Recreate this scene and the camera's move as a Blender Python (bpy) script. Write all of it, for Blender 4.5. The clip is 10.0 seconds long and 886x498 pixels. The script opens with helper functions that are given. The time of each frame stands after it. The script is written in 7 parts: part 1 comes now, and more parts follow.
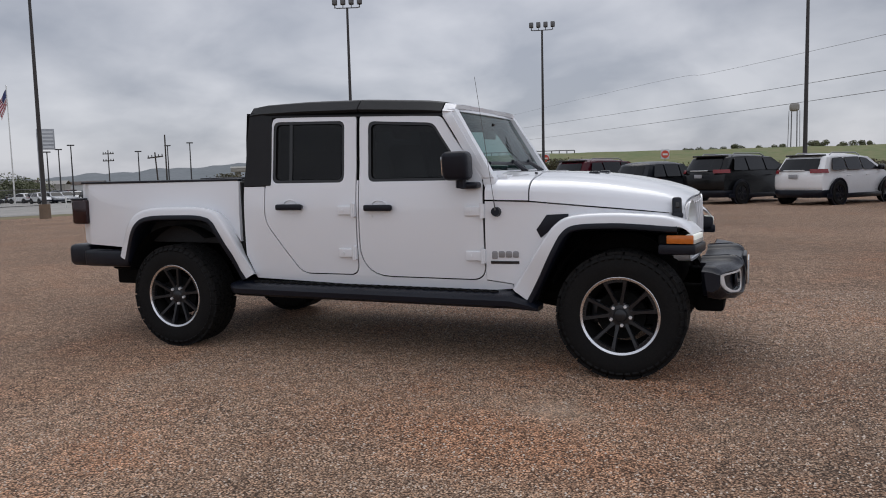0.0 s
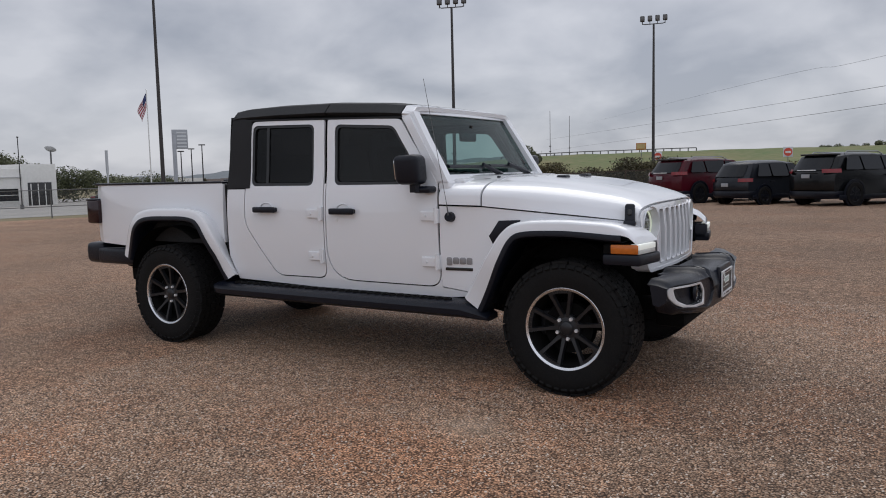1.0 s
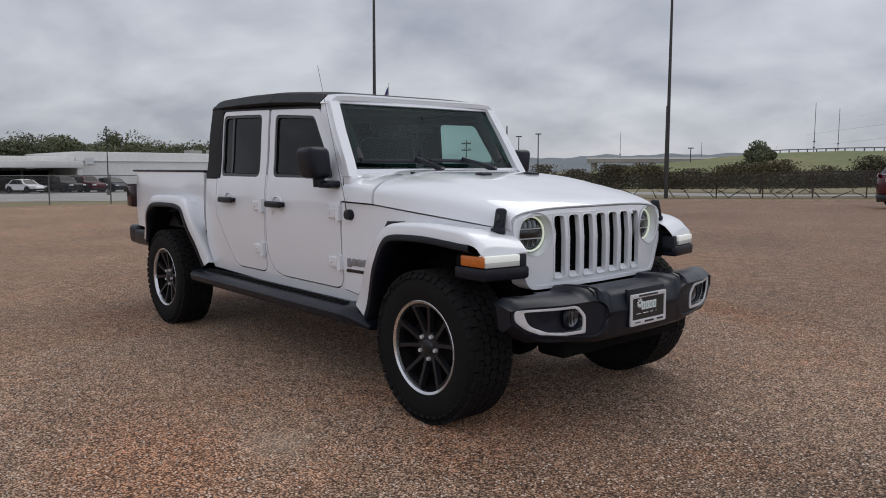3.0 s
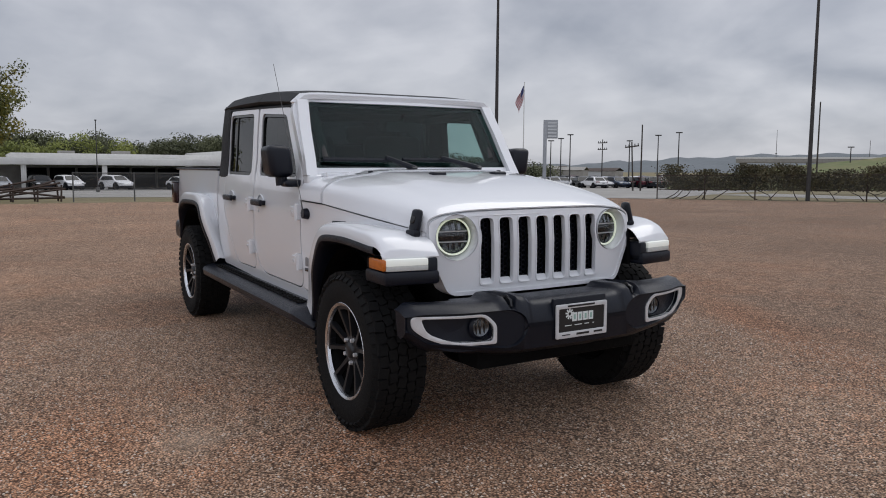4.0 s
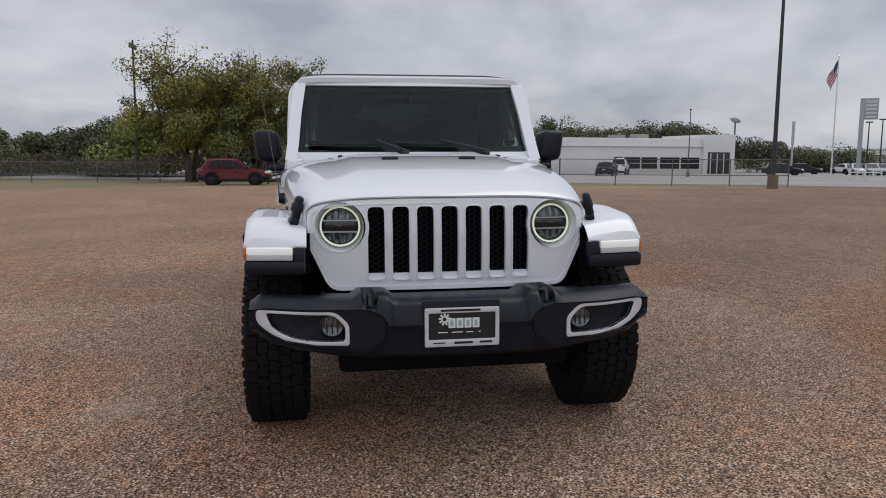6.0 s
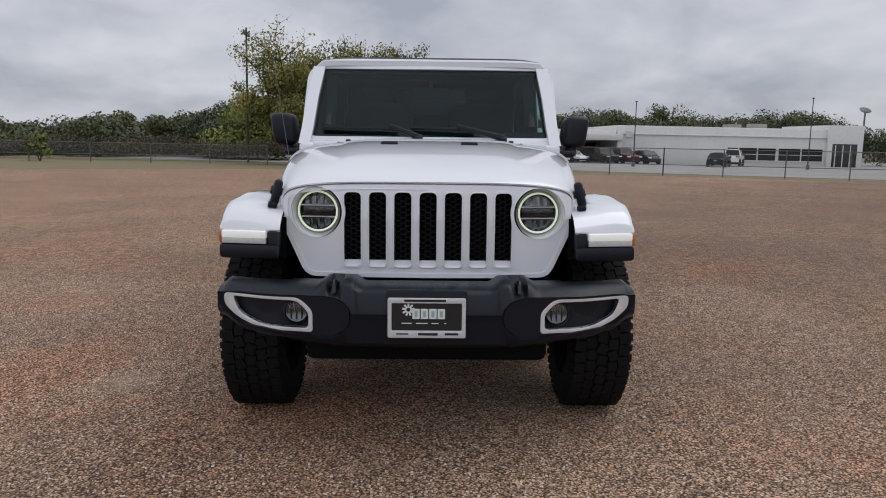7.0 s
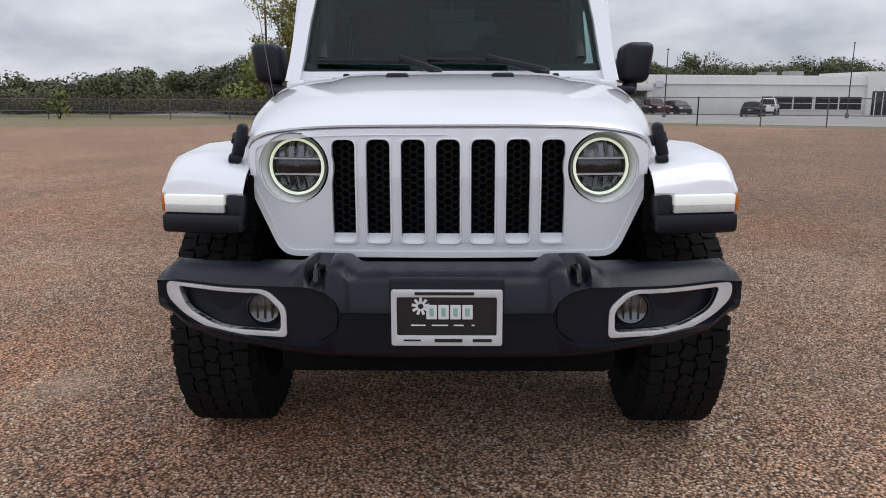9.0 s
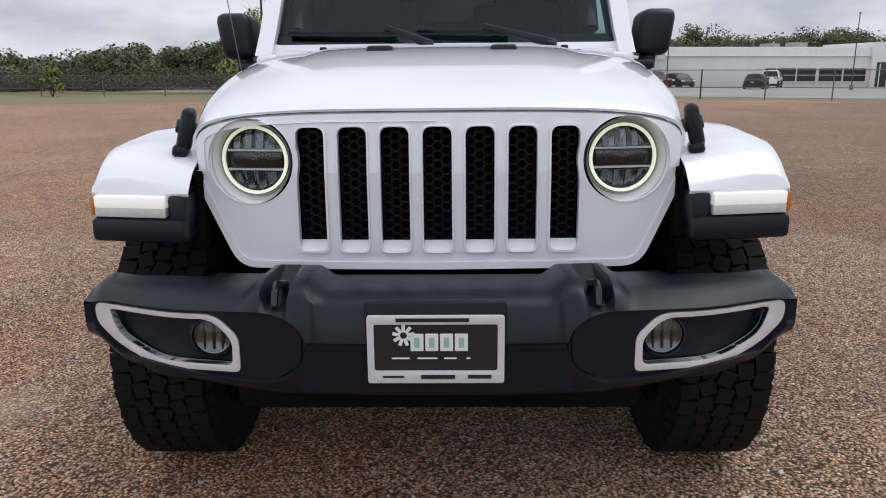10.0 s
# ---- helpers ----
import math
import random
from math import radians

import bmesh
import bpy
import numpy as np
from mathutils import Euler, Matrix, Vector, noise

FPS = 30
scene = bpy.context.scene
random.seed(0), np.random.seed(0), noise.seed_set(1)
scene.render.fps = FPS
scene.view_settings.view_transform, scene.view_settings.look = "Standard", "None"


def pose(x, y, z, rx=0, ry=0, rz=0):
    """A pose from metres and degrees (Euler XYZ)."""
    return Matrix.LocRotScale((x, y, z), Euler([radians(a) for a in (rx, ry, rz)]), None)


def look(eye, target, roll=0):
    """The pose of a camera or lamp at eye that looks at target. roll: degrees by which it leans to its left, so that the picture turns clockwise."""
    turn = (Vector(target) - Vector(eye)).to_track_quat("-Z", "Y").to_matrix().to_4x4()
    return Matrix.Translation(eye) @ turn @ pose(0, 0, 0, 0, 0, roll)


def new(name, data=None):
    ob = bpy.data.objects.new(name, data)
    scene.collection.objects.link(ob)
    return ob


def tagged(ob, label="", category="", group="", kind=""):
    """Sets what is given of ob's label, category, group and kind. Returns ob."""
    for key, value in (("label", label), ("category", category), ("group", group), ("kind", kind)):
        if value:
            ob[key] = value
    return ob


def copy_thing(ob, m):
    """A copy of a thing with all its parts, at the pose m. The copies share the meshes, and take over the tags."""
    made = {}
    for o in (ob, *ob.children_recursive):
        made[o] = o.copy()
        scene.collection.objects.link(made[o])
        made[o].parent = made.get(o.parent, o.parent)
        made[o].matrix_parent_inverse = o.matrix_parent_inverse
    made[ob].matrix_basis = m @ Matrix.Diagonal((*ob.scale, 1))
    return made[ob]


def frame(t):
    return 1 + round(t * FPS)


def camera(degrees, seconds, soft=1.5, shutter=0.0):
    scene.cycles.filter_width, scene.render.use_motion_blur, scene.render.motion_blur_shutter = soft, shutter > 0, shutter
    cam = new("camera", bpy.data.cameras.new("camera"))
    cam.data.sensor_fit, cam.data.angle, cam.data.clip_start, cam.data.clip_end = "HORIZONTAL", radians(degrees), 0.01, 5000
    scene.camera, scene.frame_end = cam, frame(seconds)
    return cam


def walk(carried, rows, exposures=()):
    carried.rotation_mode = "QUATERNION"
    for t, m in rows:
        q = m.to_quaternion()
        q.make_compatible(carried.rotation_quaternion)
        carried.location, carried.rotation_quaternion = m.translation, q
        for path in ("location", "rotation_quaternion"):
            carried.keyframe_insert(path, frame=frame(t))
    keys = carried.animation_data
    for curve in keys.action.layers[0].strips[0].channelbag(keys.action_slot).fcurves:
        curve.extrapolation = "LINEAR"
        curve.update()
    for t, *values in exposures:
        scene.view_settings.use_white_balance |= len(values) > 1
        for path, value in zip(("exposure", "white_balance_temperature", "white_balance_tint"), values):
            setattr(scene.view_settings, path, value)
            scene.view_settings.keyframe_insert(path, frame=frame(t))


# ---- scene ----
cam = camera(60.2, 10.0, soft=1.0)
PATH = [
    (0, (0.722, -5.776, 1.316), (-0.012, -3.926, 1.124), -1.4),
    (0.5, (1.171, -5.517, 1.328), (0.305, -3.724, 1.140), -1.3),
    (1, (1.671, -5.179, 1.330), (0.657, -3.466, 1.140), -1.3),
    (1.5, (2.041, -4.811, 1.333), (0.903, -3.179, 1.134), -1.3),
    (2, (2.477, -4.385, 1.320), (1.208, -2.852, 1.115), -0.9),
    (2.5, (2.773, -3.970, 1.322), (1.396, -2.534, 1.119), -0.3),
    (3.8, (3.446, -2.683, 1.339), (1.782, -1.593, 1.132), 0.4),
    (4, (3.556, -2.501, 1.334), (1.853, -1.474, 1.127), 0.4),
    (4.5, (3.726, -2.044, 1.344), (1.939, -1.173, 1.128), 0.7),
    (5, (3.830, -1.511, 1.344), (1.964, -0.827, 1.122), 0.8),
    (5.2, (3.873, -1.314, 1.337), (1.981, -0.704, 1.116), 0.6),
    (6.3, (3.864, -0.373, 1.344), (1.893, -0.152, 1.090), 0.9),
    (6.5, (3.857, -0.228, 1.350), (1.880, -0.069, 1.097), 1.4),
    (7, (3.808, -0.024, 1.338), (1.829, 0.023, 1.052), 1.2),
    (7.5, (3.720, -0.005, 1.308), (1.744, -0.002, 0.996), 0.9),
    (8, (3.465, -0.031, 1.280), (1.493, -0.044, 0.947), 0.7),
    (8.5, (3.199, -0.028, 1.259), (1.232, -0.045, 0.897), 0.6),
    (9, (2.866, -0.005, 1.247), (0.907, -0.023, 0.844), 0.4),
    (9.5, (2.624, 0.002, 1.252), (0.671, -0.018, 0.820), 0.0),
    (10, (2.428, 0.021, 1.252), (0.483, 0.002, 0.786), -0.0),
]
walk(cam, [(t, look(eye, target, roll)) for t, eye, target, roll in PATH], exposures=[(0, 0.33), (2.5, 0.34), (4.5, 0.30), (6.5, 0.34), (8, 0.46), (8.5, 0.54), (9, 0.64), (9.5, 0.70), (10, 0.74)])

# ---- world and light ----
SUN_AZ, SUN_EL = 105.0, 60.0
world = bpy.data.worlds.new("overcast_sky")
scene.world = world
world.use_nodes = True
wn, wl = world.node_tree.nodes, world.node_tree.links
wn.clear()


def wnode(kind, **sets):
    n = wn.new(kind)
    for k, v in sets.items():
        n.inputs[k].default_value = v
    return n


sky = wn.new("ShaderNodeTexSky")
sky.sky_type, sky.sun_disc = "NISHITA", False
sky.sun_elevation, sky.sun_rotation = radians(SUN_EL), radians(90 - SUN_AZ)
sky_dim = wn.new("ShaderNodeVectorMath")
sky_dim.operation = "SCALE"
sky_dim.inputs["Scale"].default_value = 0.10
wl.new(sky.outputs[0], sky_dim.inputs[0])
coord = wn.new("ShaderNodeTexCoord")
# clouds lie on a flat layer: the direction divided by its height
sep = wn.new("ShaderNodeSeparateXYZ")
wl.new(coord.outputs["Generated"], sep.inputs[0])
lift = wn.new("ShaderNodeMath")
lift.operation = "ADD"
lift.inputs[1].default_value = 0.42
up = wn.new("ShaderNodeMath")
up.operation = "MAXIMUM"
up.inputs[1].default_value = 0.0
wl.new(sep.outputs["Z"], up.inputs[0])
wl.new(up.outputs[0], lift.inputs[0])
layer = wn.new("ShaderNodeVectorMath")
layer.operation = "DIVIDE"
wl.new(coord.outputs["Generated"], layer.inputs[0])
wl.new(lift.outputs[0], layer.inputs[1])
big = wnode("ShaderNodeTexNoise", Scale=2.6, Detail=5.0, Roughness=0.46, Distortion=0.35)
wl.new(layer.outputs[0], big.inputs["Vector"])
fine = wnode("ShaderNodeTexNoise", Scale=7.0, Detail=5.0, Roughness=0.5, Distortion=0.3)
wl.new(layer.outputs[0], fine.inputs["Vector"])
both = wn.new("ShaderNodeMix")
both.inputs[0].default_value = 0.22
wl.new(big.outputs["Fac"], both.inputs[2])
wl.new(fine.outputs["Fac"], both.inputs[3])
ramp = wn.new("ShaderNodeValToRGB")
ramp.color_ramp.elements[0].position, ramp.color_ramp.elements[0].color = 0.36, (0.405, 0.43, 0.502, 1)
ramp.color_ramp.elements[1].position, ramp.color_ramp.elements[1].color = 0.64, (0.71, 0.723, 0.785, 1)
wl.new(both.outputs[0], ramp.inputs[0])
# an overcast dome is brighter overhead than at the horizon
high = wn.new("ShaderNodeMapRange")
high.interpolation_type = "SMOOTHSTEP"
high.inputs["From Min"].default_value, high.inputs["From Max"].default_value = 0.22, 0.85
high.inputs["To Min"].default_value, high.inputs["To Max"].default_value = 0.95, 1.08
wl.new(up.outputs[0], high.inputs["Value"])
dome = wn.new("ShaderNodeVectorMath")
dome.operation = "SCALE"
wl.new(ramp.outputs["Color"], dome.inputs[0])
# thinner cloud to the south-east, heavier to the north-west
toward = wn.new("ShaderNodeVectorMath")
toward.operation = "DOT_PRODUCT"
toward.inputs[1].default_value = (0.25, -0.15, 0.0)
wl.new(coord.outputs["Generated"], toward.inputs[0])
east = wn.new("ShaderNodeMath")
east.operation = "ADD"
east.inputs[1].default_value = 1.0
wl.new(toward.outputs["Value"], east.inputs[0])
veil_mul = wn.new("ShaderNodeMath")
veil_mul.operation = "MULTIPLY"
wl.new(high.outputs[0], veil_mul.inputs[0])
wl.new(east.outputs[0], veil_mul.inputs[1])
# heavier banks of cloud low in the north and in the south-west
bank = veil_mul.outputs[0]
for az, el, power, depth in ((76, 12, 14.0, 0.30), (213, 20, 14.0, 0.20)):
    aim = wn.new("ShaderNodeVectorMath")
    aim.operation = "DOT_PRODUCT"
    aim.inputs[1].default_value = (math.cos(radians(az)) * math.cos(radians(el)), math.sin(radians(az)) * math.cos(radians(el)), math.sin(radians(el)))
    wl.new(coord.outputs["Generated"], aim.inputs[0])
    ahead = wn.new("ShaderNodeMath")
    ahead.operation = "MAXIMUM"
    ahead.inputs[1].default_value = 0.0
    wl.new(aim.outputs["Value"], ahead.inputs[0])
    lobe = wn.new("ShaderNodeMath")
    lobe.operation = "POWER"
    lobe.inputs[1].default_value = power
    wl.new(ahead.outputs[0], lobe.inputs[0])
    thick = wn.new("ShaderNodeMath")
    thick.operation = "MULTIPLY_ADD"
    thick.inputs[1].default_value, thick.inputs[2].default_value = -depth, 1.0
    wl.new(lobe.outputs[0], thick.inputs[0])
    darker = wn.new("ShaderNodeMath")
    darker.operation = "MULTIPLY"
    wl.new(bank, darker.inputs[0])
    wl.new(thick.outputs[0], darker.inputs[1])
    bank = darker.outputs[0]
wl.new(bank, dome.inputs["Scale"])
cover = wn.new("ShaderNodeMix")
cover.data_type = "RGBA"
cover.inputs[0].default_value = 0.93
wl.new(sky_dim.outputs[0], cover.inputs[6])
wl.new(dome.outputs[0], cover.inputs[7])
bg = wnode("ShaderNodeBackground", Strength=1.0)
wl.new(cover.outputs[2], bg.inputs["Color"])
wo = wn.new("ShaderNodeOutputWorld")
wl.new(bg.outputs[0], wo.inputs["Surface"])

sun = new("sun", bpy.data.lights.new("sun", "SUN"))
sun.data.energy, sun.data.angle, sun.data.color = 0.75, radians(45), (1.0, 0.975, 0.94)
sun.matrix_world = look((0, 0, 0), (-math.cos(radians(SUN_AZ)) * math.cos(radians(SUN_EL)), -math.sin(radians(SUN_AZ)) * math.cos(radians(SUN_EL)), -math.sin(radians(SUN_EL))))


# ---- materials ----
def mat(name, base, rough=0.5, metal=0.0, vary=0.0, vscale=4.0, bump=0.0, bscale=60.0, coat=0.0, second=None, spec=0.5, emit=None, emit_power=0.0, detail=5.0):
    m = bpy.data.materials.new(name)
    m.use_nodes = True
    nt = m.node_tree
    b = nt.nodes["Principled BSDF"]
    b.inputs["Base Color"].default_value = (*base, 1)
    b.inputs["Roughness"].default_value = rough
    b.inputs["Metallic"].default_value = metal
    b.inputs["Coat Weight"].default_value = coat
    b.inputs["Coat Roughness"].default_value = 0.03
    b.inputs["Specular IOR Level"].default_value = spec
    if emit:
        b.inputs["Emission Color"].default_value = (*emit, 1)
        b.inputs["Emission Strength"].default_value = emit_power
    tc = nt.nodes.new("ShaderNodeTexCoord")
    if vary > 0:
        n = nt.nodes.new("ShaderNodeTexNoise")
        n.inputs["Scale"].default_value, n.inputs["Detail"].default_value, n.inputs["Roughness"].default_value = vscale, detail, 0.6
        nt.links.new(tc.outputs["Object"], n.inputs["Vector"])
        n2 = nt.nodes.new("ShaderNodeTexNoise")
        n2.inputs["Scale"].default_value, n2.inputs["Detail"].default_value = vscale * 9, 4.0
        nt.links.new(tc.outputs["Object"], n2.inputs["Vector"])
        mixn = nt.nodes.new("ShaderNodeMix")
        mixn.inputs[0].default_value = 0.4
        nt.links.new(n.outputs["Fac"], mixn.inputs[2])
        nt.links.new(n2.outputs["Fac"], mixn.inputs[3])
        r = nt.nodes.new("ShaderNodeValToRGB")
        other = second or tuple(c * (1 - vary) for c in base)
        r.color_ramp.elements[0].position, r.color_ramp.elements[0].color = 0.35, (*other, 1)
        r.color_ramp.elements[1].position, r.color_ramp.elements[1].color = 0.65, (*base, 1)
        nt.links.new(mixn.outputs[0], r.inputs[0])
        nt.links.new(r.outputs[0], b.inputs["Base Color"])
        rr = nt.nodes.new("ShaderNodeMapRange")
        rr.inputs["To Min"].default_value, rr.inputs["To Max"].default_value = max(0.02, rough * 0.8), min(1.0, rough * 1.2)
        nt.links.new(n2.outputs["Fac"], rr.inputs["Value"])
        nt.links.new(rr.outputs[0], b.inputs["Roughness"])
    if bump > 0:
        nb = nt.nodes.new("ShaderNodeTexNoise")
        nb.inputs["Scale"].default_value, nb.inputs["Detail"].default_value = bscale, 3.0
        nt.links.new(tc.outputs["Object"], nb.inputs["Vector"])
        bp = nt.nodes.new("ShaderNodeBump")
        bp.inputs["Strength"].default_value, bp.inputs["Distance"].default_value = bump, 0.01
        nt.links.new(nb.outputs["Fac"], bp.inputs["Height"])
        nt.links.new(bp.outputs[0], b.inputs["Normal"])
    return m


def glass(name, tint, ior=1.45, rough=0.0, boost=1.0):
    """A thin tinted pane: clear by its tint, with mirror gloss by Fresnel."""
    m = bpy.data.materials.new(name)
    m.use_nodes = True
    nt = m.node_tree
    nt.nodes.clear()
    tr = nt.nodes.new("ShaderNodeBsdfTransparent")
    tr.inputs[0].default_value = (*tint, 1)
    gl = nt.nodes.new("ShaderNodeBsdfGlossy")
    gl.inputs["Color"].default_value = (boost, boost, boost, 1)
    gl.inputs["Roughness"].default_value = rough
    lw = nt.nodes.new("ShaderNodeLayerWeight")
    lw.inputs["Blend"].default_value = 0.5
    p5 = nt.nodes.new("ShaderNodeMath")
    p5.operation = "POWER"
    p5.inputs[1].default_value = 5.0
    fr = nt.nodes.new("ShaderNodeMapRange")
    fr.inputs["To Min"].default_value = ((ior - 1) / (ior + 1)) ** 2
    nt.links.new(lw.outputs["Facing"], p5.inputs[0])
    nt.links.new(p5.outputs[0], fr.inputs["Value"])
    mx = nt.nodes.new("ShaderNodeMixShader")
    out = nt.nodes.new("ShaderNodeOutputMaterial")
    nt.links.new(fr.outputs[0], mx.inputs[0])
    nt.links.new(tr.outputs[0], mx.inputs[1])
    nt.links.new(gl.outputs[0], mx.inputs[2])
    nt.links.new(mx.outputs[0], out.inputs[0])
    return m


WHITE = mat("white_paint", (0.745, 0.757, 0.78), 0.32, coat=1.0)
TRIM = mat("black_textured_plastic", (0.0056, 0.0076, 0.0145), 0.30, vary=0.3, vscale=5, bump=0.15, bscale=900, second=(0.0070, 0.0085, 0.0135), spec=0.28)
ROOF = mat("black_hardtop", (0.020, 0.021, 0.023), 0.6, spec=0.22, vary=0.25, vscale=4, bump=0.2, bscale=700)
GLOSS_BLACK = mat("gloss_black", (0.010, 0.010, 0.011), 0.18, vary=0.2, vscale=6)
DARK = mat("dark_underbody", (0.005, 0.005, 0.005), 0.85, spec=0.1, vary=0.4, vscale=6, bump=0.3, bscale=60)
RUBBER = mat("tyre_rubber", (0.0075, 0.0075, 0.0080), 0.75, vary=0.3, vscale=12, bump=0.2, bscale=300, second=(0.011, 0.0105, 0.010), spec=0.14)
RIM = mat("charcoal_alloy", (0.022, 0.023, 0.026), 0.30, metal=0.35, vary=0.2, vscale=12)
SILVER = mat("machined_silver", (0.72, 0.73, 0.75), 0.24, metal=1.0, vary=0.1, vscale=20)
SATIN = mat("satin_silver", (0.74, 0.75, 0.76), 0.30, metal=0.35, vary=0.08, vscale=14)
CHROME = mat("chrome", (0.8, 0.81, 0.83), 0.10, metal=1.0)
SMOKED = mat("smoked_reflector", (0.20, 0.21, 0.22), 0.18, metal=0.9, vary=0.5, vscale=40)
GREY = mat("grey_badge", (0.28, 0.28, 0.29), 0.4, metal=0.5)
SEAT = mat("black_seat_leather", (0.010, 0.010, 0.0105), 0.55, vary=0.3, vscale=10, bump=0.2, bscale=200)
LINER = mat("bed_liner", (0.015, 0.015, 0.016), 0.8, vary=0.3, vscale=10, bump=0.5, bscale=150)
WINDSHIELD = glass("windshield_glass", (0.52, 0.66, 0.64), 1.42, boost=0.75)
PRIVACY = glass("privacy_glass", (0.16, 0.17, 0.18), 1.42, boost=0.7)
FRONT_GLASS = glass("front_door_glass", (0.30, 0.33, 0.33), 1.42, boost=0.7)
CLEAR = glass("clear_lens", (0.92, 0.93, 0.93), 1.4)
DRL = mat("daylight_lamp", (0.74, 0.76, 0.72), 0.3, emit=(0.97, 1.0, 0.93), emit_power=0.19)
HALO = mat("halo_ring_lamp", (0.85, 0.88, 0.8), 0.3, emit=(0.88, 1.0, 0.68), emit_power=0.24)
CLEAR_WHITE = mat("frosted_lens", (0.62, 0.63, 0.60), 0.2, vary=0.2, vscale=60)
AMBER = mat("amber_lens", (0.60, 0.16, 0.02), 0.2, vary=0.3, vscale=30)
RED_LENS = mat("dark_red_lens", (0.020, 0.003, 0.005), 0.15, vary=0.3, vscale=20)
PLATE_BLACK = mat("plate_black", (0.015, 0.015, 0.016), 0.35)
PLATE_FRAME = mat("plate_frame", (0.66, 0.67, 0.68), 0.35, metal=0.15, vary=0.1, vscale=30)
PLATE_WHITE = mat("plate_print", (0.72, 0.76, 0.74), 0.5)
PLATE_GREEN = mat("plate_print_green", (0.30, 0.46, 0.40), 0.5)


def gravel_material():
    m = bpy.data.materials.new("exposed_gravel")
    m.use_nodes = True
    nt = m.node_tree
    b = nt.nodes["Principled BSDF"]
    N, L = nt.nodes.new, nt.links.new
    tc = N("ShaderNodeTexCoord")
    vor = N("ShaderNodeTexVoronoi")
    vor.inputs["Scale"].default_value = 90.0
    vor.inputs["Randomness"].default_value = 1.0
    L(tc.outputs["Object"], vor.inputs["Vector"])
    sepc = N("ShaderNodeSeparateColor")
    L(vor.outputs["Color"], sepc.inputs[0])
    stone = N("ShaderNodeValToRGB")
    cr = stone.color_ramp
    cr.interpolation = "CONSTANT"
    cr.elements[0].position, cr.elements[0].color = 0.0, (0.165, 0.102, 0.066, 1)
    cr.elements[1].position, cr.elements[1].color = 0.20, (0.255, 0.168, 0.112, 1)
    for p, c in ((0.42, (0.325, 0.226, 0.153)), (0.62, (0.385, 0.282, 0.200)), (0.78, (0.205, 0.138, 0.095)), (0.90, (0.41, 0.325, 0.245)), (0.988, (0.46, 0.385, 0.31))):
        e = cr.elements.new(p)
        e.color = (c[0] * 1.09, c[1] * 0.985, c[2] * 0.92, 1)
    L(sepc.outputs[0], stone.inputs[0])
    # sand between the stones, its colour darkened for the shade in the gaps
    gap = N("ShaderNodeMapRange")
    gap.inputs["From Min"].default_value, gap.inputs["From Max"].default_value = 0.36, 0.69
    L(vor.outputs["Distance"], gap.inputs["Value"])
    shaded_sand = N("ShaderNodeMix")
    shaded_sand.data_type = "RGBA"
    shaded_sand.inputs[7].default_value = (0.042, 0.024, 0.014, 1)
    L(gap.outputs[0], shaded_sand.inputs[0])
    L(stone.outputs[0], shaded_sand.inputs[6])
    # rust-brown and pale patches
    n1 = N("ShaderNodeTexNoise")
    n1.inputs["Scale"].default_value, n1.inputs["Detail"].default_value, n1.inputs["Roughness"].default_value = 0.55, 7.0, 0.62
    L(tc.outputs["Object"], n1.inputs["Vector"])
    p1 = N("ShaderNodeMapRange")
    p1.inputs["From Min"].default_value, p1.inputs["From Max"].default_value = 0.48, 0.66
    p1.inputs["To Max"].default_value = 0.55
    L(n1.outputs["Fac"], p1.inputs["Value"])
    rust = N("ShaderNodeMix")
    rust.data_type, rust.blend_type = "RGBA", "MULTIPLY"
    rust.inputs[7].default_value = (1.16, 0.74, 0.48, 1)
    # rust has dripped mostly where cars are stood
    mid = N("ShaderNodeVectorMath")
    mid.operation = "DISTANCE"
    mid.inputs[1].default_value = (0.5, -0.5, 0)
    L(tc.outputs["Object"], mid.inputs[0])
    near = N("ShaderNodeMapRange")
    near.inputs["From Min"].default_value, near.inputs["From Max"].default_value = 9.0, 3.5
    near.inputs["To Min"].default_value, near.inputs["To Max"].default_value = 0.35, 1.0
    L(mid.outputs["Value"], near.inputs["Value"])
    amount = N("ShaderNodeMath")
    amount.operation = "MULTIPLY"
    L(p1.outputs[0], amount.inputs[0])
    L(near.outputs[0], amount.inputs[1])
    # two drawn-out rust stains beside the truck
    rusty = amount.outputs[0]
    for cx, cy, turn, ra, rb in ((-0.5, -2.2, -12, 1.15, 0.40), (-0.4, 3.1, -28, 2.3, 0.32)):
        place = N("ShaderNodeMapping")
        place.vector_type = "TEXTURE"
        place.inputs["Location"].default_value = (cx, cy, 0)
        place.inputs["Rotation"].default_value = (0, 0, radians(turn))
        place.inputs["Scale"].default_value = (ra, rb, 1)
        L(tc.outputs["Object"], place.inputs["Vector"])
        away = N("ShaderNodeVectorMath")
        away.operation = "LENGTH"
        L(place.outputs[0], away.inputs[0])
        torn = N("ShaderNodeMath")
        torn.operation = "MULTIPLY_ADD"
        torn.inputs[1].default_value = 2.2
        L(n1.outputs["Fac"], torn.inputs[0])
        L(away.outputs["Value"], torn.inputs[2])
        streak = N("ShaderNodeMapRange")
        streak.inputs["From Min"].default_value, streak.inputs["From Max"].default_value = 2.4, 1.4
        streak.inputs["To Max"].default_value = 0.45
        L(torn.outputs[0], streak.inputs["Value"])
        either = N("ShaderNodeMath")
        either.operation = "MAXIMUM"
        L(rusty, either.inputs[0])
        L(streak.outputs[0], either.inputs[1])
        rusty = either.outputs[0]
    L(rusty, rust.inputs[0])
    L(shaded_sand.outputs[2], rust.inputs[6])
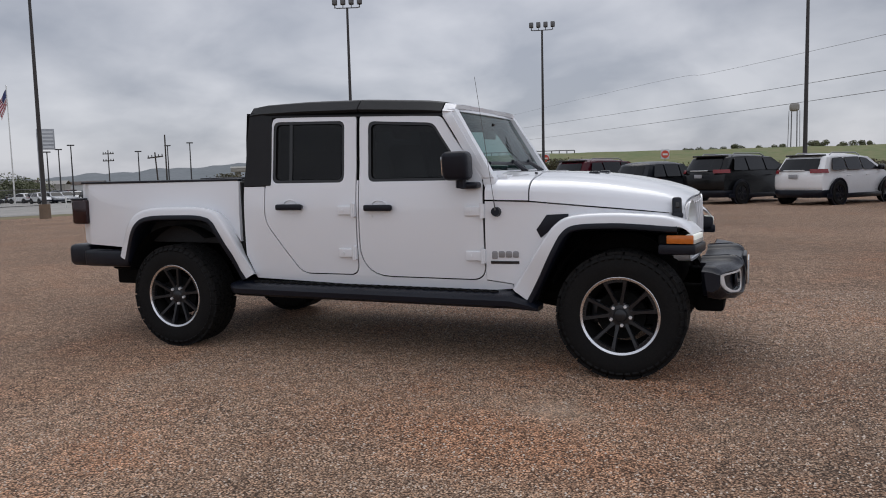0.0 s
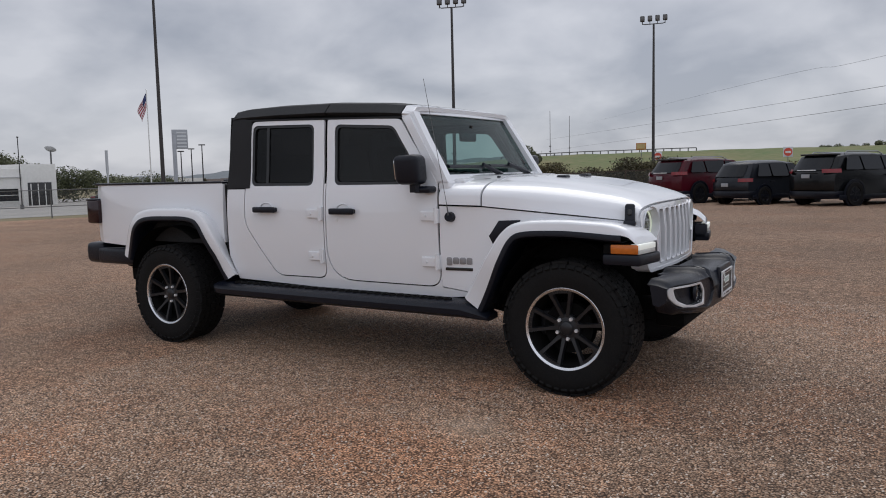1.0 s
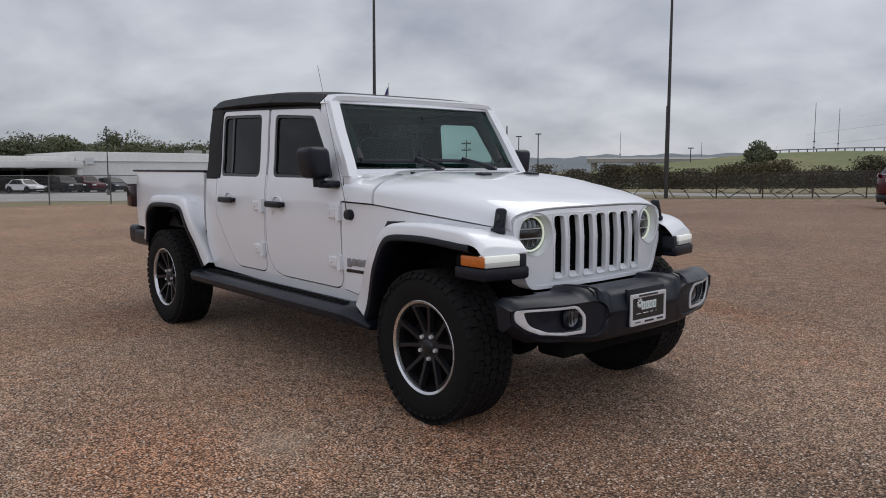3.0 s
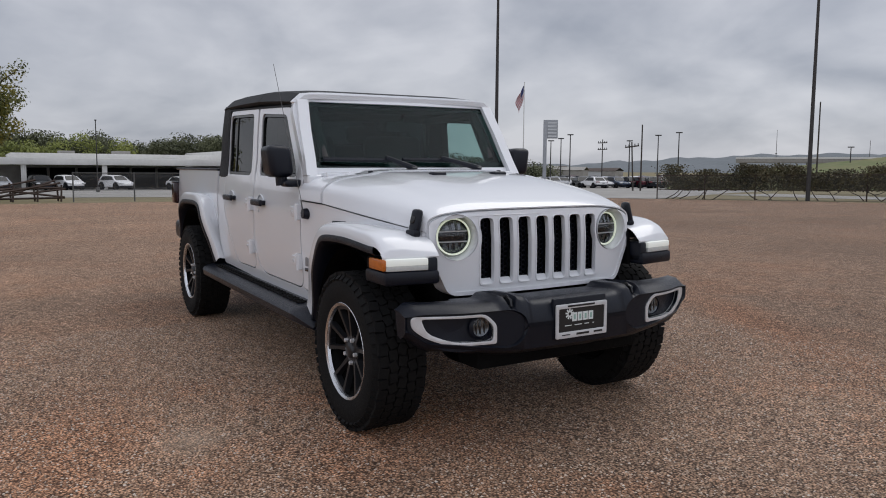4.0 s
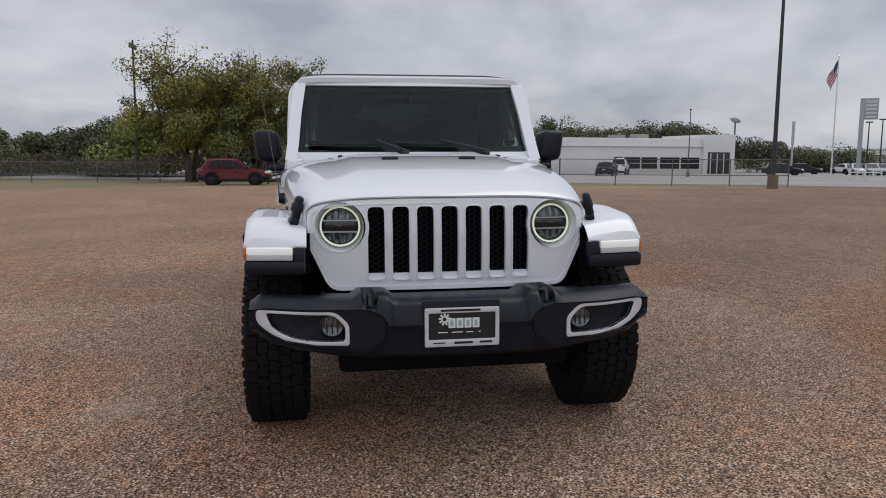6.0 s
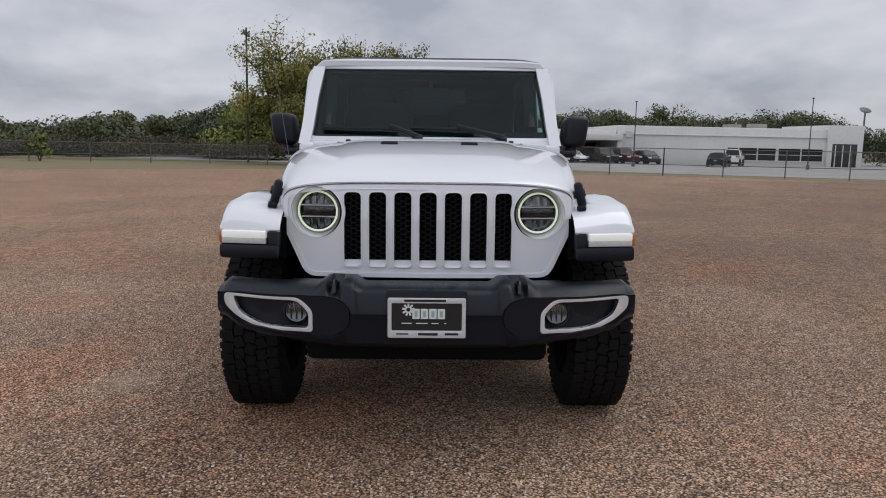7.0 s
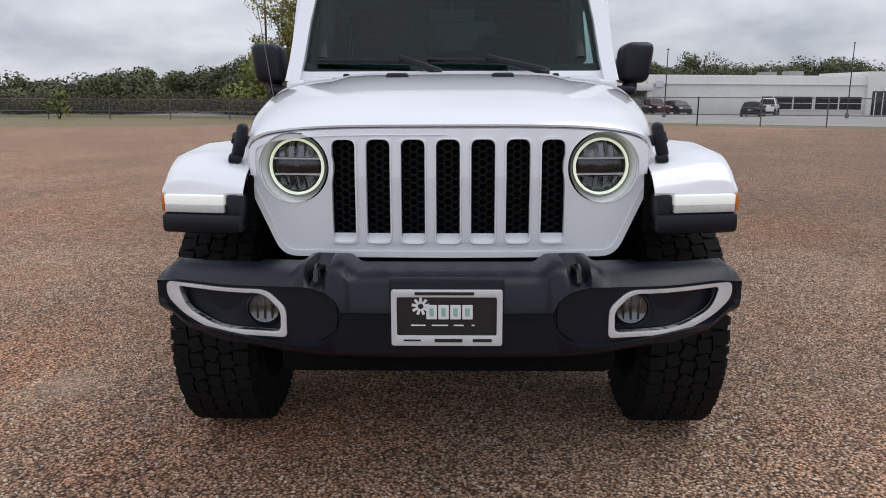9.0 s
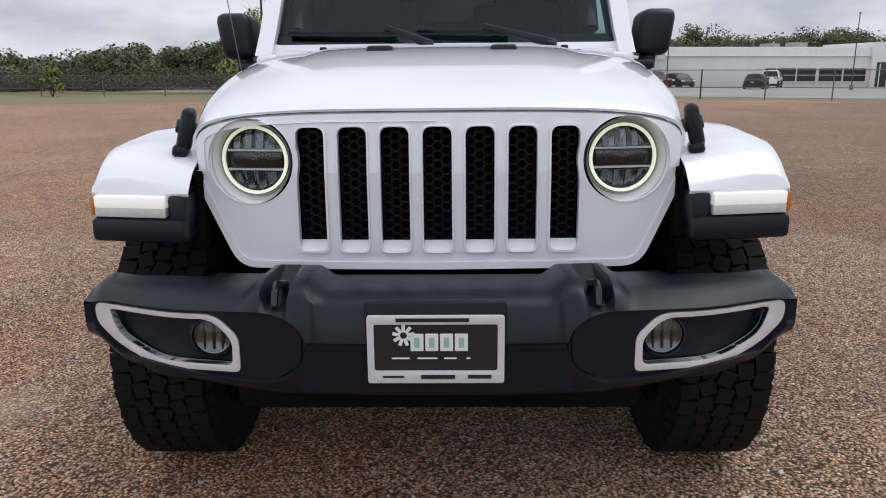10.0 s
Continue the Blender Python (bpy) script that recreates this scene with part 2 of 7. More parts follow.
    n2 = N("ShaderNodeTexNoise")
    n2.inputs["Scale"].default_value, n2.inputs["Detail"].default_value = 0.33, 5.0
    off = N("ShaderNodeVectorMath")
    off.operation = "ADD"
    off.inputs[1].default_value = (13.0, 7.0, 0)
    L(tc.outputs["Object"], off.inputs[0])
    L(off.outputs[0], n2.inputs["Vector"])
    p2 = N("ShaderNodeMapRange")
    p2.inputs["From Min"].default_value, p2.inputs["From Max"].default_value = 0.35, 0.68
    p2.inputs["To Min"].default_value, p2.inputs["To Max"].default_value = 1.44, 1.92
    L(n2.outputs["Fac"], p2.inputs["Value"])
    # uneven wear at a hand's and a foot's width
    grain = N("ShaderNodeTexNoise")
    grain.inputs["Scale"].default_value, grain.inputs["Detail"].default_value, grain.inputs["Roughness"].default_value = 9.0, 6.0, 0.75
    L(tc.outputs["Object"], grain.inputs["Vector"])
    uneven = N("ShaderNodeMapRange")
    uneven.inputs["From Min"].default_value, uneven.inputs["From Max"].default_value = 0.33, 0.67
    uneven.inputs["To Min"].default_value, uneven.inputs["To Max"].default_value = 0.70, 1.30
    L(grain.outputs["Fac"], uneven.inputs["Value"])
    wear = N("ShaderNodeMath")
    wear.operation = "MULTIPLY"
    L(p2.outputs[0], wear.inputs[0])
    L(uneven.outputs[0], wear.inputs[1])
    tone = N("ShaderNodeVectorMath")
    tone.operation = "SCALE"
    L(rust.outputs[2], tone.inputs[0])
    L(wear.outputs[0], tone.inputs["Scale"])
    # a wide, ragged-edged darker area before the nose
    nose_at = N("ShaderNodeVectorMath")
    nose_at.operation = "DISTANCE"
    nose_at.inputs[1].default_value = (2.9, -0.9, 0)
    L(tc.outputs["Object"], nose_at.inputs[0])
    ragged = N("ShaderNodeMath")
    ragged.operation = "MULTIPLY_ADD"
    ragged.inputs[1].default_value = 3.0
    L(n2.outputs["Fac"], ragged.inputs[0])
    L(nose_at.outputs["Value"], ragged.inputs[2])
    nose_tone = N("ShaderNodeMapRange")
    nose_tone.inputs["From Min"].default_value, nose_tone.inputs["From Max"].default_value = 4.6, 2.6
    nose_tone.inputs["To Min"].default_value, nose_tone.inputs["To Max"].default_value = 1.0, 0.70
    L(ragged.outputs[0], nose_tone.inputs["Value"])
    # paler towards the south-west
    southwest_at = N("ShaderNodeVectorMath")
    southwest_at.operation = "DOT_PRODUCT"
    southwest_at.inputs[1].default_value = (-0.6, -0.8, 0)
    L(tc.outputs["Object"], southwest_at.inputs[0])
    paled = N("ShaderNodeMapRange")
    paled.inputs["From Min"].default_value, paled.inputs["From Max"].default_value = 2.0, 8.0
    paled.inputs["To Min"].default_value, paled.inputs["To Max"].default_value = 1.0, 1.24
    L(southwest_at.outputs["Value"], paled.inputs["Value"])
    broad_tone = N("ShaderNodeMath")
    broad_tone.operation = "MULTIPLY"
    L(nose_tone.outputs[0], broad_tone.inputs[0])
    L(paled.outputs[0], broad_tone.inputs[1])
    toned = N("ShaderNodeVectorMath")
    toned.operation = "SCALE"
    L(tone.outputs[0], toned.inputs[0])
    L(broad_tone.outputs[0], toned.inputs["Scale"])
    # worn pale spots where the surface has been scuffed
    last = toned.outputs[0]
    for sx, sy, sr in ((-0.25, -1.65, 0.22), (2.3, 1.5, 0.2)):
        far_off = N("ShaderNodeVectorMath")
        far_off.operation = "DISTANCE"
        far_off.inputs[1].default_value = (sx, sy, 0)
        L(tc.outputs["Object"], far_off.inputs[0])
        wob = N("ShaderNodeMath")
        wob.operation = "MULTIPLY_ADD"
        wob.inputs[1].default_value = 0.9 * sr
        L(n1.outputs["Fac"], wob.inputs[0])
        L(far_off.outputs["Value"], wob.inputs[2])
        spot = N("ShaderNodeMapRange")
        spot.inputs["From Min"].default_value, spot.inputs["From Max"].default_value = 1.5 * sr, 0.6 * sr
        spot.inputs["To Max"].default_value = 0.28
        L(wob.outputs[0], spot.inputs["Value"])
        pale = N("ShaderNodeMix")
        pale.data_type = "RGBA"
        pale.inputs[7].default_value = (0.52, 0.42, 0.32, 1)
        L(spot.outputs[0], pale.inputs[0])
        L(last, pale.inputs[6])
        last = pale.outputs[2]
    L(last, b.inputs["Base Color"])
    b.inputs["Roughness"].default_value = 0.85
    b.inputs["Diffuse Roughness"].default_value = 1.0
    b.inputs["Specular IOR Level"].default_value = 0.35
    inv = N("ShaderNodeMath")
    inv.operation = "SUBTRACT"
    inv.inputs[0].default_value = 1.0
    L(vor.outputs["Distance"], inv.inputs[1])
    bp = N("ShaderNodeBump")
    bp.inputs["Strength"].default_value, bp.inputs["Distance"].default_value = 0.9, 0.012
    L(inv.outputs[0], bp.inputs["Height"])
    L(bp.outputs[0], b.inputs["Normal"])
    return m


GRAVEL = gravel_material()


def stone_material():
    """Loose stones, each with its own colour."""
    m = bpy.data.materials.new("loose_stone")
    m.use_nodes = True
    nt = m.node_tree
    p = nt.nodes["Principled BSDF"]
    g = nt.nodes.new("ShaderNodeNewGeometry")
    r = nt.nodes.new("ShaderNodeValToRGB")
    cr = r.color_ramp
    cr.elements[0].position, cr.elements[0].color = 0.0, (0.16, 0.105, 0.075, 1)
    cr.elements[1].position, cr.elements[1].color = 1.0, (0.60, 0.53, 0.46, 1)
    for q, col in ((0.3, (0.30, 0.210, 0.150)), (0.6, (0.44, 0.335, 0.255)), (0.85, (0.54, 0.44, 0.36))):
        e = cr.elements.new(q)
        e.color = (*col, 1)
    nt.links.new(g.outputs["Random Per Island"], r.inputs[0])
    nt.links.new(r.outputs[0], p.inputs["Base Color"])
    p.inputs["Roughness"].default_value = 0.8
    p.inputs["Specular IOR Level"].default_value = 0.35
    return m


STONE = stone_material()
GRASS = mat("rough_grass", (0.150, 0.132, 0.050), 0.9, vary=0.5, vscale=0.25, bump=0.6, bscale=14, second=(0.20, 0.155, 0.085), detail=9)
GREEN_SLOPE = mat("embankment_grass", (0.070, 0.115, 0.022), 0.9, vary=0.75, vscale=0.11, bump=0.6, bscale=2, second=(0.165, 0.140, 0.050), detail=12)
# woods of the far hills, with the haze of distance mixed into the colour
HILL = mat("hazed_woodland", (0.115, 0.135, 0.145), 1.0, vary=0.4, vscale=0.012, second=(0.155, 0.17, 0.185), detail=10)
CONCRETE = mat("pale_concrete", (0.35, 0.335, 0.31), 0.85, vary=0.35, vscale=0.2, bump=0.2, bscale=30)
ASPHALT = mat("worn_asphalt", (0.14, 0.138, 0.135), 0.9, vary=0.3, vscale=0.3, bump=0.3, bscale=60)
SIGN_PALE = mat("pale_grey_metal", (0.45, 0.46, 0.47), 0.5, vary=0.15, vscale=2)
FOOTING = mat("stained_concrete", (0.20, 0.145, 0.10), 0.9, vary=0.35, vscale=3, bump=0.2, bscale=40)
BARK = mat("bark", (0.085, 0.065, 0.05), 0.9, vary=0.4, vscale=6, bump=0.6, bscale=30)
WALLWHITE = mat("white_painted_block", (0.70, 0.69, 0.66), 0.7, vary=0.14, vscale=0.35, bump=0.1, bscale=20, second=(0.60, 0.59, 0.56))
STEEL = mat("galvanised_steel", (0.14, 0.14, 0.14), 0.5, metal=0.6, vary=0.2, vscale=8)
POLE = mat("dark_steel_pole", (0.035, 0.032, 0.032), 0.55, vary=0.3, vscale=3)
WOOD = mat("weathered_pole_wood", (0.055, 0.045, 0.038), 0.85, vary=0.3, vscale=3, bump=0.4, bscale=40)
RUST = mat("rusty_steel", (0.07, 0.045, 0.035), 0.8, vary=0.5, vscale=5)
DGLASS = mat("dark_window_glass", (0.009, 0.010, 0.012), 0.05, spec=0.22)


def leaf_material(name, a, b2, blotch=0.35):
    m = bpy.data.materials.new(name)
    m.use_nodes = True
    nt = m.node_tree
    p = nt.nodes["Principled BSDF"]
    g = nt.nodes.new("ShaderNodeNewGeometry")
    r = nt.nodes.new("ShaderNodeValToRGB")
    r.color_ramp.elements[0].color, r.color_ramp.elements[1].color = (*a, 1), (*b2, 1)
    tc = nt.nodes.new("ShaderNodeTexCoord")
    n = nt.nodes.new("ShaderNodeTexNoise")
    n.inputs["Scale"].default_value, n.inputs["Detail"].default_value = blotch, 3.0
    nt.links.new(tc.outputs["Object"], n.inputs["Vector"])
    spread = nt.nodes.new("ShaderNodeMapRange")
    spread.inputs["From Min"].default_value, spread.inputs["From Max"].default_value = 0.36, 0.64
    nt.links.new(n.outputs["Fac"], spread.inputs["Value"])
    mx = nt.nodes.new("ShaderNodeMix")
    mx.inputs[0].default_value = 0.6
    nt.links.new(g.outputs["Random Per Island"], mx.inputs[2])
    nt.links.new(spread.outputs[0], mx.inputs[3])
    nt.links.new(mx.outputs[0], r.inputs[0])
    nt.links.new(r.outputs[0], p.inputs["Base Color"])
    p.inputs["Roughness"].default_value = 0.7
    return m


LEAF = leaf_material("oak_leaves", (0.055, 0.072, 0.020), (0.20, 0.215, 0.055))
LEAF_GOLD = leaf_material("yellowing_leaves", (0.14, 0.135, 0.025), (0.32, 0.27, 0.05))
LEAF_FAR = leaf_material("far_oak_leaves", (0.040, 0.050, 0.022), (0.125, 0.130, 0.058), 0.09)
LEAF_LIGHT = leaf_material("light_green_leaves", (0.13, 0.155, 0.035), (0.27, 0.29, 0.07))
LEAF_HEDGE = leaf_material("hedge_leaves", (0.040, 0.038, 0.018), (0.115, 0.095, 0.042))


# ---- helpers for building ----
def part(name, bm, material, parent, label="", angle=35):
    me = bpy.data.meshes.new(name)
    bm.normal_update()
    bm.to_mesh(me)
    bm.free()
    me.materials.append(material)
    for p in me.polygons:
        p.use_smooth = True
    me.set_sharp_from_angle(angle=radians(angle))
    ob = new(name, me)
    ob.parent = parent
    if material is WHITE:
        wn_mod = ob.modifiers.new("even_shading", "WEIGHTED_NORMAL")
        wn_mod.keep_sharp = True
    if label:
        ob["label"] = label
    return ob


def thing(name, m, label, category, group="", kind=""):
    ob = new(name)
    ob.matrix_world = m
    return tagged(ob, label, category, group, kind)


def lone(name, bm, material, label, category, kind="", group="", m=None, angle=35):
    ob = part(name, bm, material, None, "", angle)
    if m:
        ob.matrix_world = m
    return tagged(ob, label, category, group, kind)


def add_box(bm, x0, x1, y0, y1, z0, z1, m=None):
    c = [Vector((x, y, z)) for x in (x0, x1) for y in (y0, y1) for z in (z0, z1)]
    v = [bm.verts.new(m @ p if m else p) for p in c]
    for f in ((0, 1, 3, 2), (4, 6, 7, 5), (0, 4, 5, 1), (2, 3, 7, 6), (0, 2, 6, 4), (1, 5, 7, 3)):
        bm.faces.new([v[i] for i in f])
    return v


def box(x0, x1, y0, y1, z0, z1, r=0.0, seg=2, m=None):
    bm = bmesh.new()
    add_box(bm, min(x0, x1), max(x0, x1), min(y0, y1), max(y0, y1), min(z0, z1), max(z0, z1))
    if r:
        bmesh.ops.bevel(bm, geom=bm.edges[:], offset=r, segments=seg, profile=0.5, affect="EDGES", clamp_overlap=True)
    if m:
        bm.transform(m)
    return bm


def join(*bms):
    out = bmesh.new()
    tmp = bpy.data.meshes.new("tmp")
    for b in bms:
        b.to_mesh(tmp)
        b.free()
        out.from_mesh(tmp)
    bpy.data.meshes.remove(tmp)
    return out


def frame_of(d):
    d = d.normalized()
    a = Vector((0, 0, 1)) if abs(d.z) < 0.95 else Vector((1, 0, 0))
    u = d.cross(a).normalized()
    return u, d.cross(u).normalized()


def add_tube(bm, pts, radii, n=8, caps=True):
    pts = [Vector(p) for p in pts]
    if not isinstance(radii, (list, tuple)):
        radii = [radii] * len(pts)
    rings = []
    for i, p in enumerate(pts):
        d = pts[min(i + 1, len(pts) - 1)] - pts[max(i - 1, 0)]
        u, w = frame_of(d)
        rings.append([bm.verts.new(p + (u * math.cos(2 * math.pi * k / n) + w * math.sin(2 * math.pi * k / n)) * radii[i]) for k in range(n)])
    for a, b in zip(rings, rings[1:]):
        for k in range(n):
            bm.faces.new((a[k], a[(k + 1) % n], b[(k + 1) % n], b[k]))
    if caps:
        bm.faces.new(rings[0][::-1])
        bm.faces.new(rings[-1])


def tube(pts, radii, n=8):
    bm = bmesh.new()
    add_tube(bm, pts, radii, n)
    bmesh.ops.recalc_face_normals(bm, faces=bm.faces[:])
    return bm


def lathe(profile, n=48, closed=False):
    """Turns (radius, along) about the y axis."""
    bm = bmesh.new()
    rings = []
    for r, y in profile:
        rings.append([bm.verts.new((r * math.cos(2 * math.pi * k / n), y, r * math.sin(2 * math.pi * k / n))) for k in range(n)])
    pairs = list(zip(rings, rings[1:])) + ([(rings[-1], rings[0])] if closed else [])
    for a, b in pairs:
        for k in range(n):
            bm.faces.new((a[k], a[(k + 1) % n], b[(k + 1) % n], b[k]))
    bmesh.ops.recalc_face_normals(bm, faces=bm.faces[:])
    return bm


def rounded(pts, r=0.03, n=5):
    """A polygon with its corners rounded; a point may carry its own radius."""
    out = []
    P = [Vector(p[:2]) for p in pts]
    for i, p in enumerate(P):
        rad = pts[i][2] if len(pts[i]) > 2 else r
        a, b = P[i - 1] - p, P[(i + 1) % len(P)] - p
        rad = min(rad, a.length * 0.48, b.length * 0.48)
        if rad < 1e-4:
            out.append(p)
            continue
        s, e = p + a.normalized() * rad, p + b.normalized() * rad
        for k in range(n + 1):
            t = k / n
            out.append(s * (1 - t) ** 2 + p * 2 * t * (1 - t) + e * t ** 2)
    return out


def plate(loops, place, thick, cuts=(), xcuts=(), edge=0.0):
    """A sheet with holes: loops of (a, b), first the outline; place(a, b) gives the outer point, and thick the way inwards."""
    bm = bmesh.new()
    for loop in loops:
        v = [bm.verts.new((p[0], 0, p[1])) for p in loop]
        for i in range(len(v)):
            bm.edges.new((v[i - 1], v[i]))
    bmesh.ops.triangle_fill(bm, use_beauty=True, use_dissolve=False, edges=bm.edges[:])
    for c in cuts:
        bmesh.ops.bisect_plane(bm, geom=bm.verts[:] + bm.edges[:] + bm.faces[:], plane_co=(0, 0, c), plane_no=(0, 0, 1))
    for c in xcuts:
        bmesh.ops.bisect_plane(bm, geom=bm.verts[:] + bm.edges[:] + bm.faces[:], plane_co=(c, 0, 0), plane_no=(1, 0, 0))
    for v in bm.verts:
        v.co = Vector(place(v.co.x, v.co.z))
    ret = bmesh.ops.extrude_face_region(bm, geom=bm.faces[:])
    for v in [g for g in ret["geom"] if isinstance(g, bmesh.types.BMVert)]:
        v.co += Vector(thick)
    bmesh.ops.recalc_face_normals(bm, faces=bm.faces[:])
    if edge:
        sharp = [e for e in bm.edges if len(e.link_faces) == 2 and e.calc_face_angle(0) > radians(60)]
        bmesh.ops.bevel(bm, geom=sharp, offset=edge, segments=2, profile=0.5, affect="EDGES", clamp_overlap=True)
    return bm


def loft(rings, close=False, caps=False):
    """Skins rows of points."""
    bm = bmesh.new()
    R = [[bm.verts.new(p) for p in ring] for ring in rings]
    for a, b in zip(R, R[1:]):
        n = len(a)
        for k in range(n if close else n - 1):
            bm.faces.new((a[k], a[(k + 1) % n], b[(k + 1) % n], b[k]))
    if caps:
        bm.faces.new(R[0])
        bm.faces.new(R[-1])
    bmesh.ops.recalc_face_normals(bm, faces=bm.faces[:])
    return bm


def solid(bm, t):
    """Gives an open sheet a thickness."""
    bmesh.ops.solidify(bm, geom=bm.faces[:], thickness=t)
    bmesh.ops.recalc_face_normals(bm, faces=bm.faces[:])
    return bm


def lerp(tab, x):
    if x <= tab[0][0]:
        return tab[0][1]
    for (a, b), (c, d) in zip(tab, tab[1:]):
        if x <= c:
            return b + (d - b) * (x - a) / (c - a)
    return tab[-1][1]


def spline(pts, n=6):
    """Catmull-Rom through points."""
    P = [Vector(p) for p in pts]
    out = []
    for i in range(len(P) - 1):
        a, b, c, d = P[max(i - 1, 0)], P[i], P[i + 1], P[min(i + 2, len(P) - 1)]
        for k in range(n):
            t = k / n
            out.append(0.5 * ((2 * b) + (c - a) * t + (2 * a - 5 * b + 4 * c - d) * t * t + (3 * b - a - 3 * c + d) * t ** 3))
    out.append(P[-1])
    return out


def smooth(a, b, x):
    t = max(0.0, min(1.0, (x - a) / (b - a)))
    return t * t * (3 - 2 * t)


def lie(x, y=0.0):
    """Height of the land: a slight cross slope under the truck that rises towards the parked row, falling gently behind it."""
    s = max(0.0, -x - 4.4)
    west = -0.00085 * s * s if s < 8 else -0.0544 - 0.0136 * (min(s, 130.0) - 8)
    return west + 0.0098 * max(-12.0, min(12.0, y)) * smooth(-20, -7, x)

# ---- the white pickup: front axle over the origin, nose to +x ----
truck = thing("pickup_truck", pose(0, 0, 0, 0.56, 0, -0.48), "white four-door pickup with black hardtop, flares trim and bumpers", "pickup truck")


AXLE = -3.535


def ys(z):
    return lerp([(0.45, 0.775), (0.6, 0.802), (0.8, 0.818), (1.0, 0.822), (1.15, 0.818), (1.27, 0.802), (1.80, 0.690)], z)


def wf(x):
    """Half width of the bonnet and front wings."""
    return lerp([(-0.95, 0.812), (-0.62, 0.79), (-0.2, 0.748), (0.1, 0.708), (0.3, 0.674), (0.42, 0.652)], x)


def seam(x):
    return lerp([(-0.95, 1.150), (-0.62, 1.140), (0.34, 1.048), (0.42, 1.038)], x)


ZC = (0.65, 0.8, 0.95, 1.1, 1.2, 1.27, 1.4, 1.6)


def side(loops, s, off, thick, edge=0.003):
    return plate(loops, lambda a, b: (a, -s * (ys(b) + off), b), (0, s * thick, 0), ZC, edge=edge)


def tri_hinge(x, z, s, parent):
    hinge = part("hinge", box(x - 0.075, x + 0.045, -s * (ys(z) - 0.005), -s * (ys(z) + 0.020), z - 0.034, z + 0.034, 0.010), WHITE, parent)
    part("hinge_leaf", box(x + 0.05, x + 0.075, -s * (ys(z) - 0.005), -s * (ys(z) + 0.028), z - 0.05, z + 0.05, 0.008), WHITE, hinge)
    part("hinge_pin", tube([(x + 0.052, -s * (ys(z) + 0.022), z - 0.052), (x + 0.052, -s * (ys(z) + 0.022), z + 0.052)], 0.013, 8), WHITE, hinge)
    part("bolt", tube([(x - 0.035, -s * (ys(z) + 0.018), z), (x - 0.035, -s * (ys(z) + 0.026), z)], 0.011, 6), WHITE, hinge)


def handle(x, z, s, door):
    """Black pull handle over a shallow cup."""
    hd = part("door_handle", box(x, x + 0.225, -s * (ys(z) + 0.022), -s * (ys(z) + 0.048), z - 0.023, z + 0.022, 0.016, 3), TRIM, door, "black pull handle")
    for px in (x + 0.012, x + 0.165):
        part("handle_foot", box(px, px + 0.05, -s * (ys(z) - 0.01), -s * (ys(z) + 0.03), z - 0.018, z + 0.016, 0.01), TRIM, hd)
    m = pose(x + 0.11, -s * (ys(z) - 0.022), z + 0.012)
    cup = lathe([(0.052, -s * 0.0245), (0.055, -s * 0.0275), (0.060, -s * 0.0245), (0.060, -s * 0.02), (0.052, -s * 0.02)], 24, True)
    cup.transform(m @ Matrix.Diagonal((1.1, 1, 0.72, 1)))
    part("handle_cup", cup, WHITE, hd)


def shifted(loop, d):
    """Moves an outline outwards by d."""
    n = len(loop)
    area = sum(loop[i - 1][0] * loop[i][1] - loop[i][0] * loop[i - 1][1] for i in range(n))
    out = []
    for i in range(n):
        t = (loop[(i + 1) % n] - loop[i - 1]).normalized()
        k = Vector((t.y, -t.x)) * (1 if area > 0 else -1)
        out.append(loop[i] + k * d)
    return out


FRONT_DOOR = rounded([(-1.906, 1.742, 0.03), (-1.262, 1.742, 0.03), (-0.948, 1.285, 0.05), (-0.938, 0.60, 0.10), (-1.906, 0.607, 0.24)], n=7)
REAR_DOOR = rounded([(-2.640, 1.742, 0.04), (-1.936, 1.742, 0.03), (-1.936, 0.612, 0.07), (-2.405, 0.612, 0.07), (-2.706, 1.0, 0.08), (-2.706, 1.24, 0.04)], n=6)
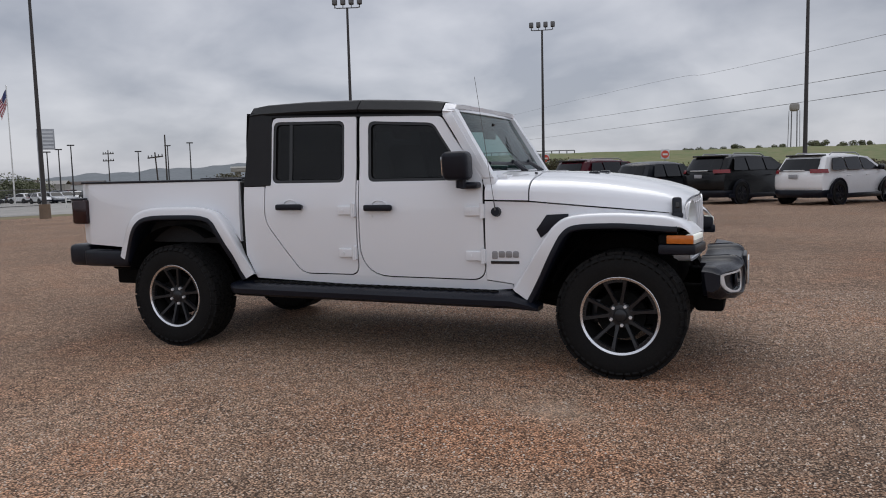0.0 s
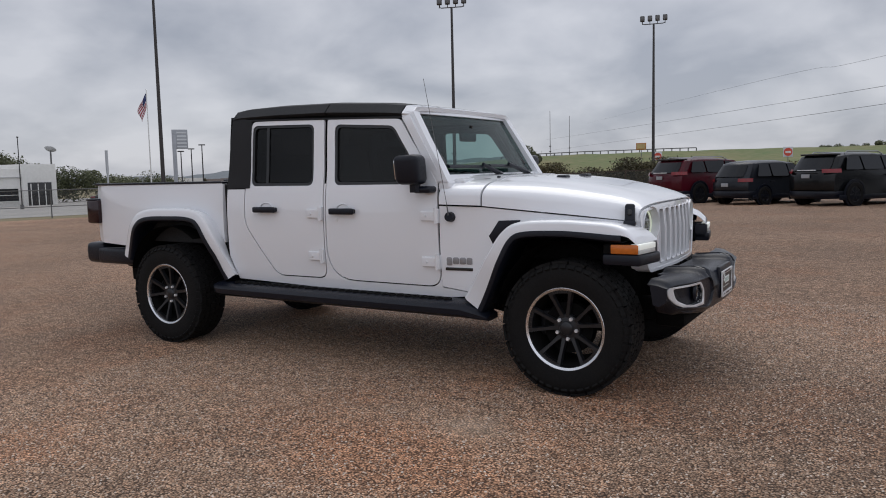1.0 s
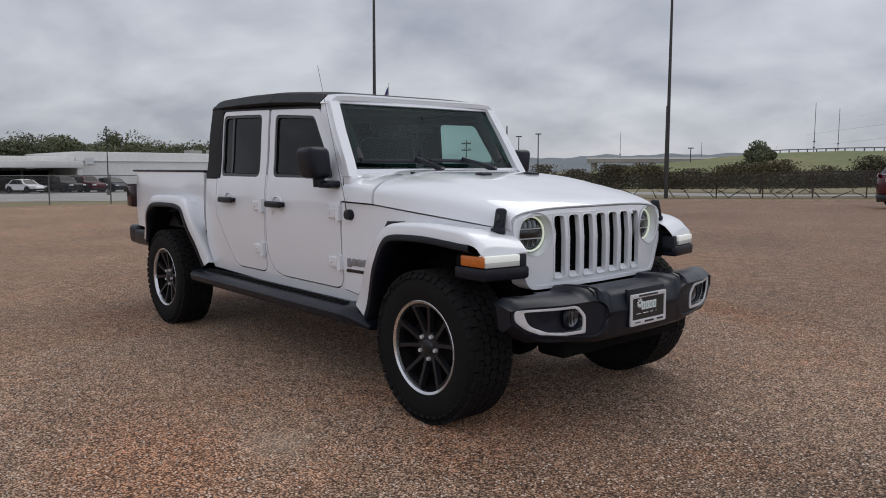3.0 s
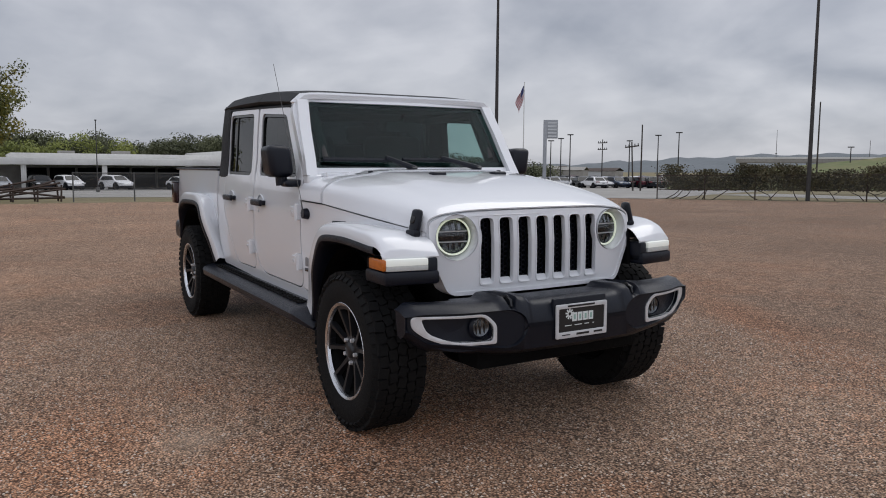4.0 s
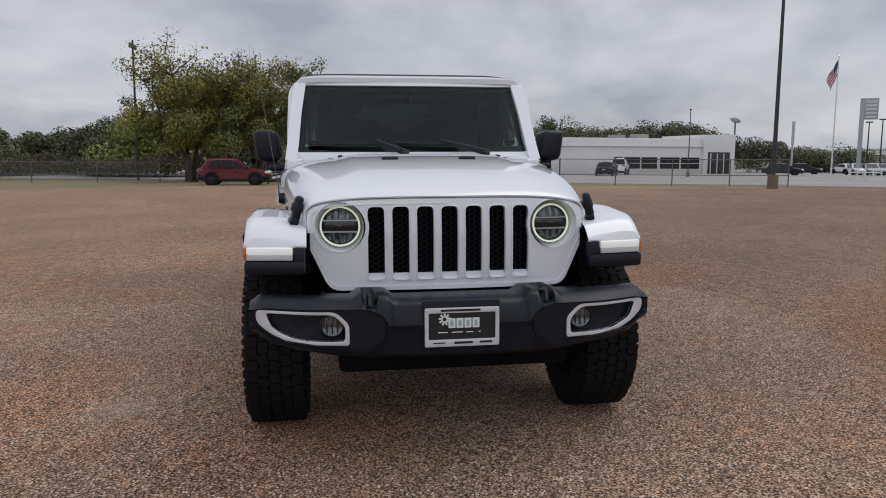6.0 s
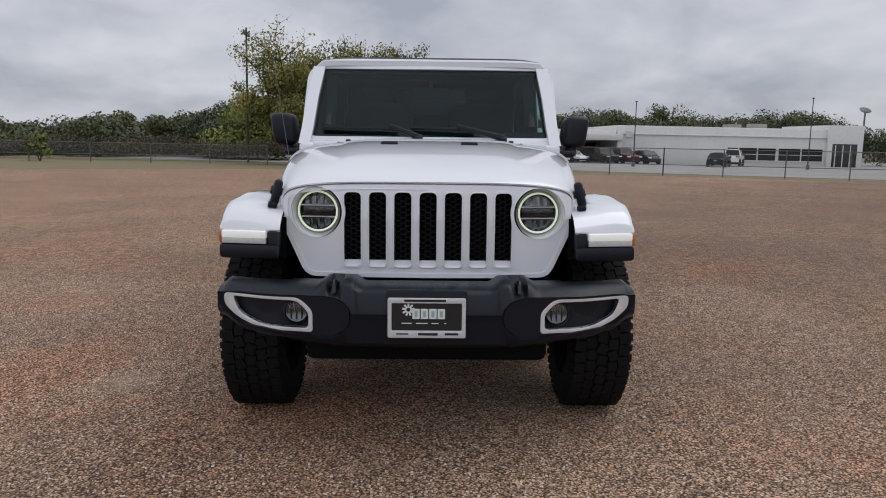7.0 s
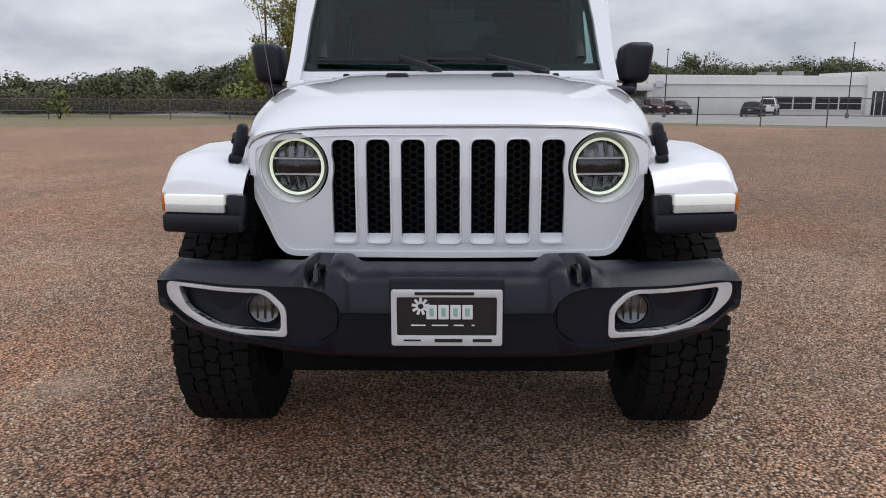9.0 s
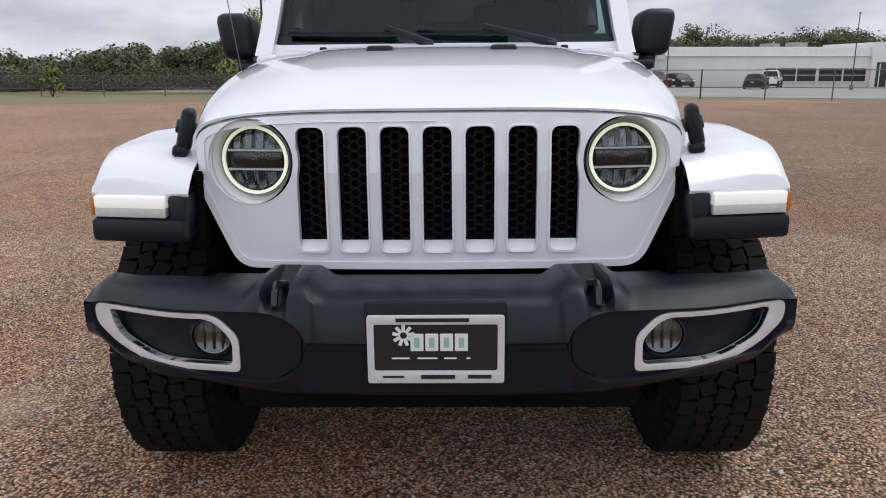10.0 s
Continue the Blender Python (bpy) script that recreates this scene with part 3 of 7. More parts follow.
# lower edge of the door openings, rear to front
rear_low = [p for p in shifted(REAR_DOOR, 0.009) if p.y < 1.17][::-1]
front_low = [p for p in shifted(FRONT_DOOR, 0.009) if p.y < 1.17][::-1]
rear_low.sort(key=lambda p: (p.x + (1.3 - p.y) * 0.3) if p.x < -2.2 else (p.x * 1.0 + p.y * 0.3 + 0.2))
front_low.sort(key=lambda p: (p.x - p.y * 0.5) if p.x < -1.4 else (p.x + p.y * 0.5 + 0.2))
door_edge = [(p.x, p.y) for p in rear_low] + [(-1.928, 1.30), (-1.914, 1.30)] + [(p.x, p.y) for p in front_low]
for s in (1, -1):
    # front door
    outline = FRONT_DOOR
    hole = rounded([(-1.836, 1.700, 0.05), (-1.318, 1.694, 0.045), (-1.045, 1.288, 0.05), (-1.836, 1.288, 0.05)], n=5)
    door = part("front_door", side([outline, hole], s, 0.0, 0.045), WHITE, truck)
    hole_in = rounded([(-1.815, 1.680, 0.04), (-1.330, 1.675, 0.035), (-1.075, 1.308, 0.04), (-1.815, 1.308, 0.04)], n=5)
    part("window_seal", side([hole, hole_in], s, -0.006, 0.02, 0), GLOSS_BLACK, door, "black rubber window seal")
    if s > 0:
        part("window_glass", side([hole_in], s, -0.016, 0.004, 0), FRONT_GLASS, door, "tinted glass")
    handle(-1.85, 1.103, s, door)
    part("lock", tube([(-1.808, -s * 0.81, 1.04), (-1.808, -s * 0.825, 1.04)], 0.014, 10), SATIN, door)
    tri_hinge(-1.0, 1.075, s, door)
    tri_hinge(-1.0, 0.765, s, door)
    # mirror
    mir = part("door_mirror", box(-1.185, -0.995, -s * 0.824, -s * 0.976, 1.288, 1.490, 0.042, 4), TRIM, door, "black door mirror")
    part("mirror_arm", box(-1.09, -0.955, -s * 0.79, -s * 0.90, 1.228, 1.275, 0.02, 3), TRIM, mir)
    part("mirror_neck", tube([(-1.07, -s * 0.885, 1.24), (-1.07, -s * 0.895, 1.31)], [0.04, 0.035], 10), TRIM, mir)
    part("mirror_glass", box(-1.187, -1.180, -s * 0.850, -s * 0.952, 1.325, 1.455, 0.003), CHROME, mir)
    # rear door
    outline = REAR_DOOR
    hole = rounded([(-2.632, 1.712, 0.05), (-2.030, 1.704, 0.05), (-2.036, 1.287, 0.05), (-2.648, 1.29, 0.05)], n=5)
    door = part("rear_door", side([outline, hole], s, 0.0, 0.045), WHITE, truck)
    hole_in = rounded([(-2.612, 1.692, 0.04), (-2.050, 1.685, 0.04), (-2.055, 1.307, 0.04), (-2.626, 1.31, 0.04)], n=5)
    part("window_seal", side([hole, hole_in], s, -0.006, 0.02, 0), GLOSS_BLACK, door, "black rubber window seal")
    part("window_glass", side([hole_in], s, -0.016, 0.004, 0), PRIVACY, door, "dark privacy glass")
    part("window_post", side([[(-2.497, 1.70), (-2.470, 1.70), (-2.478, 1.30), (-2.505, 1.30)]], s, -0.009, 0.012, 0), GLOSS_BLACK, door)
    handle(-2.590, 1.113, s, door)
    tri_hinge(-2.005, 1.085, s, door)
    tri_hinge(-2.005, 0.772, s, door)
    # cab panels
    body_out = [(-2.897, 1.268), (-2.7135, 1.268), *door_edge, (-0.930, 0.592), (-0.745, 0.57), (-0.735, 0.54), (-1.12, 0.505), (-2.82, 0.56), (-2.897, 0.74)]
    part("body_side", side([body_out], s, 0.0, 0.06, 0.002), WHITE, truck)
    part("hardtop_side", side([rounded([(-2.897, 1.274, 0.01), (-2.658, 1.274, 0.01), (-2.646, 1.752, 0.01), (-2.845, 1.80, 0.03)], n=3)], s, 0.006, 0.05), ROOF, truck, "black hardtop quarter")
    part("cab_frame", side([[(-2.89, 1.79), (-1.23, 1.79), (-0.90, 1.30), (-0.90, 0.53), (-2.82, 0.58), (-2.89, 0.75)], rounded([(-2.60, 1.685, 0.04), (-2.06, 1.68, 0.04), (-2.065, 1.31, 0.04), (-2.615, 1.315, 0.04)]), rounded([(-1.805, 1.675, 0.04), (-1.335, 1.67, 0.04), (-1.085, 1.312, 0.04), (-1.805, 1.312, 0.04)])], s, -0.014, 0.05, 0), DARK, truck)
    part("windshield_pillar", side([[(-0.868, 1.300), (-0.940, 1.300), (-1.2535, 1.748), (-1.2535, 1.794), (-1.163, 1.798)]], s, 0.001, 0.07), WHITE, truck)
    part("drip_rail", side([[(-2.66, 1.748), (-1.25, 1.748), (-1.25, 1.762), (-2.66, 1.762)]], s, 0.004, 0.03, 0), ROOF, truck)
    # wing beside the bonnet
    wing = [(-0.928, 1.141), (-0.62, 1.131), (0.345, 1.038), (0.345, 0.96), (0.25, 0.98), (-0.1, 1.0), (-0.3, 0.97), (-0.42, 0.86), (-0.60, 0.58), (-0.735, 0.55), (-0.735, 0.575), (-0.928, 0.60)]
    part("front_wing", plate([wing], lambda a, b: (a, -s * (min(ys(b), wf(a)) if a > -0.9 else ys(b)), b), (0, s * 0.04, 0), ZC, (-0.8, -0.62, -0.4, -0.2, 0.0, 0.2), 0.002), WHITE, truck)
    # intake vent and badge bars on the wing
    def flat(pts, off, s=s):
        return plate([pts], lambda a, b: (a, -s * (min(ys(b), wf(a)) + off), b), (0, s * 0.01, 0), (), (), 0.002)
    part("wing_vent", flat([(-0.575, 0.945), (-0.505, 1.045), (-0.36, 1.05), (-0.36, 1.035), (-0.545, 0.89)], 0.006), TRIM, truck, "black vent behind the flare")
    for k, (x0, x1) in enumerate(((-0.885, -0.845), (-0.838, -0.795), (-0.788, -0.745), (-0.738, -0.698))):
        z0 = 0.755 if k else 0.745
        part("badge_bar", flat(rounded([(x0, z0, 0.01), (x1, z0, 0.01), (x1, 0.80, 0.015), (x0, 0.80, 0.015)]), 0.006), GREY, truck, "plain grey badge shape")
    part("badge_bar", flat([(-0.895, 0.712), (-0.695, 0.712), (-0.695, 0.732), (-0.895, 0.732)], 0.005), GLOSS_BLACK, truck, "plain black badge strip")
    for bx2, bz2 in ((-0.69, 1.168), (-0.872, 1.182)):
        part("bolt", tube([(bx2, -s * (wf(bx2) - 0.03), bz2), (bx2, -s * (wf(bx2) + 0.012), bz2)], 0.012, 10), TRIM, truck)

# antenna on the right wing
ant = part("antenna", tube([(-0.849, -0.80, 1.068), (-0.849, -0.838, 1.07)], [0.036, 0.030], 14), TRIM, truck, "black antenna base with a thin mast")
part("antenna_mast", tube([(-0.849, -0.835, 1.08), (-0.857, -0.842, 1.16), (-0.928, -0.904, 1.965)], [0.006, 0.0022, 0.0014], 6), STEEL, ant)

# windshield
RAKE = -0.577


def shield(a, b):
    return (-0.874 + RAKE * (b - 1.30) - 0.03 * (a / 0.7) ** 2, a, b)


outer = rounded([(-0.794, 1.298, 0.03), (0.794, 1.298, 0.03), (0.714, 1.806, 0.085), (-0.714, 1.806, 0.085)], n=8)
inner = rounded([(-0.770, 1.346, 0.085), (0.770, 1.346, 0.085), (0.694, 1.786, 0.095), (-0.694, 1.786, 0.095)], n=9)
sf = part("windshield_frame", plate([outer, inner], shield, (-0.055, 0, -0.02), (1.4, 1.55, 1.7), (-0.4, 0, 0.4), 0.008), WHITE, truck)
band = rounded([(-0.742, 1.386, 0.08), (0.742, 1.386, 0.08), (0.668, 1.757, 0.085), (-0.668, 1.757, 0.085)], n=9)
part("windshield_band", plate([inner, band], lambda a, b: tuple(Vector(shield(a, b)) + Vector((-0.012, 0, -0.004))), (-0.006, 0, 0)), GLOSS_BLACK, sf, "black border of the windshield")
ws = part("windshield", plate([inner], lambda a, b: tuple(Vector(shield(a, b)) + Vector((-0.010, 0, -0.004))), (-0.0015, 0, 0), (1.4, 1.55, 1.7), (-0.4, 0, 0.4)), WINDSHIELD, truck, "greenish windshield glass")

# roof: white header, two front panels and the rear shell
def roof_ring(x, crown, edge, wide):
    pts = []
    for k in range(21):
        f = -1 + k / 10
        y = wide * (abs(f) ** 0.75) * (1 if f > 0 else -1) if k != 10 else 0.0
        z = edge + (crown - edge) * (1 - abs(f) ** 7.0) - (0.035 if abs(f) == 1 else 0)
        pts.append((x, y, z))
    return pts


def roof_shell(x0, x1, n, cr, ed, wi):
    rings = []
    for k in range(n + 1):
        x = x0 + (x1 - x0) * k / n
        rings.append(roof_ring(x, lerp(cr, x), lerp(ed, x), lerp(wi, x)))
    return solid(loft(rings), -0.03)


CR = [(-2.88, 1.814), (-2.75, 1.834), (-2.4, 1.841), (-1.9, 1.842), (-1.4, 1.832), (-1.25, 1.820), (-1.17, 1.806)]
ED = [(-2.88, 1.782), (-2.75, 1.794), (-1.9, 1.800), (-1.15, 1.792)]
WI = [(-2.88, 0.688), (-1.28, 0.692), (-1.17, 0.680)]
part("roof_shell", roof_shell(-2.842, -1.925, 10, CR, ED, WI), ROOF, truck, "matt black rear hardtop shell")
part("roof_panel", roof_shell(-1.917, -1.258, 8, CR, ED, WI), ROOF, truck, "matt black front roof panels")
part("roof_header", roof_shell(-1.25, -1.170, 3, CR, ED, WI), WHITE, truck)
part("roof_liner", box(-2.80, -1.25, -0.64, 0.64, 1.755, 1.775, 0.005), SEAT, truck)
part("hardtop_back", plate([rounded([(-0.69, 1.27), (0.69, 1.27), (0.66, 1.80), (-0.66, 1.80)], 0.04), rounded([(-0.50, 1.36), (0.50, 1.36), (0.48, 1.70), (-0.48, 1.70)], 0.05)], lambda a, b: (-2.89 + 0.06 * (b - 1.27), a, b), (0.03, 0, 0)), ROOF, truck)
part("back_glass", plate([rounded([(-0.52, 1.34), (0.52, 1.34), (0.50, 1.72), (-0.50, 1.72)], 0.05)], lambda a, b: (-2.870 + 0.06 * (b - 1.27), a, b), (0.004, 0, 0)), PRIVACY, truck, "dark rear glass")

# bonnet
def gx(a, b):
    return 0.432 - 0.045 * (a / 0.6) ** 2 - 0.10 * max(0.0, b - 0.98)


def bonnet_ring(x, zc, w, zs, n=28):
    pts = []
    for k in range(n + 1):
        th = math.pi * k / n
        c, sn = math.cos(th), math.sin(th)
        y = math.copysign(abs(c) ** 0.55, c) * w
        z = zs + (zc - zs) * abs(sn) ** 0.50
        bulge = 0.014 * smooth(0.50, 0.40, abs(y)) * smooth(0.40, 0.0, x)
        back = smooth(0.0, 0.42, x) * (0.426 - gx(y, z))
        pts.append((x - back, y, z - (0.014 * smooth(0.40, 0.0, x) - bulge) * min(1.0, 3 * abs(sn))))
    return pts


ZH = [(-0.90, 1.325), (-0.62, 1.318), (-0.4, 1.310), (-0.2, 1.292), (0.0, 1.262), (0.2, 1.222), (0.32, 1.19), (0.38, 1.165), (0.41, 1.148), (0.425, 1.135)]
xs = [-0.618, -0.5, -0.38, -0.26, -0.14, -0.02, 0.1, 0.2, 0.28, 0.34, 0.38, 0.405, 0.42]
hood = part("bonnet", solid(loft([bonnet_ring(x, lerp(ZH, x), wf(x) + 0.002, seam(x)) for x in xs]), -0.008), WHITE, truck, angle=60)
part("cowl", solid(loft([bonnet_ring(x, lerp(ZH, x) - 0.006, wf(x) + 0.001, seam(x) + 0.002) for x in (-0.925, -0.86, -0.78, -0.70, -0.626)]), -0.02), WHITE, truck, angle=60)
part("cowl_grille", box(-0.80, -0.70, -0.38, 0.30, 1.306, 1.329, 0.004), TRIM, truck, "black cowl intake")
for y in (-0.62, 0.62):
    part("windshield_hinge", box(-0.885, -0.80, y - 0.075, y + 0.075, 1.285, 1.318, 0.012), WHITE, truck)
for y in (-0.212, 0.212):
    part("bonnet_bumper", box(-0.325, -0.255, y - 0.045, y + 0.045, 1.285, 1.322, 0.012, 3), TRIM, hood, "black rubber bonnet bumper")
for y in (-0.509, 0.509):
    part("cowl_pad", box(-0.745, -0.69, y - 0.034, y + 0.034, 1.270, 1.312, 0.008, 2), TRIM, truck, "black cowl pad")
for y in (-0.74, 0.74):
    part("cowl_corner", box(-0.955, -0.862, y - 0.052, y + 0.052, 1.20, 1.306, 0.02, 3), WHITE, truck)
for y in (-0.47, 0.47):
    part("washer_nozzle", box(-0.665, -0.645, y - 0.014, y + 0.014, 1.295, 1.328, 0.006), TRIM, truck)
for s in (1, -1):
    m = pose(0.325, -s * 0.694, 1.080, -s * 14, 0, s * 12)
    latch = part("bonnet_latch", box(-0.030, 0.030, -0.018, 0.022, -0.052, 0.070, 0.017, 3, m), TRIM, truck, "black rubber bonnet latch")
    part("latch_base", box(-0.036, 0.036, -0.024, 0.018, -0.066, -0.034, 0.010, 2, m), TRIM, latch)
    part("latch_loop", box(-0.014, 0.014, -0.027, 0.027, -0.005, 0.035, 0.007, 2, m), GLOSS_BLACK, latch)

# wipers
for y0, y1, px, py in ((-0.655, -0.20, -0.245, -0.085), (-0.115, 0.27, 0.165, 0.425)):
    def on(y, z, up=0.02):
        q = Vector(shield(y, z))
        return q + Vector((up, 0, up * 0.6))
    w = part("wiper", tube([on(py + 0.02, 1.325, 0.03), on(px, 1.392, 0.035)], [0.020, 0.013], 8), TRIM, truck, "black wiper arm")
    part("blade", tube([on(y0, 1.392, 0.014), on((y0 + y1) / 2, 1.388, 0.016), on(y1, 1.385, 0.014)], 0.014, 6), TRIM, w)
    part("pivot", tube([on(py + 0.02, 1.305, 0.01), on(py + 0.02, 1.325, 0.045)], 0.022, 10), TRIM, w)

# grille
def on_grille(a, b, d=0.0):
    return (gx(a, b) + d, a, b)


gtop = [Vector((p[1], p[2])) for p in bonnet_ring(0.425, 1.133, 0.648, 1.030)][::-1]
gout = gtop + rounded([(0.662, 0.985, 0.03), (0.655, 0.95, 0.05), (0.548, 0.718, 0.05), (-0.548, 0.718, 0.05), (-0.655, 0.95, 0.05), (-0.662, 0.985, 0.03)], n=5)


def slot_loop(yc, w, z0, z1):
    """Slot outline with the two outer ones cut back round the headlamps."""
    p = []
    base = rounded([(yc - w / 2, z0, 0.02), (yc + w / 2, z0, 0.02), (yc + w / 2, z1, 0.025), (yc - w / 2, z1, 0.025)], n=5)
    for i, q in enumerate(base):
        nx = base[(i + 1) % len(base)]
        steps = 12 if (nx - q).length > 0.15 else 1
        for k in range(steps):
            p.append(q.lerp(nx, k / steps))
    out = []
    for q in p:
        for c in (-0.497, 0.497):
            d = Vector((q.x - c, q.y - 1.008))
            if d.length < 0.129:
                d = d.normalized() * 0.129
                q = Vector((c + d.x, 1.008 + d.y))
        out.append(q)
    return out


def circle(cy, cz, r, n=40):
    return [Vector((cy + r * math.cos(2 * math.pi * k / n), cz + r * math.sin(2 * math.pi * k / n))) for k in range(n)]


SLOTS = [0.1122 * k for k in range(-3, 4)]
holes = [slot_loop(y, 0.075, 0.768, 1.098) for y in SLOTS]
grille = part("grille", plate([gout] + holes + [circle(-0.497, 1.008, 0.113), circle(0.497, 1.008, 0.113)], on_grille, (-0.022, 0, 0), (0.85, 0.98, 1.06), (-0.3, 0, 0.3), 0.005), WHITE, truck, "white seven-slot grille panel")
rim_in = shifted(gout, -0.020)
part("grille_border", plate([gout, rim_in], lambda a, b: on_grille(a, b, 0.005), (-0.016, 0, 0), (0.85, 0.98, 1.06), (-0.3, 0, 0.3), 0.004), WHITE, grille)
part("grille_cap", solid(loft([[(x - 0.012, y, z - 0.002) for x, y, z in bonnet_ring(0.42, lerp(ZH, 0.42), wf(0.42) + 0.002, seam(0.42))], [(x + 0.002, y, z - 0.008) for x, y, z in bonnet_ring(0.42, lerp(ZH, 0.42), wf(0.42) + 0.002, seam(0.42))]]), 0.004), WHITE, grille)
for y in SLOTS:
    # sloping white lip at the foot of each slot
    lipb = bmesh.new()
    add_box(lipb, -0.042, 0.0, y - 0.037, y + 0.037, 0, 0.004, Matrix.Translation((gx(y, 0.77) + 0.002, 0, 0.763)) @ pose(0, 0, 0, 0, 40, 0))
    part("slot_lip", lipb, WHITE, grille)
    rimb = slot_loop(y, 0.0875, 0.762, 1.104)
    part("slot_bezel", plate([rimb, slot_loop(y, 0.076, 0.768, 1.098)], lambda a, b: on_grille(a, b, 0.007), (-0.012, 0, 0), (), (), 0.003), WHITE, grille)
    mesh = bmesh.new()
    pitch = 0.0250
    for col in range(-2, 3):
        for row in range(-8, 8):
            cy, cz = y + col * pitch * 0.866 * 1.08, 0.945 + (row + 0.5 * (col % 2)) * pitch
            if abs(cy - y) > 0.036:
                continue
            for k in range(6):
                a0, a1 = math.pi / 3 * k, math.pi / 3 * (k + 1)
                q = [(cy + r * math.cos(a), cz + r * math.sin(a)) for r, a in ((0.0140, a0), (0.0140, a1), (0.0122, a1), (0.0122, a0))]
                x = gx(y, cz) - 0.040
                if all(abs(p[0] - y) < 0.0385 and 0.768 < p[1] < 1.108 and min(math.hypot(p[0] - c, p[1] - 1.008) for c in (-0.497, 0.497)) > 0.126 for p in q):
                    f = [mesh.verts.new((x, p[0], p[1])) for p in q]
                    g2 = [mesh.verts.new((x - 0.012, p[0], p[1])) for p in q]
                    mesh.faces.new(f)
                    mesh.faces.new((f[2], f[3], g2[3], g2[2]))
    bmesh.ops.recalc_face_normals(mesh, faces=mesh.faces[:])
    part("honeycomb_mesh", mesh, TRIM, grille, "black honeycomb insert")
part("grille_backing", box(0.27, 0.325, -0.385, 0.385, 0.74, 1.11, 0.004), DARK, truck)
for s in (1, -1):
    lowside = [p for p in gout if p[0] * s < -0.50 and p[1] < 1.07]
    lowside.sort(key=lambda p: -p[1])
    part("grille_return", solid(loft([[(gx(p[0], p[1]) - d, p[0] * k + s * 0.0, p[1]) for p in lowside] for d, k in ((0.004, 1.0), (0.03, 1.004), (0.10, 1.004))]), 0.006), WHITE, truck)

# headlamps
for s in (1, -1):
    c = Matrix.Translation((0.350, -s * 0.497, 1.008)) @ pose(0, 0, 0, 0, 0, -90 - s * 7)

    def turned(profile, n=48, closed=False, c=c):
        b = lathe([(r, d) for r, d in profile], n, closed)
        b.transform(c @ pose(0, 0, 0, 0, 0, 180))
        return b
    hl = part("headlamp", turned([(0.002, 0.030), (0.05, 0.034), (0.085, 0.022), (0.09, 0.0)]), GLOSS_BLACK, truck, "round headlamp with glowing halo ring")
    part("lamp_cup", turned([(0.1135, -0.054), (0.104, -0.010), (0.101, 0.010)]), WHITE, hl, "grey recess round the lamp")
    part("lamp_collar", turned([(0.101, 0.004), (0.092, 0.006)]), GREY, hl)
    part("halo_ring", turned([(0.0925, -0.004), (0.0925, -0.012), (0.0845, -0.012), (0.0845, 0.0)], 56, True), HALO, hl, "pale glowing halo ring")
    part("reflector", turned([(0.086, -0.006), (0.070, 0.016), (0.066, 0.026), (0.086, 0.026)], 40, True), SMOKED, hl, "smoked reflector")
    # fluted half-moon reflectors above and below the bars
    for up_ in (1, -1):
        bm = bmesh.new()
        cols = [-0.074 + 0.148 * k / 9 for k in range(10)]
        for k, (a0, a1) in enumerate(zip(cols, cols[1:])):
            rows = []
            for a, d in ((a0, 0.0), (a1, 0.012 if k % 2 else -0.012)):
                top = math.sqrt(max(0.0, 0.082 ** 2 - a * a))
                low = min(0.031, top)
                rows.append([bm.verts.new((a, 0.010 + d * 0.5 - 0.016 * f, up_ * (low + (top - low) * f))) for f in (0.0, 0.5, 1.0)])
            for f in range(2):
                bm.faces.new((rows[0][f], rows[1][f], rows[1][f + 1], rows[0][f + 1]))
        bmesh.ops.remove_doubles(bm, verts=bm.verts[:], dist=1e-5)
        bm.transform(c)
        part("reflector_facet", bm, SMOKED, hl, angle=10)
    for zz, ln in ((0.026, 0.078), (-0.026, 0.078)):
        b = box(-ln, ln, -0.016, 0.006, zz - 0.003, zz + 0.003, 0.001, 1)
        b.transform(c)
        part("lamp_bar", b, SATIN, hl)
    b = box(-0.074, 0.074, -0.020, 0.004, -0.022, 0.022, 0.008, 2)
    b.transform(c)
    part("projector_block", b, GLOSS_BLACK, hl)
    for dx in (-0.034, 0.034):
        b = box(dx - 0.024, dx + 0.024, -0.026, -0.016, -0.014, 0.014, 0.006, 2)
        b.transform(c)
        part("projector_cell", b, SMOKED, hl)
    b = lathe([(0.001, 0.012), (0.012, 0.009), (0.017, 0.0)], 20)
    b.transform(c @ Matrix.Translation((0, -0.006, 0)))
    part("projector_lens", b, CLEAR, hl)
    part("lamp_cover", turned([(0.001, -0.026), (0.04, -0.022), (0.075, -0.014), (0.089, -0.004)]), CLEAR, hl, "clear domed cover")

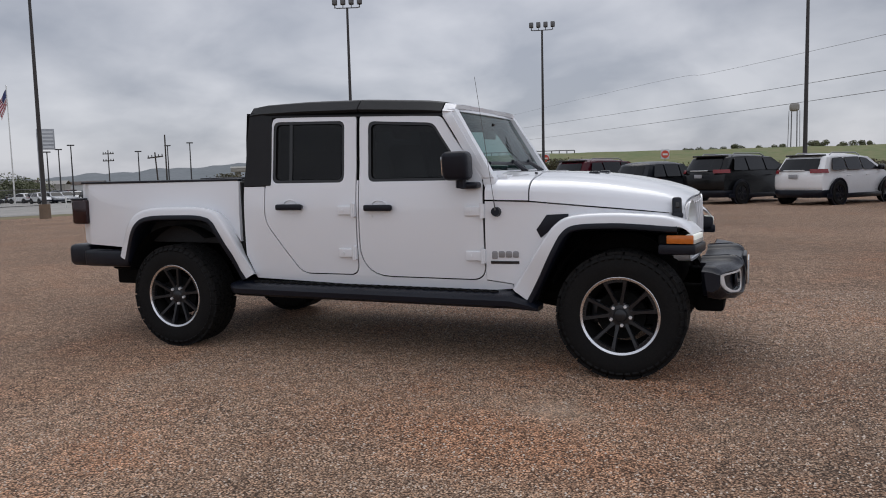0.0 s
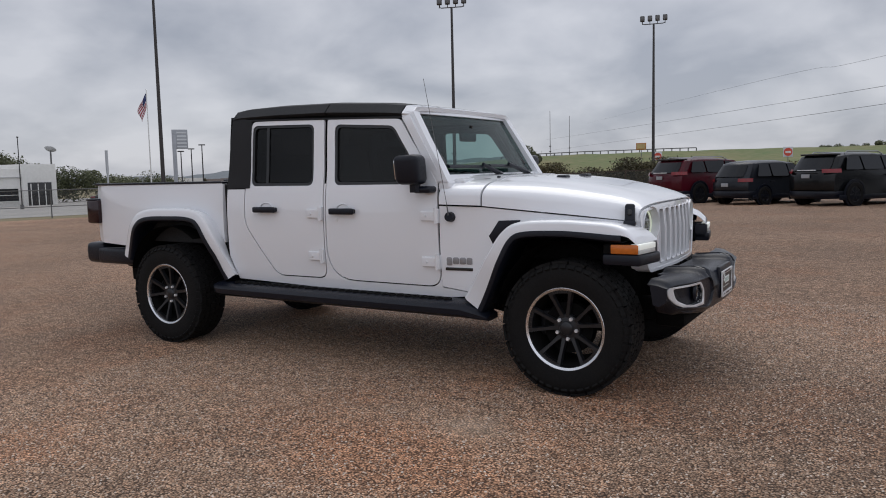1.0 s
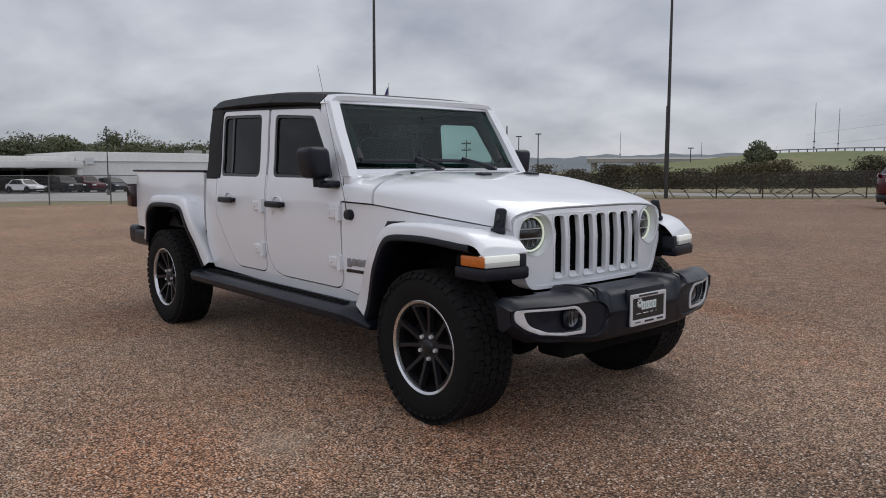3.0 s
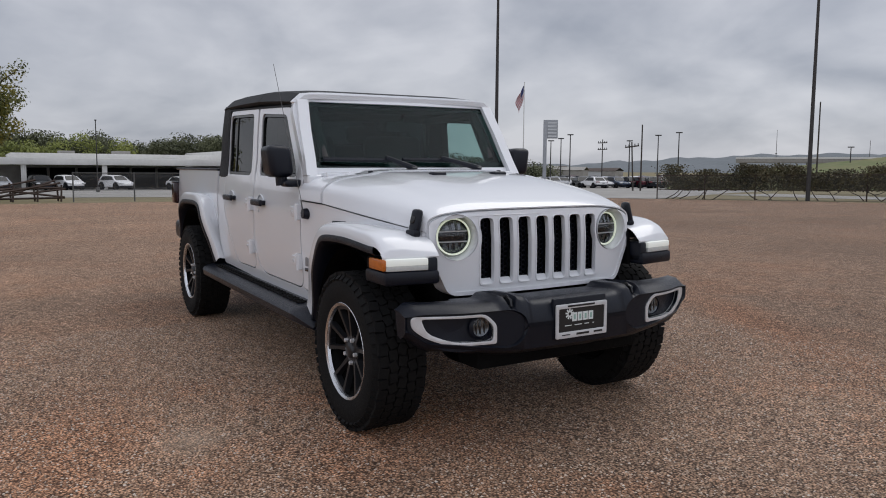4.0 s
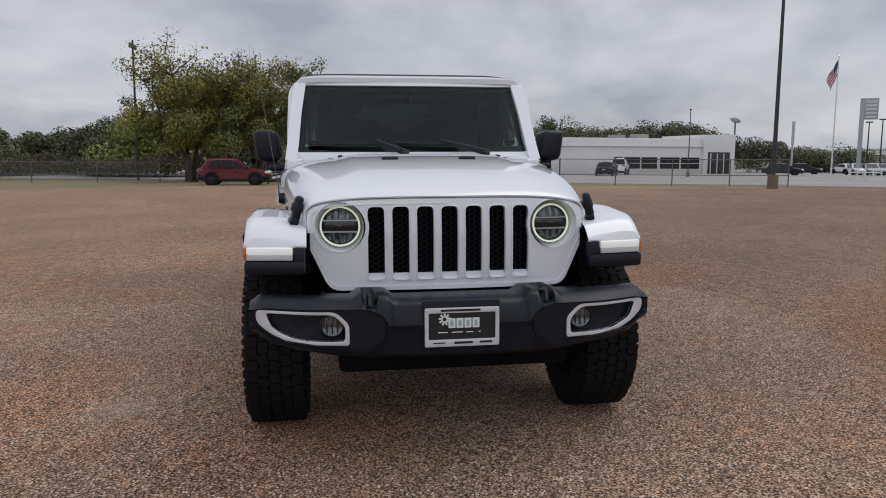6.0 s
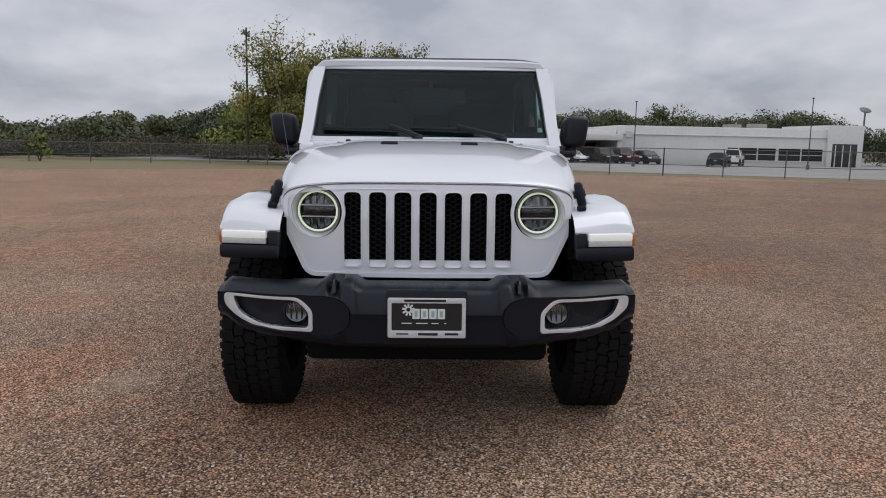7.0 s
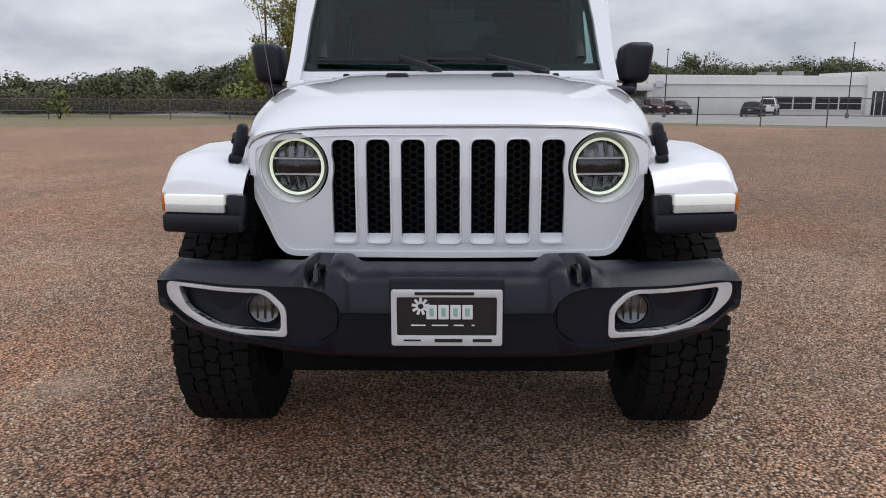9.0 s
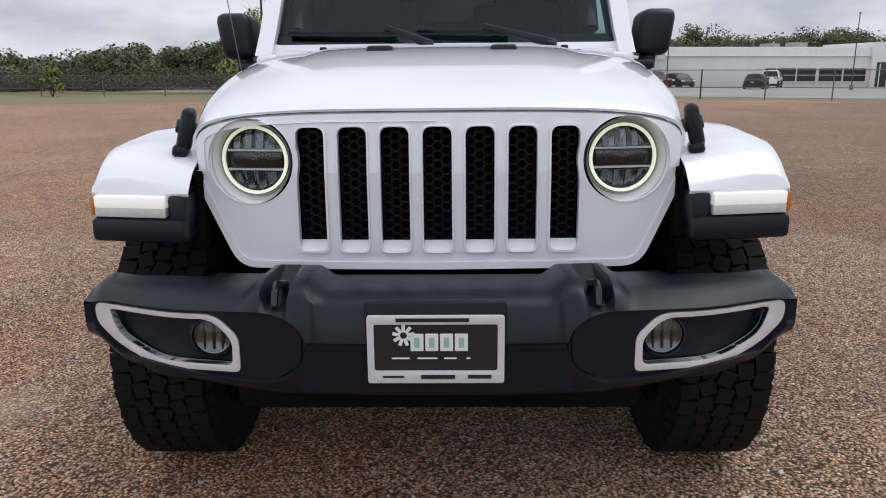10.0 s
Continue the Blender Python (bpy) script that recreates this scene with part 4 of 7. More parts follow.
# flares
def flare(O, centre, s, wide0, tail, body_y, name):
    """O: outline of the flare in side view, rear to front."""
    st = spline(O, 5)
    kk = spline([(i, w) for i, w in enumerate(tail)], 5)
    white, black = [], []
    for i, p in enumerate(st):
        d = st[min(i + 1, len(st) - 1)] - st[max(i - 1, 0)]
        n = Vector((-d.y, d.x)).normalized()
        if n.dot(p - Vector(centre)) < 0:
            n = -n
        if name == "front_flare" and p.x > 0.15:
            n = n.lerp(Vector((0, 1)), smooth(0.15, 0.40, p.x)).normalized()
        k = kk[i].y
        by = body_y(p.x)
        wide = wide0 - (0.010 * smooth(0.15, 0.5, p.x) if name == "front_flare" else 0.0)
        if name == "rear_flare":
            wide -= 0.075 * smooth(-3.02, -2.79, p.x) + 0.03 * smooth(-3.9, -4.03, p.x)
        else:
            wide -= 0.055 * smooth(-0.5, -0.72, p.x)
        rowp = [(by - 0.015, -0.016), (by + (wide - by) * 0.35, -0.003), (by + (wide - by) * 0.62, 0.005), (by + (wide - by) * 0.85, 0.003), (wide - 0.012, -0.006), (wide - 0.002, -0.020), (wide, -0.062 * k)]
        white.append([(p.x + n.x * o, -s * y, p.y + n.y * o) for y, o in rowp])
        e = -0.062 * k
        rowb = [(wide + 0.004, e + 0.003), (wide + 0.010, e - 0.010), (wide + 0.008, e - 0.030), (wide - 0.01, e - 0.042), (wide - 0.06, e - 0.044), (0.60, e - 0.03)]
        if name != "front_flare" or p.x < 0.36:
            black.append([(p.x + n.x * o, -s * y, p.y + n.y * o) for y, o in rowb])
    if name == "front_flare":
        white.append([(x + 0.010, y, 0.934) for x, y, z in white[-1]])
        white.append([(x - 0.004, y, 0.926) for x, y, z in white[-1]])
        white = [[(x - 0.17 * (abs(y) - 0.66) * smooth(0.2, 0.45, x), y, z) for x, y, z in row] for row in white]
    fl = part(name, solid(loft(white), 0.004), WHITE, truck, angle=50)
    part("flare_lip", solid(loft(black), 0.004), TRIM, fl, "black plastic flare lip", angle=50)
    return fl


FRONT_O = [(-0.722, 0.545), (-0.62, 0.70), (-0.515, 0.86), (-0.42, 0.985), (-0.30, 1.045), (-0.05, 1.060), (0.15, 1.052), (0.30, 1.040), (0.405, 1.012), (0.466, 0.962)]
REAR_O = [(-4.035, 0.685), (-3.965, 0.86), (-3.865, 1.005), (-3.72, 1.072), (-3.45, 1.085), (-3.19, 1.075), (-3.055, 1.008), (-2.935, 0.80), (-2.820, 0.595)]
for s in (1, -1):
    flare(FRONT_O, (0, 0.41), s, 0.932, [2.0, 1.75, 1.4, 1.15, 1.0, 1.0, 1.0, 1.0, 0.6, 0.25], lambda x: max(wf(x) - 0.03, 0.664 * smooth(0.1, 0.3, x)), "front_flare")
    flare(REAR_O, (-3.487, 0.41), s, 0.930, [1.0, 1.0, 1.0, 1.0, 1.0, 1.0, 1.05, 1.15, 1.2], lambda x: 0.812, "rear_flare")
    # lamp carrier at the front of the flare, swept back towards its outer end
    def swept(x0, x1, y0, y1, z0, z1, r, seg, s=s):
        q = box(x0 - 0.045, x1 - 0.045, -s * y0, -s * y1, z0 - 0.008, z1 - 0.008, r, seg)
        for v in q.verts:
            v.co.x -= 0.17 * (abs(v.co.y) - 0.66)
        return q
    lc = part("lamp_carrier", swept(0.32, 0.545, 0.655, 0.924, 0.812, 0.878, 0.016, 2), TRIM, truck, "black lower edge of the flare")
    part("carrier_inner", swept(0.32, 0.528, 0.655, 0.708, 0.822, 0.938, 0.014, 2), TRIM, lc)
    part("carrier_web", swept(0.32, 0.49, 0.66, 0.915, 0.872, 0.936, 0.01, 1), DARK, lc)
    part("daylight_lamp", swept(0.48, 0.538, 0.710, 0.911, 0.903, 0.936, 0.005, 2), DRL, lc, "white glowing daylight lamp")
    part("lamp_lens", swept(0.478, 0.536, 0.710, 0.911, 0.879, 0.904, 0.003, 2), CLEAR_WHITE, lc, "clear lower lens")
    part("side_marker", swept(0.372, 0.530, 0.909, 0.926, 0.880, 0.934, 0.007, 2), AMBER, lc, "amber side marker")
    part("flare_inner", plate([[(-0.45, 0.80), (-0.40, 0.98), (-0.28, 1.035), (0.15, 1.045), (0.30, 1.03), (0.39, 0.98), (0.40, 0.80)]], lambda a, b, s=s: (a, -s * 0.655, b), (0, s * 0.02, 0)), DARK, lc)
    # liners
    for cx in (0.0, -3.487):
        bm = bmesh.new()
        arc = [(cx + 0.48 * math.cos(a), 0.41 + 0.53 * math.sin(a)) for a in [math.pi * (0.30 + 0.59 * k / 14) for k in range(15)]]
        R1 = [bm.verts.new((x, -s * 0.90, z)) for x, z in arc]
        R2 = [bm.verts.new((x, -s * 0.42, z)) for x, z in arc]
        for k in range(14):
            bm.faces.new((R1[k], R1[k + 1], R2[k + 1], R2[k]))
        bm.faces.new(R2)
        part("wheel_liner", bm, DARK, truck)

# front bumper
def bump_x(y):
    return 0.765 - 0.03 * (abs(y) / 0.5) ** 2 - 0.065 * smooth(0.60, 0.92, abs(y))


rings = []
for k in range(129):
    y = -0.895 + 1.79 * k / 128
    a = abs(y)
    xf = bump_x(y)
    zt = 0.721 + 0.012 * smooth(0.25, 0.8, a) - 0.03 * smooth(0.85, 0.895, a) + 0.027 * smooth(0.27, 0.315, a) * smooth(0.47, 0.425, a)
    zb = 0.470 + 0.045 * smooth(0.35, 0.8, a) + 0.06 * smooth(0.78, 0.895, a)
    back = 0.50 if a > 0.6 else 0.46
    slot = smooth(0.357, 0.364, a) * smooth(0.413, 0.406, a)
    # the fog lamp pocket has a rounded inner end
    e = 1.0 if a > 0.43 else (math.sqrt(max(0.0, 1 - ((0.43 - a) / 0.12) ** 2)) if a > 0.31 else 0.0)
    dep = 0.024 * min(1.0, e * 2) * smooth(0.895, 0.875, a)
    well = 0.030 * smooth(0.488, 0.505, a) * smooth(0.835, 0.80, a)
    zc = 0.610
    flat_top = 0.690 - 0.010 * smooth(0.8, 0.89, a)
    top, bot = zc + (flat_top - zc) * e, zc - (zc - zb - 0.045) * e
    pr = [(back, zt - 0.01), (xf - 0.12, zt - 0.05 * slot), (xf - 0.055, zt - 0.006 - 0.05 * slot), (xf - 0.022 - 0.012 * slot, max(zt - 0.024 - 0.03 * slot, top + 0.006)), (xf, top + 0.002), (xf - dep, top - 0.006), (xf - dep - well, top - 0.012), (xf - dep - well, bot + 0.008), (xf - dep, bot + 0.003), (xf - 0.001, bot - 0.006), (xf - 0.010, zb + 0.024), (xf - 0.05, zb), (back + 0.02, zb + 0.01)]
    rings.append([(x, y, z) for x, z in pr])
bumper = part("front_bumper", loft(rings, close=True, caps=True), TRIM, truck, "black textured steel-style front bumper", angle=50)
part("bumper_lip", box(0.42, 0.62, -0.52, 0.52, 0.385, 0.50, 0.03, 2), DARK, bumper, "black lower air dam")
part("plate_mount", box(0.735, 0.762, -0.166, 0.166, 0.52, 0.722, 0.008), TRIM, bumper)
for s in (1, -1):
    hk = part("tow_hook", tube([(0.58, -s * 0.385, 0.718), (0.67, -s * 0.385, 0.740), (0.705, -s * 0.385, 0.728), (0.715, -s * 0.385, 0.700)], [0.011, 0.011, 0.010, 0.009], 8), GLOSS_BLACK, bumper, "black tow hook in a notch")

    def face(pts, off, thick, edge, s=s):
        return plate([[(p[0], p[1]) for p in loop] for loop in pts], lambda a, b: (bump_x(a) - 0.022 + off, s * a, b), (-thick, 0, 0), (), (-0.84, -0.8, -0.75, -0.7, -0.65, -0.6, -0.55), edge)
    co = rounded([(-0.866, 0.680, 0.02), (-0.53, 0.680, 0.03), (-0.474, 0.625, 0.02), (-0.474, 0.536, 0.015), (-0.705, 0.541, 0.05), (-0.81, 0.582, 0.05), (-0.866, 0.63, 0.03)], n=5)
    ci = rounded([(-0.824, 0.669, 0.015), (-0.538, 0.668, 0.03), (-0.490, 0.617, 0.02), (-0.492, 0.551, 0.02), (-0.690, 0.556, 0.05), (-0.80, 0.602, 0.04)], n=5)
    pod = rounded([(-0.880, 0.698, 0.03), (-0.42, 0.698, 0.06), (-0.322, 0.650, 0.03), (-0.322, 0.560, 0.03), (-0.40, 0.512, 0.04), (-0.70, 0.512, 0.05), (-0.82, 0.556, 0.05), (-0.880, 0.61, 0.03)], n=5)
    part("fog_pod", face([pod, ci], 0.007, 0.020, 0.008), TRIM, bumper, "raised black pod round the fog lamp")
    fs = part("fog_surround", face([co, ci], 0.014, 0.034, 0.004), SATIN, bumper, "satin silver fog lamp surround")
    part("fog_recess", plate([[(p[0], p[1]) for p in ci]], lambda a, b, s=s: (bump_x(a) - 0.048, s * a, b), (-0.008, 0, 0)), TRIM, fs, "black recessed insert")
    ex = bump_x(0.548)
    fm = Matrix.Translation((ex - 0.036, -s * 0.545, 0.618)) @ pose(0, 0, 0, 0, 0, 90)
    b = lathe([(0.046, 0.0), (0.048, -0.012), (0.056, -0.006), (0.060, 0.004)], 28)
    b.transform(fm)
    part("fog_bezel", b, TRIM, fs)
    b = lathe([(0.001, -0.014), (0.025, -0.012), (0.044, -0.002)], 28)
    b.transform(fm)
    part("fog_lens", b, CLEAR, fs)
    b = lathe([(0.001, 0.006), (0.03, 0.003), (0.045, -0.004)], 20)
    b.transform(fm)
    fr_ = part("fog_lamp", b, SMOKED, fs, "chrome fog lamp reflector")
    for dy in (-0.022, 0.0, 0.022):
        part("fog_baffle", box(ex - 0.044, ex - 0.034, -s * 0.545 + dy - 0.003, -s * 0.545 + dy + 0.003, 0.582, 0.654, 0.002), RIM, fr_)

# dealer plate
def on_plate(y0, y1, z0, z1, d, r=0.003):
    return box(0.768, 0.768 + d, y0, y1, z0, z1, min(r, d * 0.45), 1)


pl = part("plate", on_plate(-0.15, 0.15, 0.535, 0.682, 0.004), PLATE_BLACK, truck, "black dealer plate in a silver frame")
part("plate_frame", plate([rounded([(-0.160, 0.526), (0.160, 0.526), (0.160, 0.692), (-0.160, 0.692)], 0.008), rounded([(-0.144, 0.556), (0.144, 0.556), (0.144, 0.671), (-0.144, 0.671)], 0.006)], lambda a, b: (0.778, a, b), (-0.010, 0, 0), (), (), 0.002), PLATE_FRAME, pl, "silver plate frame")
for y0, y1 in ((-0.092, 0.078),):
    part("print_bar", box(0.778, 0.7795, y0, y1, 0.6775, 0.6865), PLATE_BLACK, pl, "plain dark lettering bar")
part("print_bar", box(0.778, 0.7795, -0.035, 0.045, 0.537, 0.547), PLATE_BLACK, pl, "plain dark lettering bar")
part("print_bar", box(0.778, 0.7795, 0.075, 0.13, 0.538, 0.547), PLATE_BLACK, pl, "plain dark lettering bar")
part("print_bar", box(0.778, 0.7795, -0.125, -0.075, 0.540, 0.545), PLATE_BLACK, pl, "plain dark lettering bar")
for k in range(4):
    y0 = -0.060 + 0.0345 * k
    part("print_block", on_plate(y0, y0 + 0.0325, 0.603, 0.648, 0.0055), PLATE_WHITE, pl, "plain pale logo block")
    part("print_core", on_plate(y0 + 0.008, y0 + 0.0245, 0.611, 0.640, 0.0065), PLATE_GREEN, pl, "pale green logo core")
b = bmesh.new()
for k in range(9):
    a = 2 * math.pi * k / 9
    add_box(b, 0.768, 0.7735, -0.004, 0.004, 0.008, 0.026, Matrix.Translation((0, -0.075, 0.643)) @ pose(0, 0, 0, math.degrees(a), 0, 0))
part("print_flower", b, PLATE_WHITE, pl, "pale flower-shaped logo")
for y0, y1 in ((-0.105, -0.06), (-0.045, 0.005), (0.018, 0.05), (0.07, 0.082)):
    part("print_bar", on_plate(y0, y1, 0.583, 0.589, 0.0055), PLATE_WHITE, pl, "plain pale lettering bar")

# bed
for s in (1, -1):
    arch = [(-3.99, 0.745), (-3.93, 0.90), (-3.85, 0.99), (-3.72, 1.05), (-3.45, 1.06), (-3.20, 1.05), (-3.07, 0.98), (-2.946, 0.80)]
    bed = part("bed_side", plate([rounded([(-4.505, 1.288, 0.03), (-2.946, 1.288, 0.015), (-2.946, 0.82, 0)] + [(x, z, 0.0) for x, z in arch[::-1][1:]] + [(-4.505, 0.775, 0.03)], n=4)], lambda a, b: (a, -s * (lerp([(0.7, 0.806), (0.95, 0.815), (1.12, 0.812), (1.29, 0.800)], b) - 0.05 * smooth(-4.36, -4.52, a)), b), (0, s * 0.05, 0), (0.85, 0.95, 1.05, 1.12, 1.2), (-4.4, -4.45, -4.48), 0.004), WHITE, truck)
    part("bed_rail", box(-4.48, -2.95, -s * 0.735, -s * 0.806, 1.286, 1.306, 0.008), TRIM, bed, "black rail cap")
    part("bed_inner", box(-4.45, -2.95, -s * 0.70, -s * 0.75, 0.80, 1.285), LINER, bed)
    tl = part("tail_lamp", box(-4.545, -4.415, -s * 0.735, -s * 0.848, 0.945, 1.155, 0.022, 3), RED_LENS, truck, "dark red tail lamp in a black housing")
    part("lamp_housing", box(-4.55, -4.44, -s * 0.74, -s * 0.840, 1.148, 1.168, 0.008), TRIM, tl)
    part("bumper_end", box(-4.50, -4.03, -s * 0.72, -s * 0.812, 0.60, 0.725, 0.03, 3, pose(0, 0, 0)), TRIM, truck)
part("tailgate", box(-4.515, -4.45, -0.745, 0.745, 0.80, 1.288, 0.012), WHITE, truck)
part("bed_floor", box(-4.46, -2.93, -0.72, 0.72, 0.80, 0.84), LINER, truck)
part("bed_front", box(-2.965, -2.935, -0.78, 0.78, 0.62, 1.285, 0.005), LINER, truck)
part("cab_back", box(-2.925, -2.875, -0.775, 0.775, 0.60, 1.27, 0.01), DARK, truck)
part("rear_bumper", box(-4.665, -4.45, -0.80, 0.80, 0.60, 0.765, 0.045, 4), TRIM, truck, "black rear bumper")

# side steps
for s in (1, -1):
    rings = []
    for x, k, dz in ((-2.985, 0.55, 0.02), (-2.95, 0.9, 0.006), (-2.90, 1.0, 0.0), (-0.80, 1.0, 0.0), (-0.72, 0.98, 0.0), (-0.60, 0.62, -0.03), (-0.545, 0.35, -0.05)):
        sec = [(0.745, 0.470), (0.745, 0.530), (0.80, 0.534), (0.90, 0.522), (0.945, 0.508), (0.962, 0.488), (0.958, 0.452), (0.93, 0.432), (0.86, 0.425), (0.745, 0.44)]
        rings.append([(x, -s * (0.745 + (y - 0.745) * (0.55 + 0.45 * k)), 0.48 + (z - 0.48) * k + dz + 0.012 * (-x - 1.7) / 2) for y, z in sec])
    st = part("side_step", loft(rings, close=True, caps=True), TRIM, truck, "black running board", angle=40)
    bm = bmesh.new()
    for k in range(62):
        x = -2.80 + k * 0.032
        m = Matrix.Translation((x, -s * 0.865, 0.5315 + 0.012 * (-x - 1.7) / 2)) @ pose(0, 0, 0, 0 + s * 6.5, 0, 45 if k % 2 else -45)
        add_box(bm, -0.022, 0.022, -0.004, 0.004, -0.004, 0.004, m)
        m2 = Matrix.Translation((x, -s * 0.835, 0.5345 + 0.012 * (-x - 1.7) / 2)) @ pose(0, 0, 0, 0 + s * 6.5, 0, -45 if k % 2 else 45)
        add_box(bm, -0.022, 0.022, -0.004, 0.004, -0.004, 0.004, m2)
    part("step_tread", bm, RUBBER, st, "diamond tread strip")
    for x in (-2.55, -1.70, -0.95):
        part("step_bracket", box(x - 0.04, x + 0.04, -s * 0.60, -s * 0.80, 0.44, 0.50, 0.01), DARK, st)
    part("rocker", box(-2.86, -0.56, -s * 0.70, -s * 0.765, 0.46, 0.57, 0.01), DARK, truck)

# underbody
part("cab_tub", box(-2.86, -0.66, -0.745, 0.745, 0.52, 0.98, 0.02), DARK, truck)
part("engine_bay", box(-0.68, 0.32, -0.56, 0.56, 0.50, 1.03, 0.03), DARK, truck)
part("bed_underside", box(-4.45, -2.9, -0.55, 0.55, 0.55, 0.80, 0.02), DARK, truck)
for s in (1, -1):
    part("frame_rail", box(-4.45, 0.55, -s * 0.40, -s * 0.50, 0.42, 0.56, 0.02), DARK, truck)
    part("shock_absorber", tube([(-0.12, -s * 0.56, 0.32), (-0.18, -s * 0.52, 0.85)], 0.035, 10), DARK, truck)
    part("control_arm", tube([(-0.05, -s * 0.50, 0.33), (-0.95, -s * 0.42, 0.46)], 0.03, 8), DARK, truck)
for x in (0.0, -3.487):
    ax = part("axle", tube([(x, -0.74, 0.405), (x, -0.3, 0.40), (x, 0.3, 0.40), (x, 0.74, 0.405)], 0.05, 12), DARK, truck)
    b = lathe([(0.001, -0.14), (0.09, -0.12), (0.13, -0.04), (0.13, 0.04), (0.09, 0.12), (0.001, 0.14)], 18)
    b.transform(pose(x, -0.22 if x == 0 else 0.0, 0.39, 0, 0, 90))
    part("differential", b, DARK, ax)
part("fuel_tank", box(-2.95, -2.05, -0.36, 0.36, 0.34, 0.52, 0.05, 3), DARK, truck)
part("skid_plate", box(-1.6, -0.9, -0.30, 0.30, 0.36, 0.46, 0.04, 2), DARK, truck)
part("exhaust", tube([(-0.6, 0.25, 0.40), (-2.0, 0.42, 0.38), (-2.9, 0.44, 0.42), (-4.2, 0.48, 0.50)], 0.04, 8), DARK, truck)
part("track_bar", tube([(0.12, -0.55, 0.40), (0.14, 0.50, 0.48)], 0.025, 8), DARK, truck)


# wheels
def wheel(x, s):
    w = part("wheel", lathe([(0.03, -0.06), (0.155, -0.06), (0.16, -0.04), (0.16, 0.0), (0.03, 0.0)], 28, True), DARK, truck, "wheel with charcoal spokes and machined lip")
    w.matrix_basis = pose(x, -s * 0.808, 0.410, 0, 0, 0 if s > 0 else 180)
    R = 0.400
    side_p = [(0.238, -0.105), (0.250, -0.132), (0.29, -0.142), (0.335, -0.143), (0.372, -0.136), (0.390, -0.122), (R - 0.004, -0.10), (R - 0.003, 0.0)]
    prof = side_p + [(r, -y) for r, y in side_p[::-1][1:]]
    ty = part("tyre", lathe(prof, 72), RUBBER, w, "black all-terrain tyre")
    # tread blocks
    bm = bmesh.new()
    n = 46
    for k in range(n):
        a0 = 360 * k / n
        for j, (yc, hw, ln, sk, sh) in enumerate(((-0.101, 0.025, 0.0245, 0, 0), (-0.051, 0.0215, 0.0245, 14, 0.5), (0.0, 0.0225, 0.0240, -16, 0.1), (0.051, 0.0215, 0.0245, 14, 0.6), (0.101, 0.025, 0.0245, 0, 0.35))):
            m = pose(0, 0, 0, 0, a0 + sh * 360 / n, 0) @ Matrix.Translation((0, yc, R - 0.006)) @ pose(0, 0, 0, 0, 0, sk + (8 if k % 2 else -8))
            v = add_box(bm, -ln, ln, -hw, hw, 0, 0.016, m)
        for sgn in (-1, 1):
            m = pose(0, 0, 0, 0, a0 + (0.35 if sgn > 0 else 0) * 360 / n, 0) @ Matrix.Translation((0, sgn * 0.124, R - 0.026)) @ pose(0, 0, 0, sgn * -42, 0, 0)
            add_box(bm, -0.019 if k % 2 else -0.014, 0.019 if k % 2 else 0.014, -0.018, 0.018, -0.008, 0.014, m)
    part("tread", bm, RUBBER, ty)
    # barrel, lip, spokes
    part("rim_barrel", lathe([(0.240, -0.10), (0.222, -0.085), (0.205, -0.05), (0.205, 0.11), (0.238, 0.125)], 48), DARK, w)
    part("rim_lip", lathe([(0.256, -0.118), (0.258, -0.128), (0.250, -0.134), (0.236, -0.128), (0.232, -0.112), (0.240, -0.10)], 64, True), SILVER, w, "machined silver rim lip")
    part("brake_caliper", box(-0.20, -0.10, -0.03, 0.04, -0.07, 0.09, 0.02), RIM, w)
    bm = bmesh.new()
    for k in range(5):
        for off, end in ((-0.10, -0.29), (0.10, 0.29)):
            a0 = 2 * math.pi * k / 5 + radians(98) + off
            a1 = 2 * math.pi * k / 5 + radians(98) + end
            p0 = Vector((0.062 * math.cos(a0 + off), 0, 0.062 * math.sin(a0 + off)))
            p1 = Vector((0.236 * math.cos(a1), 0, 0.236 * math.sin(a1)))
            d = (p1 - p0).normalized()
            t = Vector((-d.z, 0, d.x))
            vv = []
            for q, yy, hw in ((p0, -0.090, 0.017), (p0.lerp(p1, 0.5), -0.104, 0.0125), (p1, -0.120, 0.0165)):
                vv.append([bm.verts.new(q + t * hw + Vector((0, yy + 0.03, 0))), bm.verts.new(q + t * hw * 0.7 + Vector((0, yy, 0))), bm.verts.new(q - t * hw * 0.7 + Vector((0, yy, 0))), bm.verts.new(q - t * hw + Vector((0, yy + 0.03, 0)))])
            for r0, r1 in zip(vv, vv[1:]):
                for i in range(4):
                    bm.faces.new((r0[i], r0[(i + 1) % 4], r1[(i + 1) % 4], r1[i]))
        for j in range(5):
            am = 2 * math.pi * k / 5 + radians(98) + (j - 2) * 0.13
            add_box(bm, 0.216, 0.238, -0.118, -0.085, -0.0135, 0.0135, pose(0, 0, 0, 0, -math.degrees(am), 0))
    bmesh.ops.recalc_face_normals(bm, faces=bm.faces[:])
    part("spokes", bm, RIM, w, "charcoal paired spokes")
    hub = part("hub", lathe([(0.086, -0.06), (0.082, -0.088), (0.045, -0.094), (0.040, -0.104), (0.034, -0.108), (0.001, -0.109)], 30), RIM, w)
    for k in range(5):
        a = 2 * math.pi * k / 5 + radians(134)
        b = tube([(0.064 * math.cos(a), -0.084, 0.064 * math.sin(a)), (0.064 * math.cos(a), -0.106, 0.064 * math.sin(a))], [0.0125, 0.0105], 6)
        part("lug_nut", b, SATIN, w, "chrome lug nut")
    return w


for x in (0.0, AXLE):
    for s in (1, -1):
        wheel(x, s)

